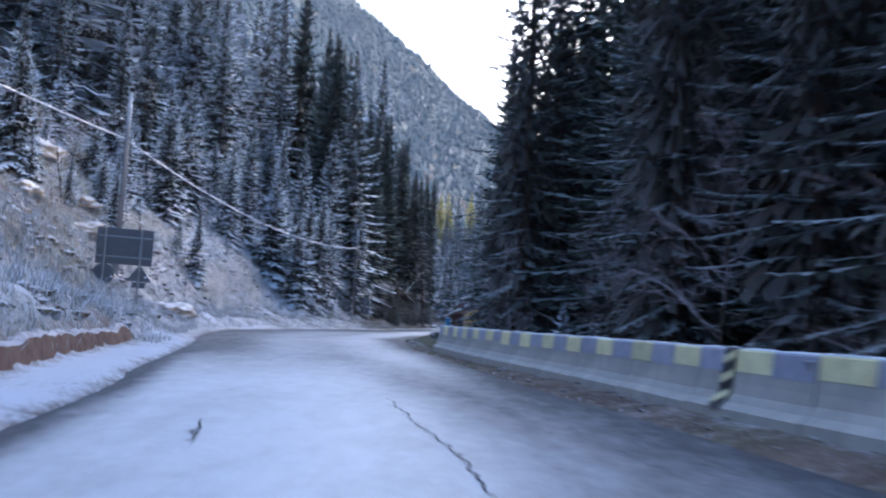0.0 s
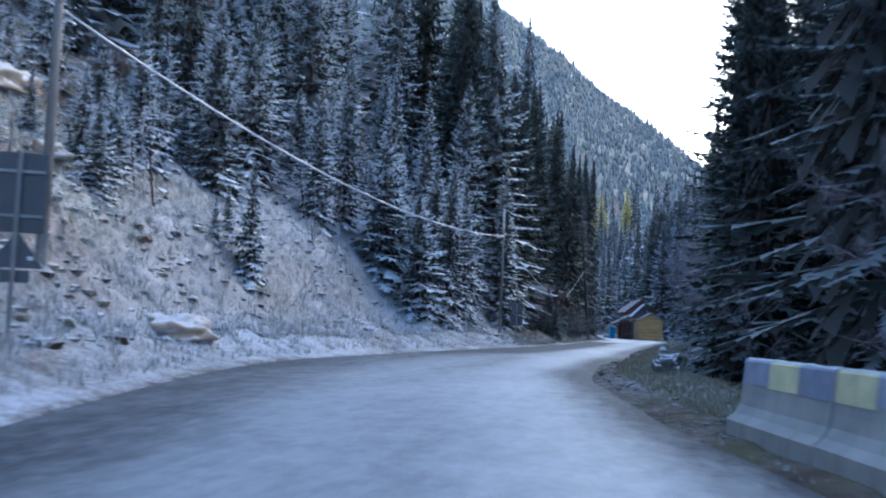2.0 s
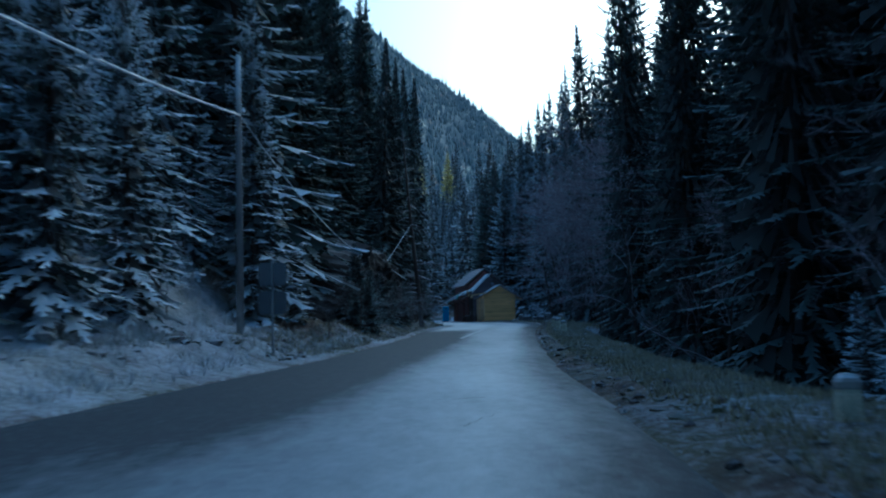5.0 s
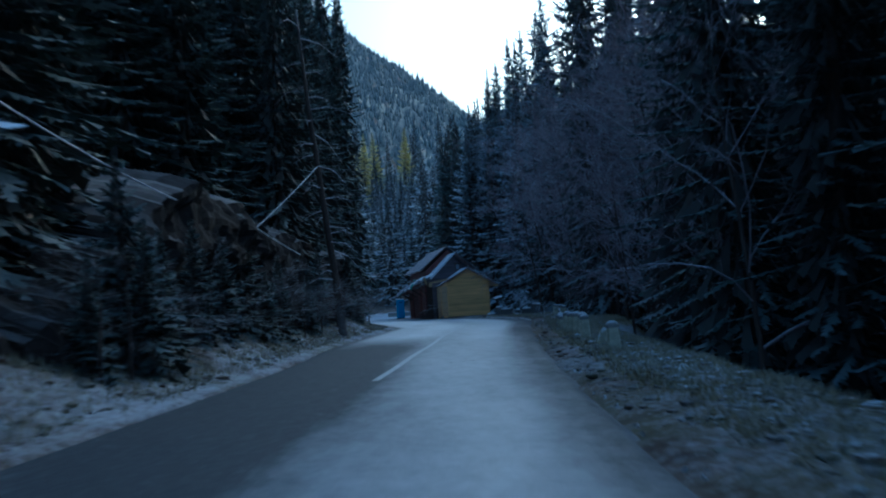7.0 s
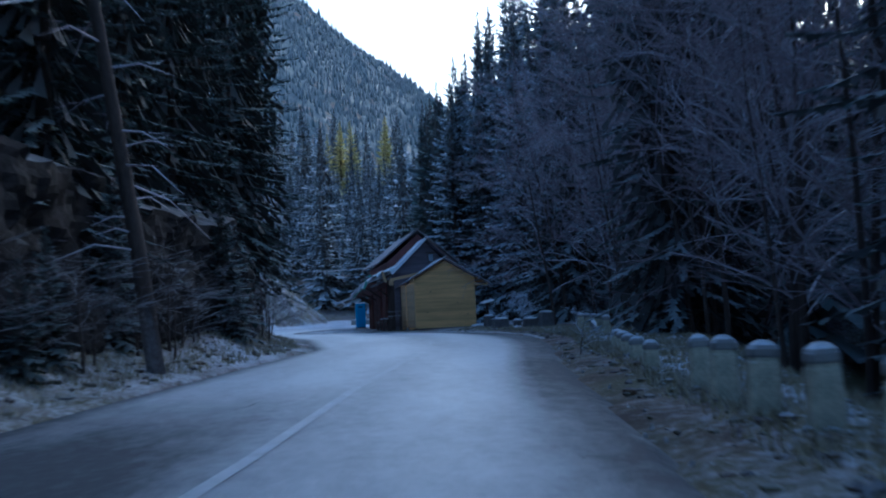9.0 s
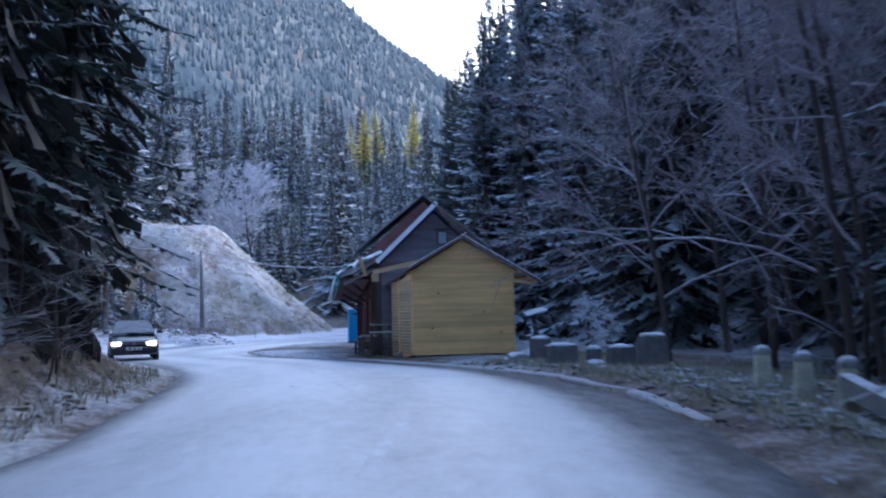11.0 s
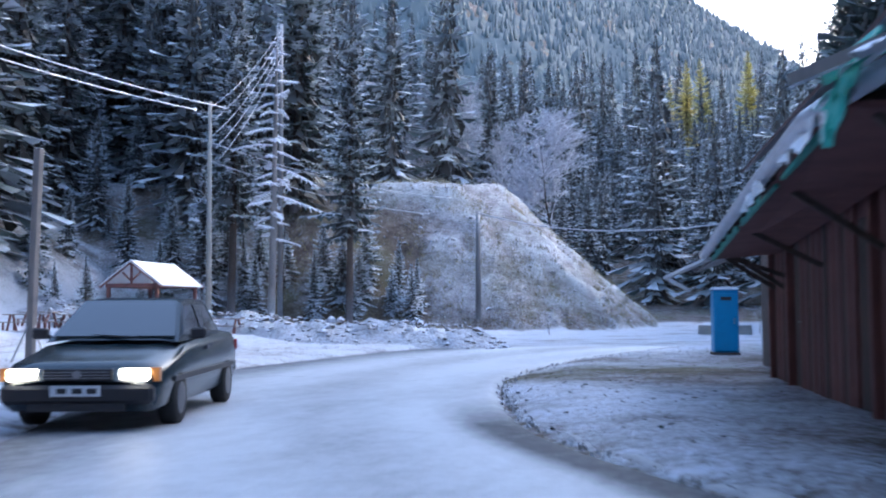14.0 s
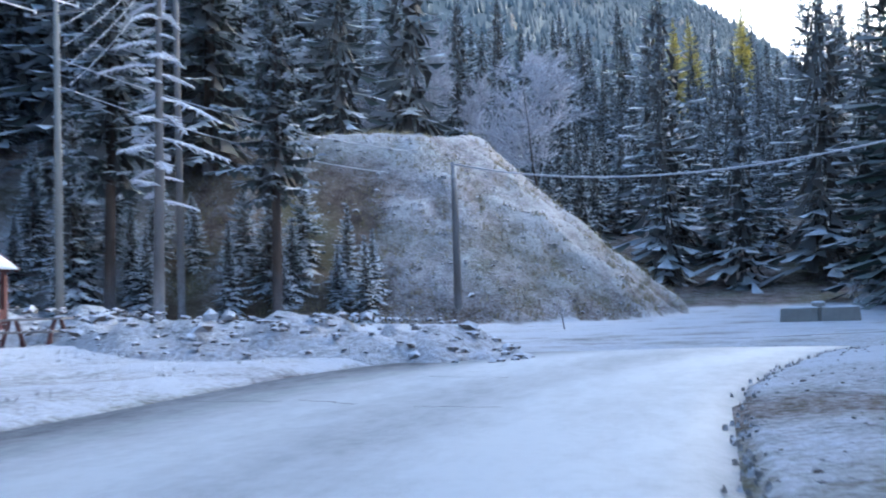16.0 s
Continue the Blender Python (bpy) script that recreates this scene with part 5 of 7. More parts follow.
def build_tables():
    def table(x, y, size, high, name="bar_table", label="dark wooden bar table with a frosted top", cat="table"):
        m = HOUSE @ pose(x, y, 0, 0, 0, rnd(-8, 8))
        z = gz(m.translation.x, m.translation.y)
        m.translation.z = z
        t = thing(name, label, cat, cat + "s outside the house", m)
        part("tabletop" if cat == "table" else "seat", Geo().box((0, 0, high - 0.02), (size[0], size[1], 0.04)), M_FROSTTOP, t, bevel=0.006)
        for sx in (-1, 1):
            for sy in (-1, 1):
                part("leg", Geo().beam((sx * (size[0] / 2 - 0.06), sy * (size[1] / 2 - 0.06), -0.05), (sx * (size[0] / 2 - 0.07), sy * (size[1] / 2 - 0.07), high - 0.04), 0.06, 0.06, (1, 0, 0)), M_OLDWOOD, t)
        for sy in (-1, 1):
            part("stretcher", Geo().beam((-size[0] / 2 + 0.06, sy * (size[1] / 2 - 0.07), high * 0.35), (size[0] / 2 - 0.06, sy * (size[1] / 2 - 0.07), high * 0.35), 0.04, 0.05), M_OLDWOOD, t)
    table(-0.85, 1.75, (0.7, 0.6), 0.78)
    table(-0.75, 3.1, (0.62, 0.6), 1.0)
    table(-0.62, 4.6, (0.6, 0.6), 0.98)
    table(-1.15, 2.9, (0.5, 0.32), 0.66, "stool", "dark wooden stool with a frosted seat", "stool")
    table(-1.2, 3.9, (0.5, 0.32), 0.6, "stool", "dark wooden stool with a frosted seat", "stool")
    table(-1.05, 5.4, (0.5, 0.32), 0.62, "stool", "dark wooden stool with a frosted seat", "stool")
    table(-1.2, 4.7, (0.7, 0.3), 0.45, "bench", "low wooden bench with a frosted seat", "bench")


build_tables()


def build_notice():
    n = thing("slanted_shelf", "frosted board on a leaning post beside the shed", "shelf", at=pose(7.15, 155.3, gz(7.15, 155.3), 0, 0, 10))
    part("post", Geo().beam((0.05, 0, -0.3), (-0.05, 0, 1.2), 0.1, 0.1, (1, 0, 0)), M_OLDWOOD, n)
    part("board", Geo().box((0, 0, 1.24), (0.62, 0.42, 0.04), Euler((radians(12), radians(-14), 0)).to_matrix()), M_SNOW, n, "white frosted board")
    part("lower_board", Geo().box((0.05, 0, 0.85), (0.5, 0.3, 0.04)), M_GREYWOOD, n)
    rock(6.95, 154.7, (0.4, 0.35, 0.22), 63, M_STONE, "heap of frosted stones", "boulder")


build_notice()


# ---- the clearing ----
def build_pavilion():
    W, L, top, eave, base = 2.74, 4.36, 3.26, 2.24, 0.30
    p = thing("picnic_pavilion", "small timber picnic shelter with a frosted gable roof", "pavilion", at=pose(-23.69, 188.78, 0, 0, 0, 6.3))
    s = W / 2
    part("roof", slab([(-s, 0, eave), (0, 0, top), (0, L, top), (-s, L, eave)], 0.06), M_SNOW, p, "roof slope white with frost")
    part("roof", slab([(0, 0, top), (s, 0, eave), (s, L, eave), (0, L, top)], 0.06), M_SNOW, p, "roof slope white with frost")
    for y in (0.03, L - 0.03):
        for sg in (-1, 1):
            part("barge_board", Geo().beam((sg * (s + 0.02), y, eave - 0.09), (0, y, top - 0.07), 0.05, 0.14), M_REDWOOD, p)
        part("tie_beam", Geo().beam((-s + 0.2, y + 0.12 * (1 if y < 1 else -1), eave - 0.02), (s - 0.2, y + 0.12 * (1 if y < 1 else -1), eave - 0.02), 0.08, 0.14), M_REDWOOD, p)
        part("king_post", Geo().beam((0, y + 0.1 * (1 if y < 1 else -1), eave), (0, y + 0.1 * (1 if y < 1 else -1), top - 0.15), 0.08, 0.08, (1, 0, 0)), M_REDWOOD, p)
        for sg in (-1, 1):
            part("brace", Geo().beam((0, y + 0.1 * (1 if y < 1 else -1), eave + 0.15), (sg * 0.4, y + 0.1 * (1 if y < 1 else -1), top - 0.5), 0.06, 0.07), M_REDWOOD, p)
    for x in (-s + 0.28, s - 0.28):
        for y in (0.25, L - 0.3):
            part("post", Geo().beam((x, y, base - 0.6), (x, y, eave - 0.02), 0.13, 0.13, (1, 0, 0)), M_REDWOOD, p)
        part("plate", Geo().beam((x, 0.05, eave - 0.06), (x, L - 0.05, eave - 0.06), 0.09, 0.12), M_REDWOOD, p)
    def rail(a, b):
        a, b = Vector(a), Vector(b)
        for z in (0.12, 0.72):
            part("rail", Geo().beam(a + Vector((0, 0, base + z)), b + Vector((0, 0, base + z)), 0.06, 0.09), M_REDWOOD, p)
        k = max(1, round((b - a).length / 0.75))
        for i in range(k):
            u, v = a.lerp(b, i / k), a.lerp(b, (i + 1) / k)
            part("cross_board", Geo().beam(u + Vector((0, 0, base + 0.12)), v + Vector((0, 0, base + 0.72)), 0.04, 0.12), M_REDWOOD, p)
            part("cross_board", Geo().beam(u + Vector((0, 0, base + 0.72)), v + Vector((0, 0, base + 0.12)), 0.04, 0.12), M_REDWOOD, p)
    rail((-s + 0.28, 0.25, 0), (s - 0.28, 0.25, 0))
    rail((-s + 0.28, 0.3, 0), (-s + 0.28, L - 0.3, 0))
    rail((s - 0.28, 1.9, 0), (s - 0.28, L - 0.3, 0))
    part("floor_board", Geo().box((0, L / 2, base - 0.25), (W - 0.4, L - 0.4, 0.6)), M_OLDWOOD, p)
    for x, y in ((0.35, 1.2), (0.4, 2.9), (-0.4, 2.4)):
        part("log_seat", Geo().tube([(x, y, base), (x, y, base + 0.62)], 0.2, 12), M_OLDWOOD, p)


build_pavilion()


def picnic_table(x, y, yaw):
    t = thing("picnic_table", "wooden picnic table with benches, dusted with frost", "table", "picnic tables", pose(x, y, gz(x, y), 0, 0, yaw))
    part("tabletop", Geo().box((0, 0, 0.74), (1.7, 0.7, 0.05)), M_FROSTTOP, t)
    for sy in (-1, 1):
        part("bench", Geo().box((0, sy * 0.62, 0.43), (1.7, 0.26, 0.05)), M_FROSTTOP, t)
        for sx in (-1, 1):
            part("leg", Geo().beam((sx * 0.6, sy * 0.6, -0.05), (sx * 0.6, sy * 0.15, 0.72), 0.07, 0.09), M_REDWOOD, t)
            part("bench_leg", Geo().beam((sx * 0.72, sy * 0.62, -0.05), (sx * 0.72, sy * 0.62, 0.41), 0.07, 0.07, (1, 0, 0)), M_REDWOOD, t)


for x, y, yaw in ((-20.3, 190.6, 8), (-28.0, 191.2, -5), (-30.8, 192.2, 4), (-27.5, 187.2, 20)):
    picnic_table(x, y, yaw)


def steel_post(x, y, z, top, lean):
    p = thing("sign_post", "bare grey square post braced at its foot", "post", "tall bare posts", pose(x, y, z, 0, lean, 0))
    part("shaft", Geo().box((0, 0, (top - z) / 2 - 0.1), (0.16, 0.16, top - z + 0.2)), M_GREYWOOD, p, bevel=0.01)
    for a in (0, 120, 240):
        c, s = math.cos(radians(a)), math.sin(radians(a))
        part("brace", Geo().beam((0.45 * c, 0.45 * s, -0.1), (0.07 * c, 0.07 * s, 0.8), 0.03, 0.03), M_STEEL, p)


steel_post(-14.15, 170.8, gz(-14.15, 170.8), 4.72, 1.6)
steel_post(-16.7, 171.1, gz(-16.7, 171.1), 4.7, 2.0)


def build_milestone():
    m = thing("milestone", "white rounded roadside milestone with a dark red top", "milestone", at=pose(-11.75, 163.7, gz(-11.75, 163.7) - 0.05, 0, 0, 25))
    def arch(w, h, k=10):
        return [(-w, 0), (w, 0), (w, h - w)] + [(w * math.cos(math.pi * i / k), h - w + w * math.sin(math.pi * i / k)) for i in range(1, k)] + [(-w, h - w)]
    flat = Matrix(((1, 0, 0, 0), (0, 0, -1, 0.1), (0, 1, 0, 0), (0, 0, 0, 1)))
    part("stone", Geo().prism(arch(0.27, 0.98), flat, 0.2), M_SNOW, m)
    face = Matrix(((1, 0, 0, 0), (0, 0, -1, -0.1), (0, 1, 0, 0), (0, 0, 0, 1)))
    half = [(0.22 * math.cos(math.pi * i / 10), 0.72 + 0.22 * math.sin(math.pi * i / 10)) for i in range(11)]
    part("painted_top", Geo().prism(half, face, 0.008), M_REDWOOD, m, "dark red painted top")
    for z in (0.58, 0.44):
        part("lettering", Geo().box((0, -0.104, z), (0.3, 0.006, 0.05)), M_SIGNBACK, m, "unreadable line of lettering")


build_milestone()

# poles and cables about the clearing
pd = pole(-26.57, 200.4, gz(-26.57, 200.4), 12.5, (), 0.17)
for k, dx in enumerate((-0.9, 0.9)):
    part("insulator", Geo().tube([(dx, 0, 12.0 - pd.location.z), (dx, 0, 12.25 - pd.location.z)], [0.06, 0.05], 8), M_SNOW, pd, "white insulator")
part("crossarm", Geo().beam((-1.1, 0, 11.95 - pd.location.z), (1.1, 0, 11.95 - pd.location.z), 0.09, 0.09), M_GREYWOOD, pd)
pole(-14.8, 213.3, gz(-14.8, 213.3) - 0.3, 7.3, (), 0.2, M_GREYWOOD, "old grey wooden utility pole")
pole(-26.2, 208.5, gz(-26.2, 208.5), 19.0, (), 0.18, M_GREYWOOD, "tall grey wooden utility pole behind a dead spruce")
for dz in (0, 0.35):
    cable((-30, 150, 14.6 + dz), (-27.4 + dz * 5, 200.4, 12.1), 1.6)
for k in range(5):
    cable((-26.5 + 0.1 * k, 200.4, 12.2 - 0.75 * k), (-26.2, 208.4, 18.6 - 0.45 * k), 0.5, 0.018)
cable((-26.4, 200.3, 10.2), (-17, 226, 9.5), 0.8, 0.02)
cable((-26.4, 200.3, 9.2), (-18, 225, 8.2), 0.8, 0.02)
cable((-14.8, 213.2, 7.2), (10.36, 194.8, 7.08), 2.0)


def build_rubble():
    """The bank of earth and stones dumped along the far side of the clearing."""
    g = Geo()
    xs, ys = np.arange(-36, -6.4, 0.3), np.arange(-2.6, 2.61, 0.26)
    for x in xs:
        t = (x + 36) / 29.6
        cy = 197.5 - 9.5 * t + 1.0 * math.sin(x * 0.5)
        hgt = (1.25 - 0.55 * t) * smooth01((x + 37) / 3) * smooth01((-6.6 - x) / 3)
        for y in ys:
            k = max(0.0, 1 - (y / 2.5) ** 2)
            z = gz(x, cy + y) - 0.08 + hgt * k * (0.75 + 0.5 * fbm(x, y, 0.6)) + 0.3 * fbm(x + 9, y, 1.7) * k
            g.v.append((x, cy + y, z))
            g.w.append(0.75)
    n = len(ys)
    g.f = [(i * n + j, (i + 1) * n + j, (i + 1) * n + j + 1, i * n + j + 1) for i in range(len(xs) - 1) for j in range(n - 1)]
    ob = part("rubble_bank", g, M_GROUND, smooth=True, value="frost")
    tagged(ob, "low bank of dumped earth and stones under frost", "earth bank", kind="structure")
    stones = Geo()
    r = random.Random(3)
    for k in range(520):
        x = r.uniform(-34, -7)
        t = (x + 36) / 29.6
        cy = 197.5 - 9.5 * t + 1.0 * math.sin(x * 0.5)
        y = r.uniform(-2.3, 1.2)
        hgt = (1.25 - 0.55 * t) * smooth01((x + 37) / 3) * smooth01((-6.6 - x) / 3)
        z = gz(x, cy + y) - 0.05 + hgt * max(0, 1 - (y / 2.5) ** 2) * 0.95
        s = r.uniform(0.04, 0.13) * (2.0 if r.random() < 0.05 else 1)
        q = rock_geo((s * r.uniform(0.8, 1.4), s, s * 0.7), k, 0.3, 1)
        stones.add([(a + x, b + cy + y, c + z) for a, b, c in q.v], q.f)
    for k in range(900):
        x, y = r.uniform(-26, -5), r.uniform(206, 232)
        if inside_mound(x, y) > 0.3:
            s = r.uniform(0.04, 0.12) * (2.0 if r.random() < 0.06 else 1)
            q = rock_geo((s * r.uniform(0.8, 1.4), s, s * 0.7), k + 600, 0.3, 1)
            z = gz(x, y)
            stones.add([(a + x, b + y, c + z) for a, b, c in q.v], q.f)
    tagged(part("loose_stones", stones, M_RUBBLE), "frosted loose stones on the bank and the gravel spur", "stones", kind="stuff")


build_rubble()


def build_car():
    c = thing("car", "dark blue-green saloon car with its headlights on", "car", at=pose(-6.75, 163.6, road_z(163.6) + 0.015, 0, 0, 180 + 17))
    body = Geo()
    st = [(2.20, 0.70, 0.30, 0.52), (2.12, 0.80, 0.22, 0.66), (1.9, 0.84, 0.20, 0.72), (1.45, 0.85, 0.20, 0.79), (0.95, 0.85, 0.20, 0.88), (0.2, 0.85, 0.20, 0.92), (-1.2, 0.85, 0.20, 0.95), (-1.75, 0.84, 0.22, 0.97), (-2.12, 0.80, 0.26, 0.92), (-2.2, 0.74, 0.34, 0.66)]
    ring = 12
    for y, w, zb, zt in st:
        zm = zb + (zt - zb) * 0.55
        half = [(w * 0.86, zb), (w * 0.97, zb + 0.06), (w, zm), (w * 0.985, zt - 0.10), (w * 0.93, zt - 0.02), (w * 0.6, zt + 0.02)]
        row = half + [(-x, z) for x, z in reversed(half)]
        body.v += [(x, y, z) for x, z in row]
        body.w += [0] * ring
    for i in range(len(st) - 1):
        for k in range(ring):
            j = (k + 1) % ring
            body.f.append((i * ring + k, i * ring + j, (i + 1) * ring + j, (i + 1) * ring + k))
    body.f += [tuple(range(ring)), tuple((len(st) - 1) * ring + k for k in reversed(range(ring)))]
    b = part("body", body, M_CAR, c, smooth=True)
    roof = Geo()
    rows = [(1.05, 0.76, 0.90), (0.30, 0.60, 1.36), (0.05, 0.585, 1.40), (-0.75, 0.585, 1.40), (-0.95, 0.59, 1.37), (-1.45, 0.70, 0.95)]
    for y, w, z in rows:
        roof.v += [(-w, y, z), (-w * 0.7, y, z + 0.025), (w * 0.7, y, z + 0.025), (w, y, z)]
        roof.w += [0] * 4
    for i in range(len(rows) - 1):
        for k in range(3):
            roof.f.append((4 * i + k, 4 * i + k + 1, 4 * i + k + 5, 4 * i + k + 4))
    for sg in (0, 3):
        f = [4 * i + sg for i in range(len(rows))]
        roof.f.append(tuple(f if sg else reversed(f)))
    part("cabin", roof, M_CAR, c)
    def pane(name, pts, push):
        g = Geo()
        n = Vector(push)
        g.add([Vector(p) + n for p in pts] + [Vector(p) + n * 0.3 for p in pts], [(0, 1, 2, 3), (7, 6, 5, 4), (0, 4, 5, 1), (1, 5, 6, 2), (2, 6, 7, 3), (3, 7, 4, 0)])
        part(name, g, M_GLASS, c)
    pane("windscreen", [(-0.70, 1.0, 0.945), (0.70, 1.0, 0.945), (0.55, 0.33, 1.36), (-0.55, 0.33, 1.36)], (0, 0.012, 0.03))
    pane("rear_window", [(0.62, -1.38, 1.02), (-0.62, -1.38, 1.02), (-0.53, -1.0, 1.36), (0.53, -1.0, 1.36)], (0, -0.02, 0.02))
    for sg in (-1, 1):
        pane("side_window", [(sg * 0.745, 0.86, 0.97), (sg * 0.735, -0.1, 0.98), (sg * 0.605, -0.1, 1.34), (sg * 0.612, 0.32, 1.32)], (sg * 0.012, 0, 0))
        pane("side_window", [(sg * 0.735, -0.2, 0.98), (sg * 0.725, -1.1, 1.0), (sg * 0.605, -0.8, 1.34), (sg * 0.605, -0.2, 1.34)], (sg * 0.012, 0, 0))
        lamp = part("headlight", Geo().box((sg * 0.58, 2.14, 0.60), (0.31, 0.1, 0.125)), M_HEADLIGHT, c, "lit headlight", bevel=0.02)
        part("indicator", Geo().box((sg * 0.78, 2.08, 0.60), (0.1, 0.1, 0.14)), M_AMBER, c, "amber indicator")
        m = part("mirror", Geo().box((sg * 0.93, 0.78, 1.0), (0.18, 0.12, 0.13)), M_BLACKPLASTIC, c, bevel=0.025)
        part("mirror_stalk", Geo().box((sg * 0.84, 0.78, 0.96), (0.06, 0.05, 0.05)), M_BLACKPLASTIC, m)
        part("trim_strip", Geo().box((sg * 0.856, 0, 0.52), (0.03, 3.2, 0.06)), M_BLACKPLASTIC, c)
        part("door_handle", Geo().box((sg * 0.85, -0.05, 0.8), (0.03, 0.16, 0.035)), M_BLACKPLASTIC, c)
        for y in (1.32, -1.28):
            w = part("wheel", Geo().tube([(sg * 0.66, y, 0.29), (sg * 0.68, y, 0.29), (sg * 0.84, y, 0.29), (sg * 0.86, y, 0.29)], [0.27, 0.295, 0.295, 0.27], 24), M_TYRE, c, "black tyre", smooth=True)
            part("rim", Geo().tube([(sg * 0.80, y, 0.29), (sg * 0.866, y, 0.29), (sg * 0.872, y, 0.29)], [0.19, 0.18, 0.12], 16), M_SIGNBACK, w, "dull steel rim")
    part("bumper", Geo().box((0, 2.16, 0.40), (1.58, 0.16, 0.2)), M_BLACKPLASTIC, c, "black plastic bumper", bevel=0.04)
    part("bumper", Geo().box((0, -2.16, 0.46), (1.58, 0.14, 0.2)), M_BLACKPLASTIC, c, "black plastic bumper", bevel=0.04)
    part("air_intake", Geo().box((0, 2.20, 0.27), (1.0, 0.06, 0.08)), M_BLACKPAINT, c)
    grille = part("grille", Geo().box((0, 2.17, 0.60), (0.72, 0.06, 0.13)), M_BLACKPLASTIC, c, bevel=0.01)
    for z in (0.57, 0.60, 0.63):
        part("slat", Geo().box((0, 2.205, z), (0.68, 0.012, 0.008)), M_STEEL, grille)
    em = Geo()
    disc(em, (0, 2.205, 0.605), 0.045, 0.012, (0, 1, 0), 16)
    part("emblem", em, M_STEEL, grille)
    plate = part("number_plate", Geo().box((0, 2.245, 0.44), (0.52, 0.012, 0.11)), M_SNOW, c, "white number plate")
    for x in (-0.17, -0.02, 0.14):
        part("plate_bar", Geo().box((x, 2.2525, 0.44), (0.1, 0.004, 0.055)), M_BLACKPAINT, plate)
    for sg in (-1, 1):
        part("tail_light", Geo().box((sg * 0.66, -2.17, 0.76), (0.3, 0.06, 0.16)), M_REDLAMP, c, "red tail light", bevel=0.015)
    part("wiper", Geo().beam((-0.3, 1.06, 0.955), (0.25, 0.98, 0.985), 0.02, 0.02), M_BLACKPLASTIC, c)


build_car()


# ---- trees ----
def spruce_mesh(height, radius, seed, segs, per, step, bare=0.05, most=0.95, heart=11):
    """Trunk and crown of a spruce: a dark ragged heart under whorls of drooping boughs, each a fan of twigs."""
    r = random.Random(seed)
    trunk = Geo()
    trunk.tube([(0, 0, -0.5), (0, 0, height * 0.35), (0.03, 0, height * 0.7), (0, 0, height)], [0.009 * height + 0.06, 0.007 * height + 0.03, 0.004 * height, 0.01], 7)
    crown = Geo()
    z = height * bare
    lobes = [r.uniform(0.78, 1.2) for _ in range(7)]
    while z < height * 0.99:
        t = z / height
        reach = radius * (1 - t) ** 0.85 * (1 - 0.25 * math.exp(-t * 9))
        turn = r.uniform(0, 6.3)
        # heart: torn curtains of dead and inner twigs, crown shade put into colour
        for k in range(heart):
            a, half = turn + 6.283 * k / heart + r.uniform(-0.25, 0.25), r.uniform(1.6, 3.2) / heart
            rr = max(0.08, reach * r.uniform(0.15, 0.58))
            low = z - rr * r.uniform(0.15, 0.45) - step * r.uniform(0.1, 0.8)
            crown.add([(0.5 * rr * math.cos(a), 0.5 * rr * math.sin(a), z + step * r.uniform(0.2, 0.8)), (rr * math.cos(a - half), rr * math.sin(a - half), low + r.uniform(0, 0.8) * step), (rr * math.cos(a + half), rr * math.sin(a + half), low)], [(0, 1, 2)], [0.0, 0.03, 0.05])
        count = max(4, round(per * (0.45 + 0.55 * (1 - t))))
        for k in range(count):
            a = turn + 2 * math.pi * k / count + r.uniform(-0.35, 0.35)
            inner = r.random() < 0.18
            long_ = max(0.15, reach * lobes[int(a * 1.1) % 7] * (r.uniform(0.5, 0.7) if inner else r.uniform(0.75, 1.12)))
            lift = 0.55 * t + r.uniform(-0.12, 0.12) - 0.18
            sag = 0.5 * (1 - t) + 0.08
            out, side = Vector((math.cos(a), math.sin(a), 0)), Vector((-math.sin(a), math.cos(a), 0))
            zz = z + r.uniform(-0.5, 0.5) * step
            spine = []
            for i in range(segs + 1):
                q = i / segs
                spine.append(out * (long_ * q) + side * (0.05 * long_ * math.sin(4 * q + k)) + Vector((0, 0, zz + long_ * (lift * q - sag * q * q + 0.30 * q ** 3))))
            wide = min(most, 0.42 * long_ + 0.12)
            droop = r.uniform(0.18, 0.5)
            for i in range(segs):
                q = (i + 0.5) / segs
                w = wide * (1.15 - q) * (0.4 + min(1, q * 2.2) * 0.6)
                b, e = spine[i], spine[i + 1]
                e = b + (e - b) * 1.35
                for sg in (-1, 1):
                    tip = b.lerp(e, 0.8) + side * (sg * w * r.uniform(0.45, 1.4)) + out * (w * r.uniform(0.1, 0.85)) - Vector((0, 0, w * (droop + r.uniform(-0.22, 0.22))))
                    crown.add([b, e, tip], [(0, 1, 2) if sg > 0 else (1, 0, 2)], [0.15 + 0.5 * q, 0.25 + 0.55 * q, 0.45 + 0.55 * q])
                # hanging twigs under the bough get the same painted inner shade
                if i and r.random() < 0.6:
                    tip = b.lerp(e, 0.5) + side * r.uniform(-0.2, 0.2) - Vector((0, 0, w * r.uniform(0.5, 1.1)))
                    crown.add([b, e, tip], [(0, 1, 2)], [0.02, 0.05, 0.1 + 0.2 * q])
            crown.add([spine[-2] + side * 0.06, spine[-2] - side * 0.06, spine[-1] + out * 0.15 * wide], [(0, 1, 2)], [0.5, 0.5, 1.0])
        z += step * (0.6 + 0.7 * (1 - t)) * r.uniform(0.8, 1.2)
    return trunk, crown


SPRUCE = {}


def spruce_kind(key, height, radius, seed, segs, per, step, mat, bare=0.05, most=0.95, heart=11):
    trunk, crown = spruce_mesh(height, radius, seed, segs, per, step, bare, most, heart)
    SPRUCE[key] = (height, trunk.mesh("trunk", M_BARK, True), crown.mesh("crown", mat, False, "tip"), trunk, crown)


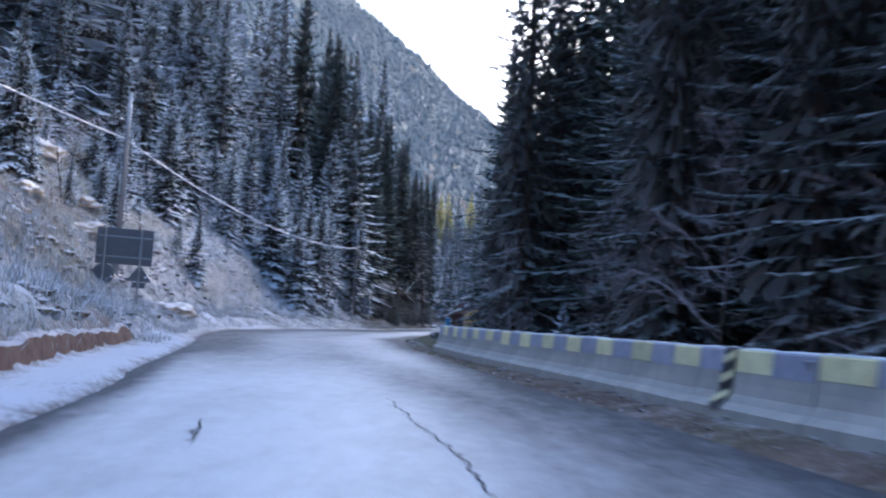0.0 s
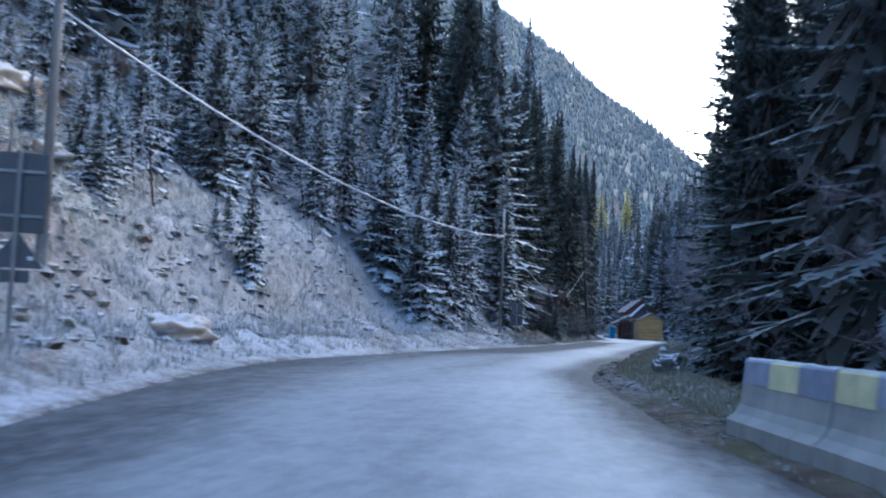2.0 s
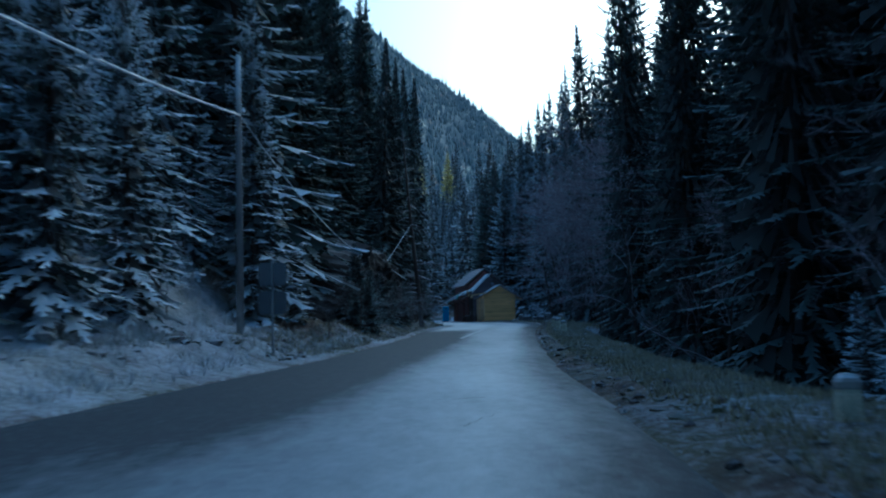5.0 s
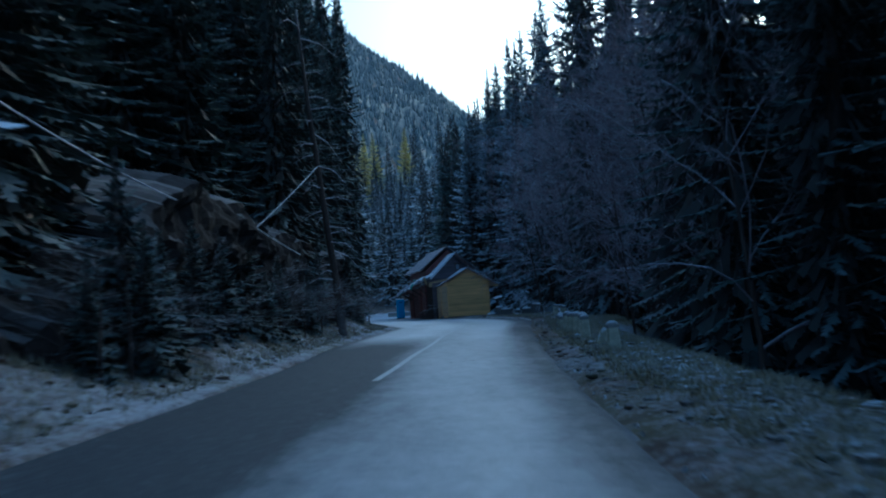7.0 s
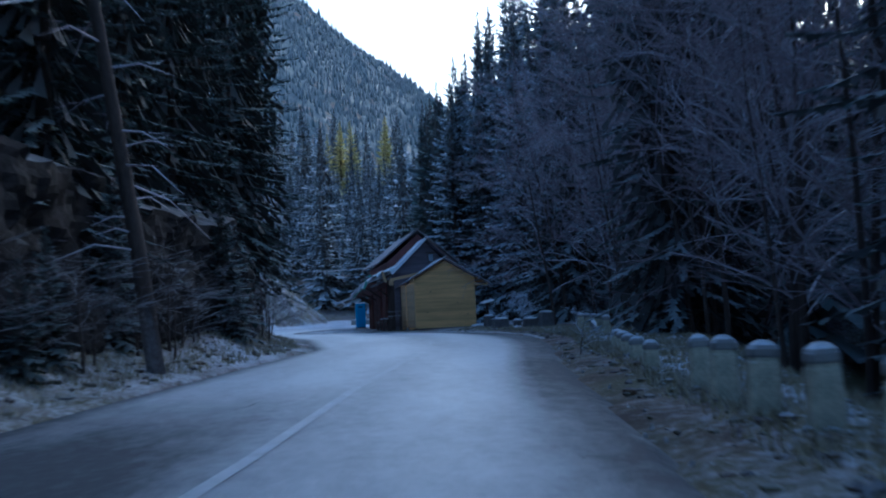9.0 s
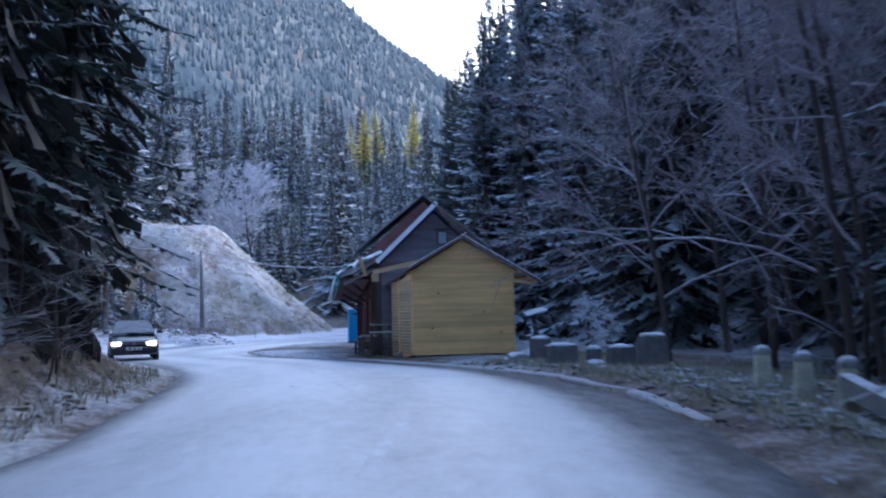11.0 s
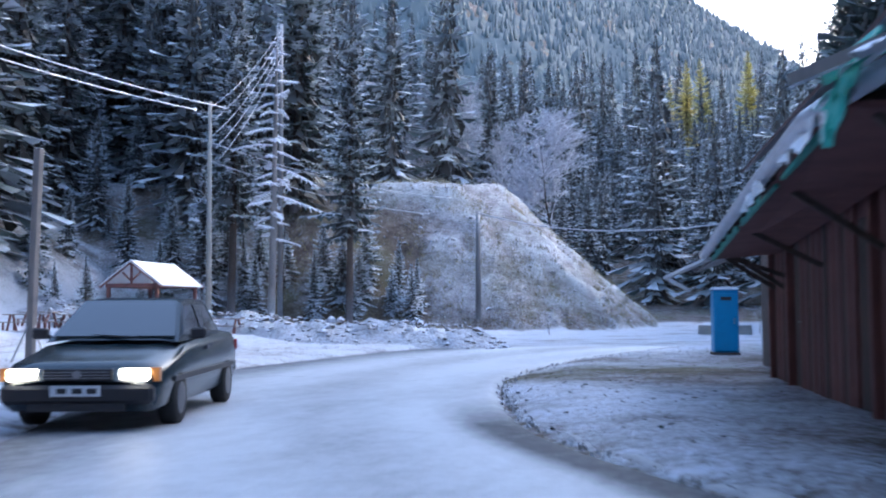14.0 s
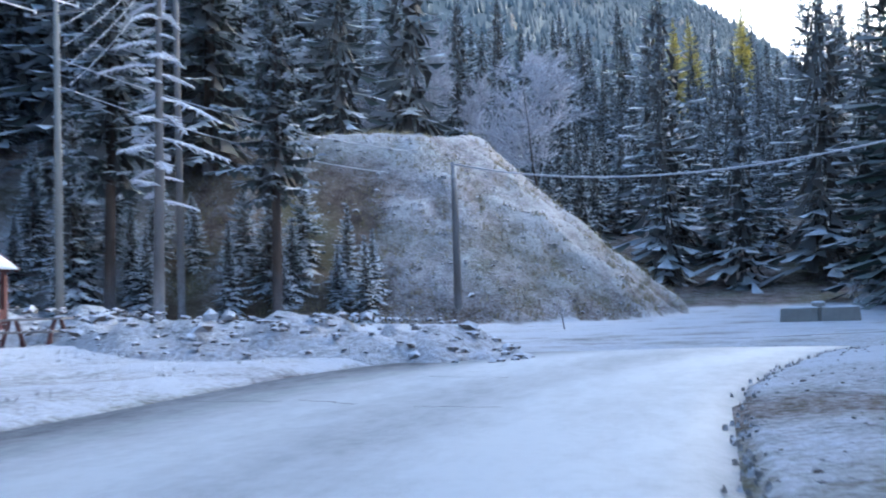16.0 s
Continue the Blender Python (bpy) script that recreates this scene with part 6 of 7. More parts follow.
for i in range(3):
    spruce_kind(f"near{i}", 24, 4.5 - 0.4 * i, 10 + i, 6, 8, 0.6, M_SPRUCE, 0.05, 0.8)
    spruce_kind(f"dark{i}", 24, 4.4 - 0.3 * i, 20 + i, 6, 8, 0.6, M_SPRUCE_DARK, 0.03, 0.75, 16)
    spruce_kind(f"mid{i}", 24, 4.8 - 0.4 * i, 30 + i, 5, 8, 0.68, M_SPRUCE_MID, 0.04, 0.9)
    spruce_kind(f"young{i}", 7, 2.1 - 0.2 * i, 40 + i, 5, 8, 0.31, M_SPRUCE, 0.01)
    spruce_kind(f"young{i}d", 7, 2.1 - 0.2 * i, 40 + i, 5, 8, 0.31, M_SPRUCE_DARK, 0.01)
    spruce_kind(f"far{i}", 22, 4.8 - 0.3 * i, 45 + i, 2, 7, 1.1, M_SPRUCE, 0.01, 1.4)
for i in range(2):
    spruce_kind(f"fine{i}", 12, 3.1 - 0.4 * i, 110 + i, 6, 8, 0.36, M_SPRUCE, 0.02, 0.55)
    spruce_kind(f"super{i}", 24, 4.0 - 0.4 * i, 130 + i, 14, 9, 0.52, M_SPRUCE_DARK, 0.01, 0.36, 30)
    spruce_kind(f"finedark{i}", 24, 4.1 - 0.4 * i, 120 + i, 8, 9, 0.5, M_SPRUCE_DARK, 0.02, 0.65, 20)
    spruce_kind(f"supermid{i}", 24, 4.0 - 0.4 * i, 130 + i, 14, 9, 0.52, M_SPRUCE_SOFT, 0.01, 0.36, 30)
    spruce_kind(f"finemid{i}", 24, 4.2 - 0.4 * i, 120 + i, 9, 8, 0.55, M_SPRUCE_SOFT, 0.02, 0.6, 18)
spruce_kind("lofty", 24, 3.8, 57, 6, 9, 0.58, M_SPRUCE_MID, 0.28)
spruce_kind("larch", 20, 3.4, 51, 5, 9, 0.5, M_LARCH)
TREES = []
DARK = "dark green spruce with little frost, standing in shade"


def spruce(key, x, y, height, label="tall spruce with hoar frost on its drooping boughs", group="spruces on the hillside", lean=2.0, z=None):
    h, trunk, crown = SPRUCE[key][:3]
    s = height / h
    ob = thing("spruce", label, "tree", group)
    wide = s * rnd(0.92, 1.2)
    ob.matrix_basis = pose(x, y, gz(x, y) - 0.1 if z is None else z, rnd(-lean, lean), rnd(-lean, lean), rnd(0, 360)) @ Matrix.Diagonal((wide, wide, s, 1))
    part("trunk", trunk, None, ob)
    part("crown", crown, None, ob)
    TREES.append((x, y, 1.6 * wide))
    return ob


def clear(x, y, gap):
    return all((x - a) ** 2 + (y - b) ** 2 > (gap + c * 0.5) ** 2 for a, b, c in TREES)


def scatter(count, area, rule, gap, make, tries=60):
    made = 0
    for _ in range(count * tries):
        if made >= count:
            break
        x, y = rnd(area[0], area[1]), rnd(area[2], area[3])
        if rule(x, y) and clear(x, y, gap):
            make(x, y)
            made += 1


def left_d(x, y):
    return float(np.interp(min(max(y, -60), 191), YS, XL)) - x


def right_d(x, y):
    return x - float(np.interp(min(max(y, -60), 191), YS, XR))



YOUNG = "young spruce white with hoar frost"
RIVER = "dark spruces on the river side"
spruce("near1", -10.3, 137.4, 29)
spruce("near0", -8.6, 95, 25)
spruce("near2", -12.5, 76, 12, YOUNG, z=None)
spruce("dark0", -9.0, 148.6, 22, DARK)
for x, y, h in ((-3.3, 146.6, 20), (-3.5, 143.6, 20), (-4.0, 140.0, 17), (-4.3, 136.4, 18), (-6.4, 147.4, 20), (-7.0, 141.5, 21), (-4.6, 131.5, 18), (-5.0, 127.0, 18)):
    spruce(f"super{random.randrange(2)}", x, y, h, DARK, z=2.3)
spruce("dark1", -8.4, 144.4, 21, DARK)
spruce("near1", -12.5, 148.5, 20)
for x, y, h in ((-10.3, 74.4, 7.0), (-12.4, 74.4, 8.0), (-14.6, 74.8, 10), (-18.5, 59.0, 6), (-13.9, 59.3, 4.6), (-9.5, 78.5, 10), (-8.9, 82.0, 9), (-11.3, 81, 12), (-7.6, 91.5, 12), (-10.5, 88.5, 14)):
    spruce(f"{'near' if h > 8 else 'young'}{random.randrange(3)}", x, y, h, YOUNG, "young spruces on the slope")
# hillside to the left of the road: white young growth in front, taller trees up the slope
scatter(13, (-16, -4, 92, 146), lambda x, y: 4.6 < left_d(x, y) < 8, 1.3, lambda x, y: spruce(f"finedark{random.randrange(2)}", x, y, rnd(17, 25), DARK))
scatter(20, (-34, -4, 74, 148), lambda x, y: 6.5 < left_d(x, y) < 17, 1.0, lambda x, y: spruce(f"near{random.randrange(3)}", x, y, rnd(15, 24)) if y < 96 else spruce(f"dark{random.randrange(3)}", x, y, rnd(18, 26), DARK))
scatter(18, (-48, -16, 62, 92), lambda x, y: 12 < left_d(x, y) < 26, 1.4, lambda x, y: spruce(f"near{random.randrange(3)}", x, y, rnd(11, 18)))
scatter(24, (-30, -9, 63, 92), lambda x, y: 3.4 + 5.5 * (y < 71) < left_d(x, y) < 15, 0.75, lambda x, y: spruce(f"fine{random.randrange(2)}", x, y, rnd(5, 9.5), YOUNG, "young spruces on the slope"))
scatter(24, (-32, -6, 46, 98), lambda x, y: 3.0 + 5.5 * (y < 71) < left_d(x, y) < 17, 0.3, lambda x, y: spruce(f"young{random.randrange(3)}", x, y, rnd(2.4, 5.5), YOUNG, "young spruces on the slope"))
scatter(9, (-34, -9, 8, 48), lambda x, y: 9 < left_d(x, y) < 22, 1.0, lambda x, y: spruce(f"young{random.randrange(3)}", x, y, rnd(3, 8), YOUNG, "young spruces on the slope"))
scatter(12, (-26, -9, 36, 66), lambda x, y: 6 < left_d(x, y) < 13, 0.6, lambda x, y: spruce(f"young{random.randrange(3)}", x, y, rnd(1.6, 4.0), YOUNG, "young spruces on the slope"))
scatter(14, (-10, -2, 94, 138), lambda x, y: 1.25 < left_d(x, y) < 1.9, 0.0, lambda x, y: spruce(f"young{random.randrange(3)}d", x, y, rnd(1.6, 4.2), "young dark spruce on the edge of the cut bank", "young spruces on the slope"))
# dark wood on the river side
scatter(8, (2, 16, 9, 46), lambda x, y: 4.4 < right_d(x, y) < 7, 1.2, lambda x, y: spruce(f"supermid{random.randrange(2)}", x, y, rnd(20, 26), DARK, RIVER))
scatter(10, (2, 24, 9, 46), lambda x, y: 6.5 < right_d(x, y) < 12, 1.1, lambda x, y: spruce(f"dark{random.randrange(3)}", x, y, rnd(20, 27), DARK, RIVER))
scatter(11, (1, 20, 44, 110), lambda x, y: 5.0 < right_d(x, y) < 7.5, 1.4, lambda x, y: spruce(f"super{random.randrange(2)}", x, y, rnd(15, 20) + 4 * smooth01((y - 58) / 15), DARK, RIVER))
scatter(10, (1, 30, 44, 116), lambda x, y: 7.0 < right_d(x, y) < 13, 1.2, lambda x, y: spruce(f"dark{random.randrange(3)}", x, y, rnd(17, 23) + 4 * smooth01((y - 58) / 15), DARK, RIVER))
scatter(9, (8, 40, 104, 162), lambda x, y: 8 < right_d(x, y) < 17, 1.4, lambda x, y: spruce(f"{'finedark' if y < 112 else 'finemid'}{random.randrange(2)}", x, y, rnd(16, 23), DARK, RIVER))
scatter(8, (11, 34, 156, 212), lambda x, y: x > 11 + 0.1 * (y - 156), 1.5, lambda x, y: spruce(f"mid{random.randrange(3)}", x, y, rnd(15, 23), DARK, RIVER))
scatter(10, (1, 12, 30, 75), lambda x, y: 3.2 < right_d(x, y) < 5, 0.4, lambda x, y: spruce(f"young{random.randrange(3)}", x, y, rnd(1.6, 3.4), YOUNG, "young spruces on the slope"))
# round the clearing
scatter(36, (-52, -27.5, 197, 217), lambda x, y: left_d(x, y) > 15, -0.4, lambda x, y: spruce(f"young{random.randrange(3)}", x, y, rnd(2.0, 4.6), YOUNG, "young spruces on the slope"))
scatter(18, (-60, -27, 160, 215), lambda x, y: left_d(x, y) > 22 and (y < 196 or x < -30), 1.6, lambda x, y: spruce(f"mid{random.randrange(3)}", x, y, rnd(17, 26)))
scatter(22, (-58, -28.5, 206, 226), lambda x, y: y > 213 or x < -38, 1.3, lambda x, y: spruce(f"mid{random.randrange(3)}", x, y, rnd(22, 30)))
scatter(14, (-56, -30, 170, 196), lambda x, y: left_d(x, y) > 19 and x < -34, 0.2, lambda x, y: spruce(f"young{random.randrange(3)}", x, y, rnd(3, 6), YOUNG, "young spruces on the slope"))
scatter(9, (-46, -22, 207, 218), lambda x, y: inside_mound(x, y) > 1, 0.8, lambda x, y: spruce(f"fine{random.randrange(2)}", x, y, rnd(5, 9.5)))
scatter(12, (-6, 26, 212, 240), lambda x, y: inside_mound(x, y) < -5 and x > 8, 1.5, lambda x, y: spruce(f"mid{random.randrange(3)}", x, y, rnd(16, 25)))
spruce("dark0", 10.8, 193.7, 19, DARK, RIVER)
for x, y, h in ((9, 187, 21), (11.6, 183, 23), (9.9, 179, 20), (13, 188, 24), (12.2, 175, 22), (13.8, 180, 24)):
    spruce(f"mid{random.randrange(3)}", x, y, h, group=RIVER)
for x, y, top in ((7.8, 181, 18.5), (8.8, 183.4, 21), (9.9, 181, 23), (10.9, 183, 24.5), (12.2, 178.2, 26.5), (13, 184.4, 28), (14.4, 181.8, 30), (15.9, 177.5, 31), (11.4, 187, 26), (13.9, 188, 30), (9.6, 186.5, 22.5)):
    spruce(f"mid{random.randrange(3)}", x, y, min(31, top - gz(x, y)), group=RIVER)
spruce("lofty", -21.7, 208.6, 21)
spruce("lofty", -28.5, 206.5, 23)
scatter(12, (-30, -15, 204, 213), lambda x, y: 0.2 < inside_mound(x, y) < 6, 0.5, lambda x, y: spruce(f"young{random.randrange(3)}", x, y, rnd(2, 5), YOUNG, "young spruces on the slope"))
# tall edge of the wood beyond the bend
for x, y, top in ((7.4, 213.5, 22.5), (8.6, 217, 24), (10, 214, 24.5), (12, 216, 27), (14, 214, 28.5), (16.4, 217, 30.5), (9.4, 223, 26.5), (13, 224, 29.5), (17, 223, 33), (21, 224, 34), (25, 222, 35)):
    spruce(f"dark{random.randrange(3)}", x, y, min(31, top - gz(x, y)))
for x, y, top in ((12.6, 138, 25), (14.6, 145, 20), (16.2, 151, 19), (17.2, 157, 20), (17.5, 163, 22), (16.5, 170, 23), (17, 178, 26), (10.9, 136, 24), (10.4, 118.0, 24)):
    spruce(f"{'supermid' if x < 14 else 'finemid'}{random.randrange(2)}", x, y, top - gz(x, y), DARK, RIVER)
for x, y, top in ((4.3, 57.5, 17), (5.1, 61.5, 20), (4.9, 65.5, 20.5)):
    spruce(f"finedark{random.randrange(2)}", x, y, top - gz(x, y), DARK, RIVER)
SUN_TINTED = "larch with sunlight painted into its yellow needles"
spruce("larch", 4.1, 322, 20, SUN_TINTED, "larches", z=24.0)
spruce("larch", -2.9, 322, 18, SUN_TINTED, "larches", z=25.0)
spruce("larch", -5.9, 324, 18, SUN_TINTED, "larches", z=25.4)
spruce("larch", -8.6, 326, 15, SUN_TINTED, "larches", z=26.0)


def wood(name, label, count, area, rule, low, high, gap, seed, mat, slope=0.0, kind="far"):
    """A stand of spruces too far off or too many to count, as one mesh."""
    r = random.Random(seed)
    src = []
    for i in range(3):
        g = SPRUCE[f"{kind}{i}"][4]
        src.append((np.array(g.v), np.array(g.f), np.array(g.w)))
    vs, fs, ws, base, made = [], [], [], 0, 0
    cells = {}
    for _ in range(count * 30):
        if made >= count:
            break
        x, y = r.uniform(area[0], area[1]), r.uniform(area[2], area[3])
        if not rule(x, y):
            continue
        key = (int(x // gap), int(y // gap))
        if any((key[0] + i, key[1] + j) in cells and math.hypot(cells[key[0] + i, key[1] + j][0] - x, cells[key[0] + i, key[1] + j][1] - y) < gap for i in (-1, 0, 1) for j in (-1, 0, 1)) or not clear(x, y, 1.0):
            continue
        cells[key] = (x, y)
        v, f, w = src[made % 3]
        s, a = (r.uniform(low, high) + slope * max(0, x - 4)) / (22 if kind == "far" else 24), r.uniform(0, 6.28)
        sx = s * r.uniform(0.9, 1.2)
        c, d = math.cos(a) * sx, math.sin(a) * sx
        p = np.stack([v[:, 0] * c - v[:, 1] * d + x, v[:, 0] * d + v[:, 1] * c + y, v[:, 2] * s + gz(x, y) - 0.3], 1)
        vs.append(p), fs.append(f + base), ws.append(w)
        base += len(v)
        made += 1
    g = Geo()
    g.v, g.f, g.w = np.concatenate(vs).tolist(), np.concatenate(fs).tolist(), np.concatenate(ws).tolist()
    tagged(part(name, g, mat, value="tip"), label, "forest", kind="stuff")


wood("hillside_wood", "dense frosted spruce wood high on the hillside", 160, (-85, -20, 0, 160), lambda x, y: left_d(x, y) > 14 + 15 * (y < 62), 17, 26, 3.2, 1, M_SPRUCE)
wood("clearing_wood", "frosted spruce wood on the slope above the clearing", 230, (-92, -31, 158, 240), lambda x, y: (left_d(x, y) > 26 + 4 * (y > 196) and inside_mound(x, y) < -2) or (inside_mound(x, y) > 1 and x < -31 and y > 213), 17, 25, 2.9, 8, M_SPRUCE_MID)
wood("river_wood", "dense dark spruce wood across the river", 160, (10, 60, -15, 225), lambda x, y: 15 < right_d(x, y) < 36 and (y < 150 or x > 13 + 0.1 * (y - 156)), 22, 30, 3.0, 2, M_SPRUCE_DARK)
wood("valley_wood", "dense frosted spruce wood behind the gravel spur", 270, (-95, 76, 200, 372), lambda x, y: inside_mound(x, y) < -1.5 and not (-19 < x < -7 and y < 252) and not (-20 < x < 10 and 258 < y < 309) and (y > 236 or x < -32 or x > 24) or inside_mound(x, y) > 9 and y > 228 and not (-21 < x < -6 and y < 247), 18, 27, 3.0, 3, M_SPRUCE_MID)

wood("valley_young_wood", "lower frosted spruces in front of the larches", 90, (-20, 10, 256, 308), lambda x, y: True, 9, 13, 2.6, 4, M_SPRUCE_MID)


wood("larch_foot_wood", "frosted spruces standing before the larches", 46, (-18, 14, 298, 318), lambda x, y: True, 12.5, 16, 2.4, 9, M_SPRUCE_MID)
wood("bend_wood", "tall spruces crowding beyond the bend of the road", 100, (7.5, 36, 208, 240), lambda x, y: inside_mound(x, y) < -4, 20, 24, 1.8, 5, M_SPRUCE_DARK, 0.45)
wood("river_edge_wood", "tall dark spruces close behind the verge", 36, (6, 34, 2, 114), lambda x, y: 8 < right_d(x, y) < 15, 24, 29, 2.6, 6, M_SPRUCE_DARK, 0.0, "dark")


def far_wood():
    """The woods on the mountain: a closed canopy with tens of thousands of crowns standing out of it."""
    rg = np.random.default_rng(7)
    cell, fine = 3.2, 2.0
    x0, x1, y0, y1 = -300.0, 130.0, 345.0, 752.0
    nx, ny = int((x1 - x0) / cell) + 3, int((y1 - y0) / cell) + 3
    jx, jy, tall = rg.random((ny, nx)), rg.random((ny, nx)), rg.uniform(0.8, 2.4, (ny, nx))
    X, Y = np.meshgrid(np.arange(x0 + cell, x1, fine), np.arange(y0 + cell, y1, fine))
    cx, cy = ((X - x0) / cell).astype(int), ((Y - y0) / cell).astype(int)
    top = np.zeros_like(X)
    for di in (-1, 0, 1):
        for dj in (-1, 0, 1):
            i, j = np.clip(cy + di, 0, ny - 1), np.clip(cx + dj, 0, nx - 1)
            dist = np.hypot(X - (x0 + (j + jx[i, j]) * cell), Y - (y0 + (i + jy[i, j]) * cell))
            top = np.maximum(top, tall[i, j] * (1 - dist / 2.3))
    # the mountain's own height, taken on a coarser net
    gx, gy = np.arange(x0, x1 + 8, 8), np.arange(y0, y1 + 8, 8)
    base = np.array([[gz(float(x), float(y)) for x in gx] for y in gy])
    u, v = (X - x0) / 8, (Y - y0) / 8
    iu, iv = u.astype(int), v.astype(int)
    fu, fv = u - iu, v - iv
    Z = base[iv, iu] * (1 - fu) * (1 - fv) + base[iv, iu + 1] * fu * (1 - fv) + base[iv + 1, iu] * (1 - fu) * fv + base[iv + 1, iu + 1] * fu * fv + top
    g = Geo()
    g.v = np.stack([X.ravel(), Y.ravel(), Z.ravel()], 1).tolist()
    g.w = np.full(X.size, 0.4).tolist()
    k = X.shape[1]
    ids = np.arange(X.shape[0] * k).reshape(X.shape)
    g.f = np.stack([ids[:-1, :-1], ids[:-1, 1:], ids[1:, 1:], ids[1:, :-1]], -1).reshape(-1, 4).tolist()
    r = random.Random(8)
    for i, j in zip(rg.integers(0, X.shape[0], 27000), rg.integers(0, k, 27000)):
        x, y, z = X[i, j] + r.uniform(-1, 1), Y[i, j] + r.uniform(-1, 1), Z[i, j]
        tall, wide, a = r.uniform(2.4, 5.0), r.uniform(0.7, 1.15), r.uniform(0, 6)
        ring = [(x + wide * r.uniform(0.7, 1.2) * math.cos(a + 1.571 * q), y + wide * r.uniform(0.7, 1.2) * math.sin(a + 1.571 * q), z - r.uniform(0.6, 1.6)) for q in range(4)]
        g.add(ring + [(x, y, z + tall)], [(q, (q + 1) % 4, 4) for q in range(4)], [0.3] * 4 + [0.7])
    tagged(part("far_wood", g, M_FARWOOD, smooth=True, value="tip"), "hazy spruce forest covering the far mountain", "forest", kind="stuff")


far_wood()


def bare_tree(height, seed, spread=1.0, levels=4, twigs=6, thin=0.005, up=(0.35, 1.2), reach=(0.32, 0.5), limbs=9):
    """A leafless broad tree: trunk, and limbs that fork into fine twigs."""
    r = random.Random(seed)
    trunk, crown = Geo(), Geo()
    def grow(p, d, length, rad, level):
        q = p
        pts, radii = [p], [rad]
        n = 4 if level < 2 else (3 if level < 3 else (2 if level < 4 else 1))
        for i in range(n):
            d = (d + Vector((r.uniform(-1, 1), r.uniform(-1, 1), r.uniform(-0.6, 0.6))) * (0.12 if level == 0 else 0.34)).normalized()
            q = q + d * (length / n)
            pts.append(q)
            radii.append(rad * (1 - (0.88 if level == 0 else 0.55) * (i + 1) / n))
        (trunk if level == 0 else crown).tube(pts, radii, 7 if level == 0 else (4 if level < 3 else 3), cap=False, w=level / levels)
        if level >= levels:
            return
        kids = {0: limbs, 1: 5, 2: twigs, 3: 2 if twigs < 6 else 3}.get(level, 2)
        for k in range(kids):
            s = r.uniform(0.3, 1.0) if level else 0.22 + 0.78 * (k + r.random()) / kids
            i = min(n - 1, int(s * n))
            b = pts[i].lerp(pts[i + 1], s * n - i)
            a = r.uniform(0, 6.28)
            if level == 0:
                e = Vector((math.cos(a) * spread, math.sin(a) * spread, r.uniform(*up)))
                ln = height * r.uniform(*reach) * (1.15 - s * 0.6)
            else:
                e = d + Vector((r.uniform(-1, 1), r.uniform(-1, 1), r.uniform(-0.55, 0.6))) * 0.85
                ln = length * r.uniform(0.35, 0.62)
            grow(b, e.normalized(), ln, max(thin, radii[i] * r.uniform(0.28, 0.42)), level + 1)
    grow(Vector((0, 0, -0.3)), Vector((r.uniform(-0.05, 0.05), r.uniform(-0.05, 0.05), 1)).normalized(), height * 0.85, 0.0095 * height, 0)
    return trunk, crown


BARE = {}
for i in range(4):
    tr, cr = bare_tree(11, 60 + i, 1.0, 4, 5, 0.007, (0.35, 1.2), (0.28, 0.42), 12)
    BARE[f"tree{i}"] = (11, tr.mesh("trunk", M_BARK, True), cr.mesh("crown", M_TWIG, False))
for i in range(2):
    tr, cr = bare_tree(11, 70 + i, 1.0, 4, 7, 0.024, (0.3, 1.5), (0.30, 0.42), 16)
    BARE[f"white{i}"] = (11, tr.mesh("trunk", M_BARK, True), cr.mesh("crown", M_TWIG_WHITE, False))
    tr, cr = bare_tree(4, 75 + i, 1.0, 3, 3)
    BARE[f"shrub{i}"] = (4, tr.mesh("trunk", M_BARK, True), cr.mesh("crown", M_TWIG_WHITE, False))


def bare(key, x, y, height, label, group, yaw=None, wide=1.0, lean=3.0):
    h, trunk, crown = BARE[key]
    s = height / h
    ob = thing("bare_tree", label, "tree", group)
    ob.matrix_basis = pose(x, y, gz(x, y) - 0.05, rnd(-lean, lean), rnd(-lean, lean), rnd(0, 360) if yaw is None else yaw) @ Matrix.Diagonal((s * wide, s * wide, s, 1))
    part("trunk", trunk, None, ob)
    part("crown", crown, None, ob)
    TREES.append((x, y, 1.0))
    return ob


for i in range(2):
    tr, cr = bare_tree(15, 82 + i, 0.9, 4, 5, 0.015, (0.3, 1.3), (0.26, 0.4), 13)
    BARE[f"fine{i}"] = (15, tr.mesh("trunk", M_BARK, True), cr.mesh("crown", M_TWIG, False))
LEAFLESS = "leafless tree with thin frosted branches"
bare("tree0", 9.35, 148.7, 9.5, LEAFLESS, "leafless trees", 40, 0.85, 1)
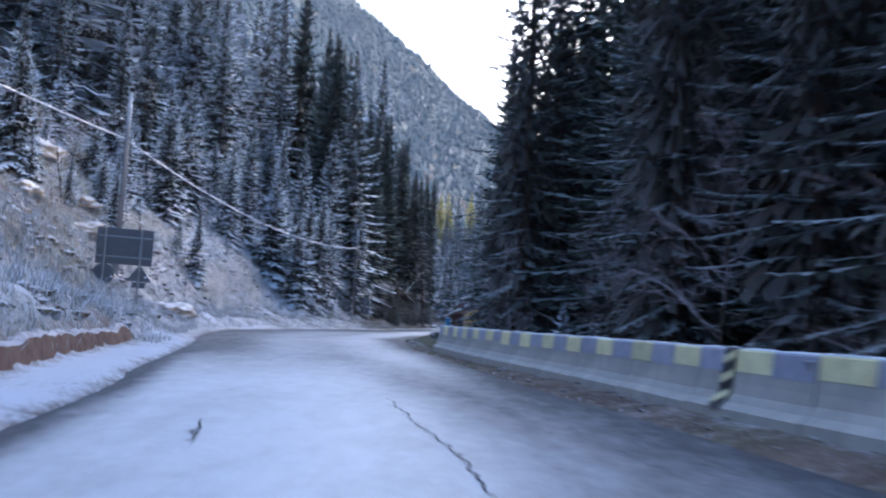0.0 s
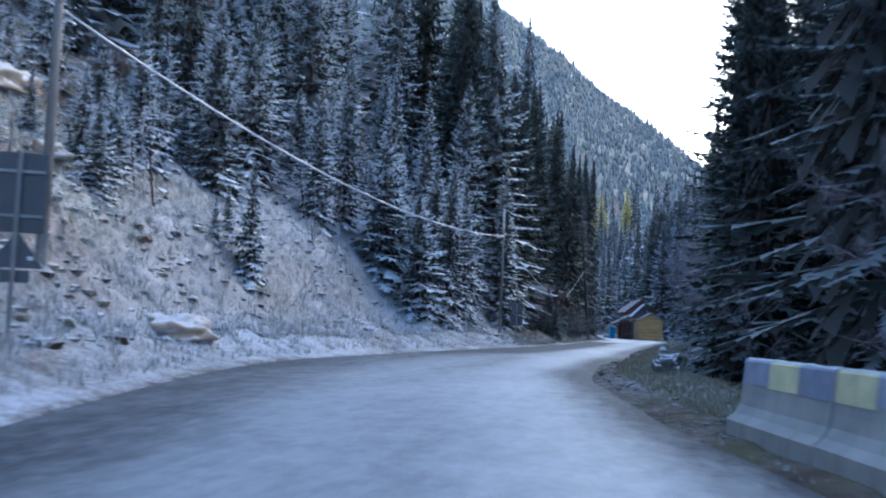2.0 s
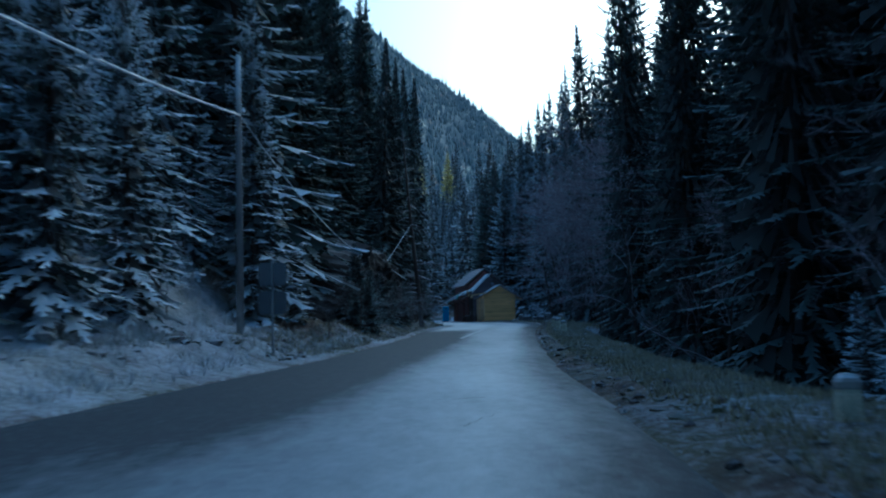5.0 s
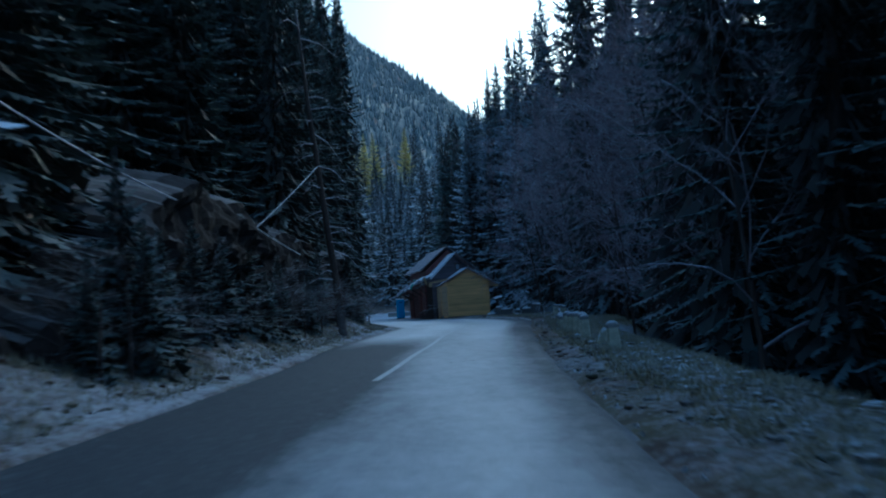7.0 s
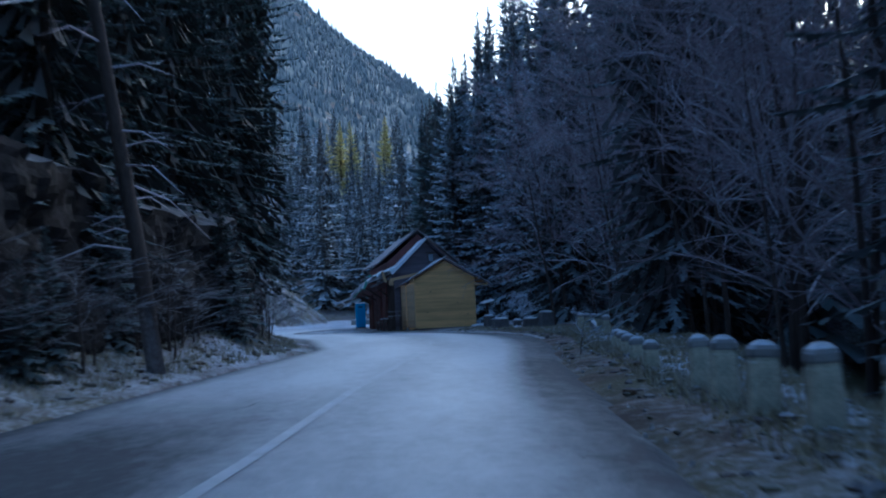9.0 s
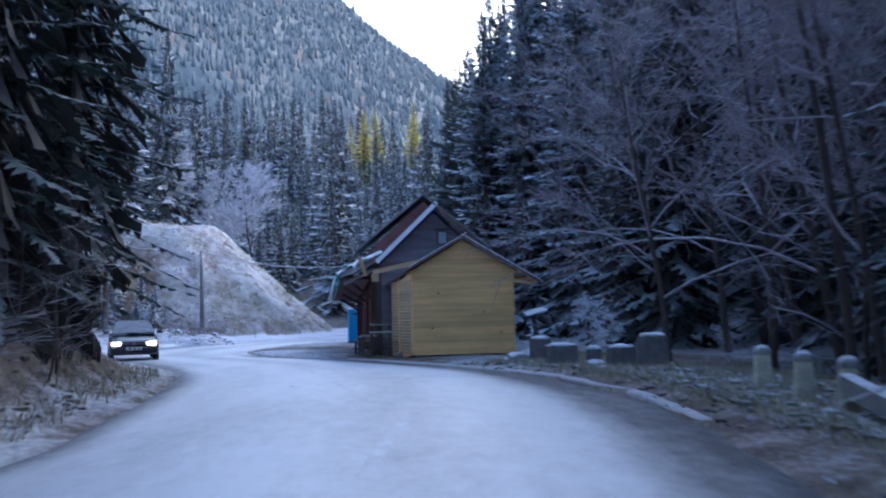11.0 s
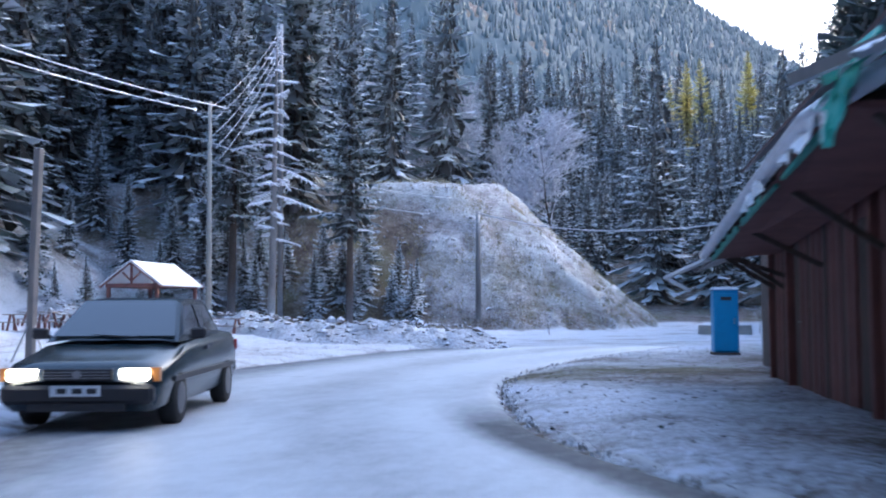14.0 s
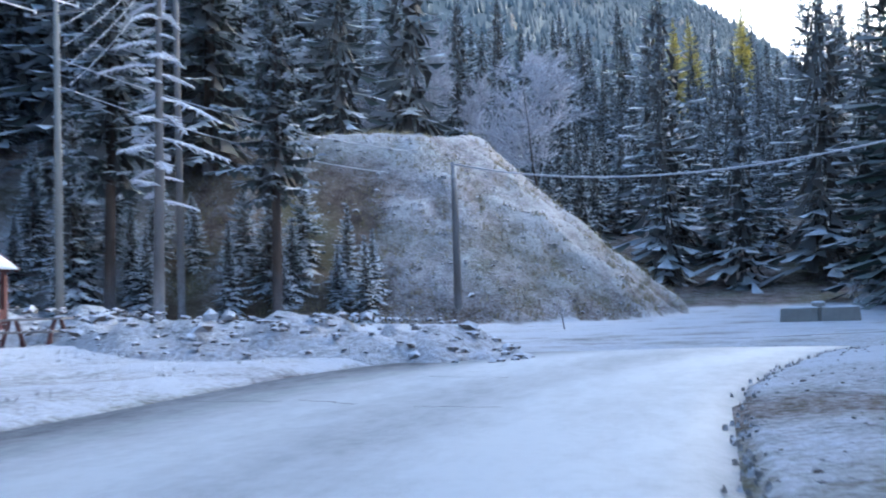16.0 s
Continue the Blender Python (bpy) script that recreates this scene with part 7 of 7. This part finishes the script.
for i, (x, y, h) in enumerate(((8.2, 107, 12), (8.9, 112.4, 13), (9.6, 117.5, 13), (10.2, 123, 13), (11.2, 128.6, 13), (11.2, 143.5, 15), (12.8, 140, 16), (11.0, 135, 15), (12.6, 131, 17), (10.6, 126.5, 15), (12.0, 122.5, 16), (10.2, 114, 15), (13.2, 148, 16), (14.0, 155, 15), (12.0, 160, 14), (11.2, 165, 13), (12.5, 146, 11), (11.8, 141, 10), (13.5, 137, 12), (10.8, 133, 10), (11.5, 128.5, 11), (9.6, 125, 9), (10.8, 121, 11), (14.5, 150, 12), (12.2, 153.5, 11), (16.0, 143, 12), (13.0, 158, 10), (6.8, 92, 8), (5.5, 84, 7), (4.6, 72, 7), (6.8, 20, 7.5), (8.8, 14.5, 8), (4.5, 47, 6), (5.9, 26.5, 6.5), (4.2, 38.5, 6), (3.9, 54, 6))):
    bare(f"tree{i % 4}", x, y, h, LEAFLESS, "leafless trees", None, 0.72 if right_d(x, y) < 6 else 0.95)
for i, (x, y, h) in enumerate(((11.6, 126, 16), (12.0, 130.4, 18), (11.4, 138.6, 17), (12.6, 143.6, 17), (13.6, 152, 17), (14.6, 147.6, 18), (13.2, 162, 16), (15.2, 159, 18), (12.6, 168, 16), (14.0, 135, 19), (10.9, 131.6, 14), (11.6, 134.6, 16), (10.6, 141.2, 12), (12.0, 149.6, 13), (11.6, 157.4, 14))):
    bare(f"fine{i % 2}", x, y, h, "leafless tree with a dense brown crown of frosted twigs", "leafless trees", None, 0.62 if right_d(x, y) < 5.2 else 0.9)
tr, cr = bare_tree(13, 79, 0.85, 4, 8, 0.034, (0.55, 1.9), (0.30, 0.40), 22)
BARE["round0"] = (13, tr.mesh("trunk", M_BARK, True), cr.mesh("crown", M_TWIG_PALE, False))
bare("round0", -15.2, 244.5, 14.0, "round leafless tree grey-white with hoar frost", "frosted leafless trees", 20, 1.0, 1)
for i, (x, y, h) in enumerate(((-24.5, 247, 13), (-29, 250, 15), (-21, 252, 15))):
    bare("round0", x, y, h, "slender leafless tree grey with hoar frost", "frosted leafless trees", wide=0.55)
scatter(58, (-30, -6, 28, 98), lambda x, y: not (-15 < x < -7 and 26 < y < 42) and 2.4 + 4 * (y < 70) < left_d(x, y) < 16, -0.3, lambda x, y: bare(f"shrub{random.randrange(2)}", x, y, rnd(1.6, 4.4), "frosted leafless shrub on the slope", "frosted shrubs", wide=1.3))
for i in range(2):
    tr, cr = bare_tree(4, 95 + i, 1.1, 3, 4, 0.007)
    BARE[f"brush{i}"] = (4, tr.mesh("trunk", M_BRUSH, True), cr.mesh("crown", M_BRUSH, False))
scatter(46, (-9, -1, 94, 147), lambda x, y: 1.15 < left_d(x, y) < 1.9, -0.4, lambda x, y: bare(f"brush{random.randrange(2)}", x, y, rnd(0.9, 3.2), "leafless brown brush at the foot of the rock face", "brown brush", wide=1.5))
bare("white1", 8.3, 152.6, 1.7, "low leafless shrub white with frost", "frosted shrubs", wide=1.3)
for x, y, h in ((7.6, 152.8, 1.4), (6.0, 127, 1.2), (-26.5, 197, 2.0), (-9, 206, 1.6), (2, 211, 1.8), (5, 210, 1.5)):
    bare("shrub1", x, y, h, "low leafless shrub white with frost", "frosted shrubs", wide=1.5)


def build_snag():
    """The dead spruce in the clearing, every twig furred with frost."""
    t = thing("dead_spruce", "dead spruce with bare branches furred white with frost", "tree", at=pose(-24.3, 203.3, gz(-24.3, 203.3) - 0.2, 0, 1, 0))
    g = Geo()
    g.tube([(0, 0, 0), (0.05, 0, 6), (0, 0.05, 12), (0.05, 0, 17.5)], [0.24, 0.19, 0.12, 0.03], 9)
    part("trunk", g, M_GREYWOOD, t, smooth=True)
    r = random.Random(19)
    for k in range(38):
        z = 5.2 + 11.8 * k / 38
        n = (3.4 - 2.7 * (k / 38)) * r.uniform(0.3, 1.15) * (0.55 if k < 6 else 1)
        a = k * 2.4 + r.uniform(-0.3, 0.3)
        d, side = Vector((math.cos(a), math.sin(a), 0)), Vector((-math.sin(a), math.cos(a), 0))
        lift, sag = r.uniform(-0.25, 0.25), r.uniform(0.2, 0.6)
        g = Geo()
        pts = [d * (n * s) + Vector((0, 0, z + n * (lift * s - sag * s * s + 0.15 * s ** 3))) for s in (0, 0.33, 0.66, 1.0)]
        g.tube(pts, [0.06, 0.055, 0.05, 0.025], 4)
        for i in range(16):
            s = 0.2 + 0.78 * i / 16
            j = min(2, int(s * 3))
            b = pts[j].lerp(pts[j + 1], s * 3 - j)
            e = b + side * ((-1) ** i * n * 0.30 * (1.15 - s)) + d * 0.15 - Vector((0, 0, r.uniform(0.1, 0.5) * n * 0.25))
            g.tube([b, e], [0.045, 0.02], 3, cap=False)
        part("branch", g, M_TWIG_WHITE, t)


build_snag()


# ---- low growth ----
def tufts(name, label, count, area, rule, mat, low, high, seed, blades=6):
    r = random.Random(seed)
    g = Geo()
    made = 0
    for _ in range(count * 20):
        if made >= count:
            break
        x, y = r.uniform(area[0], area[1]), r.uniform(area[2], area[3])
        if not rule(x, y):
            continue
        z = gz(x, y) - 0.02
        for k in range(blades):
            a, h = r.uniform(0, 6.28), r.uniform(low, high)
            bx, by = x + r.uniform(-0.12, 0.12), y + r.uniform(-0.12, 0.12)
            lean = r.uniform(0.2, 1.0) * h
            w = 0.008 + 0.02 * h
            c, s = math.cos(a), math.sin(a)
            g.add([(bx - s * w, by + c * w, z), (bx + s * w, by - c * w, z), (bx + c * lean, by + s * lean, z + h)], [(0, 1, 2)], [0.25, 0.25, 1.0])
        made += 1
    tagged(part(name, g, mat, value="tip"), label, "grass", kind="stuff")


tufts("frosted_grass", "stiff frosted grass on the bank", 6500, (-24, -2, 8, 96), lambda x, y: 0.5 + 0.75 * (y < 26) < left_d(x, y) < 9, M_GRASSWHITE, 0.08, 0.30, 81)
tufts("bank_grass", "dry frosted grass at the foot of the rock face", 3200, (-9, 0, 86, 152), lambda x, y: 0.35 < left_d(x, y) < 2.4, M_GRASSVERGE, 0.05, 0.2, 88, 6)
tufts("clearing_grass", "frosted grass on the snowy clearing", 900, (-34, -6, 152, 200), lambda x, y: 0.7 < left_d(x, y) < 20, M_GRASSWHITE, 0.03, 0.13, 82)
tufts("verge_grass", "dry frosted grass along the verge", 9500, (-2, 14, 36, 152), lambda x, y: 0.6 < right_d(x, y) < 2.7 + 2 * smooth01((y - 118) / 14), M_GRASS, 0.04, 0.15, 83, 7)
tufts("verge_rime_grass", "matted grass on the verge grey with rime", 3600, (-1, 13, 38, 152), lambda x, y: 0.7 < right_d(x, y) < 2.5 + 1.6 * smooth01((y - 118) / 14) and fbm(x, y, 0.5) > -0.35, M_GRASSVERGE, 0.05, 0.17, 87, 7)
tufts("slope_grass", "tussocks of frosted grass on the steep slope", 10000, (-26, -6, 12, 82), lambda x, y: 1.8 < left_d(x, y) < 15 and fbm(x, y, 0.3) > -0.25, M_GRASSWHITE, 0.12, 0.42, 84, 7)


def clods(name, label, count, area, rule, low, high, mat, seed, lift=None):
    """Thousands of small rough lumps of turf, earth and stone."""
    r = random.Random(seed)
    bm = bmesh.new()
    bmesh.ops.create_icosphere(bm, subdivisions=1, radius=1.0)
    bm.verts.ensure_lookup_table()
    v0 = [v.co.copy() for v in bm.verts]
    f0 = [tuple(v.index for v in f.verts) for f in bm.faces]
    bm.free()
    g = Geo()
    made = 0
    for _ in range(count * 25):
        if made >= count:
            break
        x, y = r.uniform(area[0], area[1]), r.uniform(area[2], area[3])
        if not rule(x, y):
            continue
        s = low + (high - low) * r.random() ** 2.5
        sx, sy, sz, a = s * r.uniform(0.7, 1.4), s * r.uniform(0.7, 1.4), s * r.uniform(0.35, 0.8), r.uniform(0, 6.28)
        c, d = math.cos(a), math.sin(a)
        z = (lift or gz)(x, y) + 0.1 * sz
        vs = []
        for p in v0:
            k = r.uniform(0.72, 1.25)
            px, py = p.x * sx * k, p.y * sy * k
            vs.append((x + px * c - py * d, y + px * d + py * c, z + p.z * sz * k))
        g.add(vs, f0)
        made += 1
    tagged(part(name, g, mat), label, "ground cover", kind="stuff")


clods("verge_clods", "rough clods of turf and frozen earth on the verge", 1800, (-1, 12, 40, 152), lambda x, y: 0.4 < right_d(x, y) < 3.4 and fbm(x, y, 0.5) > -0.4, 0.02, 0.09, M_CLOD, 91)
clods("slope_clods", "lumps of earth and frosted turf on the slope", 3200, (-26, -4, 10, 84), lambda x, y: 1.6 < left_d(x, y) < 14 and fbm(x + 40, y, 0.35) > -0.2, 0.04, 0.24, M_CLODWHITE, 92)
clods("bank_clods", "frozen clods of leaf litter under the roadside spruces", 1500, (-9, 0, 84, 150), lambda x, y: 0.4 < left_d(x, y) < 2.4, 0.02, 0.12, M_CLODDARK, 93)
clods("spur_clods", "frozen clods and stones on the gravel spur", 1800, (-30, -4, 203, 226), lambda x, y: inside_mound(x, y) > 0.1, 0.02, 0.07, M_CLODWHITE, 94)
clods("yard_gravel", "grit and crumbs of frozen mud in the yard", 1300, (-4, 4, 156, 190), lambda x, y: 0.1 < right_d(x, y) < 6, 0.006, 0.035, M_CLOD, 95)
tufts("spur_grass", "dry frosted weeds on the gravel spur", 1800, (-30, -4, 203, 228), lambda x, y: inside_mound(x, y) > 0.2 and fbm(x, y, 0.35) > -0.1, M_GRASS, 0.12, 0.45, 86, 6)
clods("barrier_grit", "frozen grit and clods at the foot of the barriers", 900, (0, 8, 4, 40), lambda x, y: 0.15 < right_d(x, y) < 2.2, 0.01, 0.06, M_CLOD, 96)
clods("verge_rubble", "broken frosted rubble and turf heaped on the verge", 1500, (0, 12, 84, 152), lambda x, y: 0.9 < right_d(x, y) < 3.4 and fbm(x + 9, y, 0.6) > -0.25, 0.03, 0.11, M_CLODWHITE, 97)
clods("verge_earth", "dark crumbled earth beside the asphalt", 900, (-2, 12, 44, 152), lambda x, y: 0.1 < right_d(x, y) < 1.0, 0.02, 0.1, M_CLODDARK, 98)
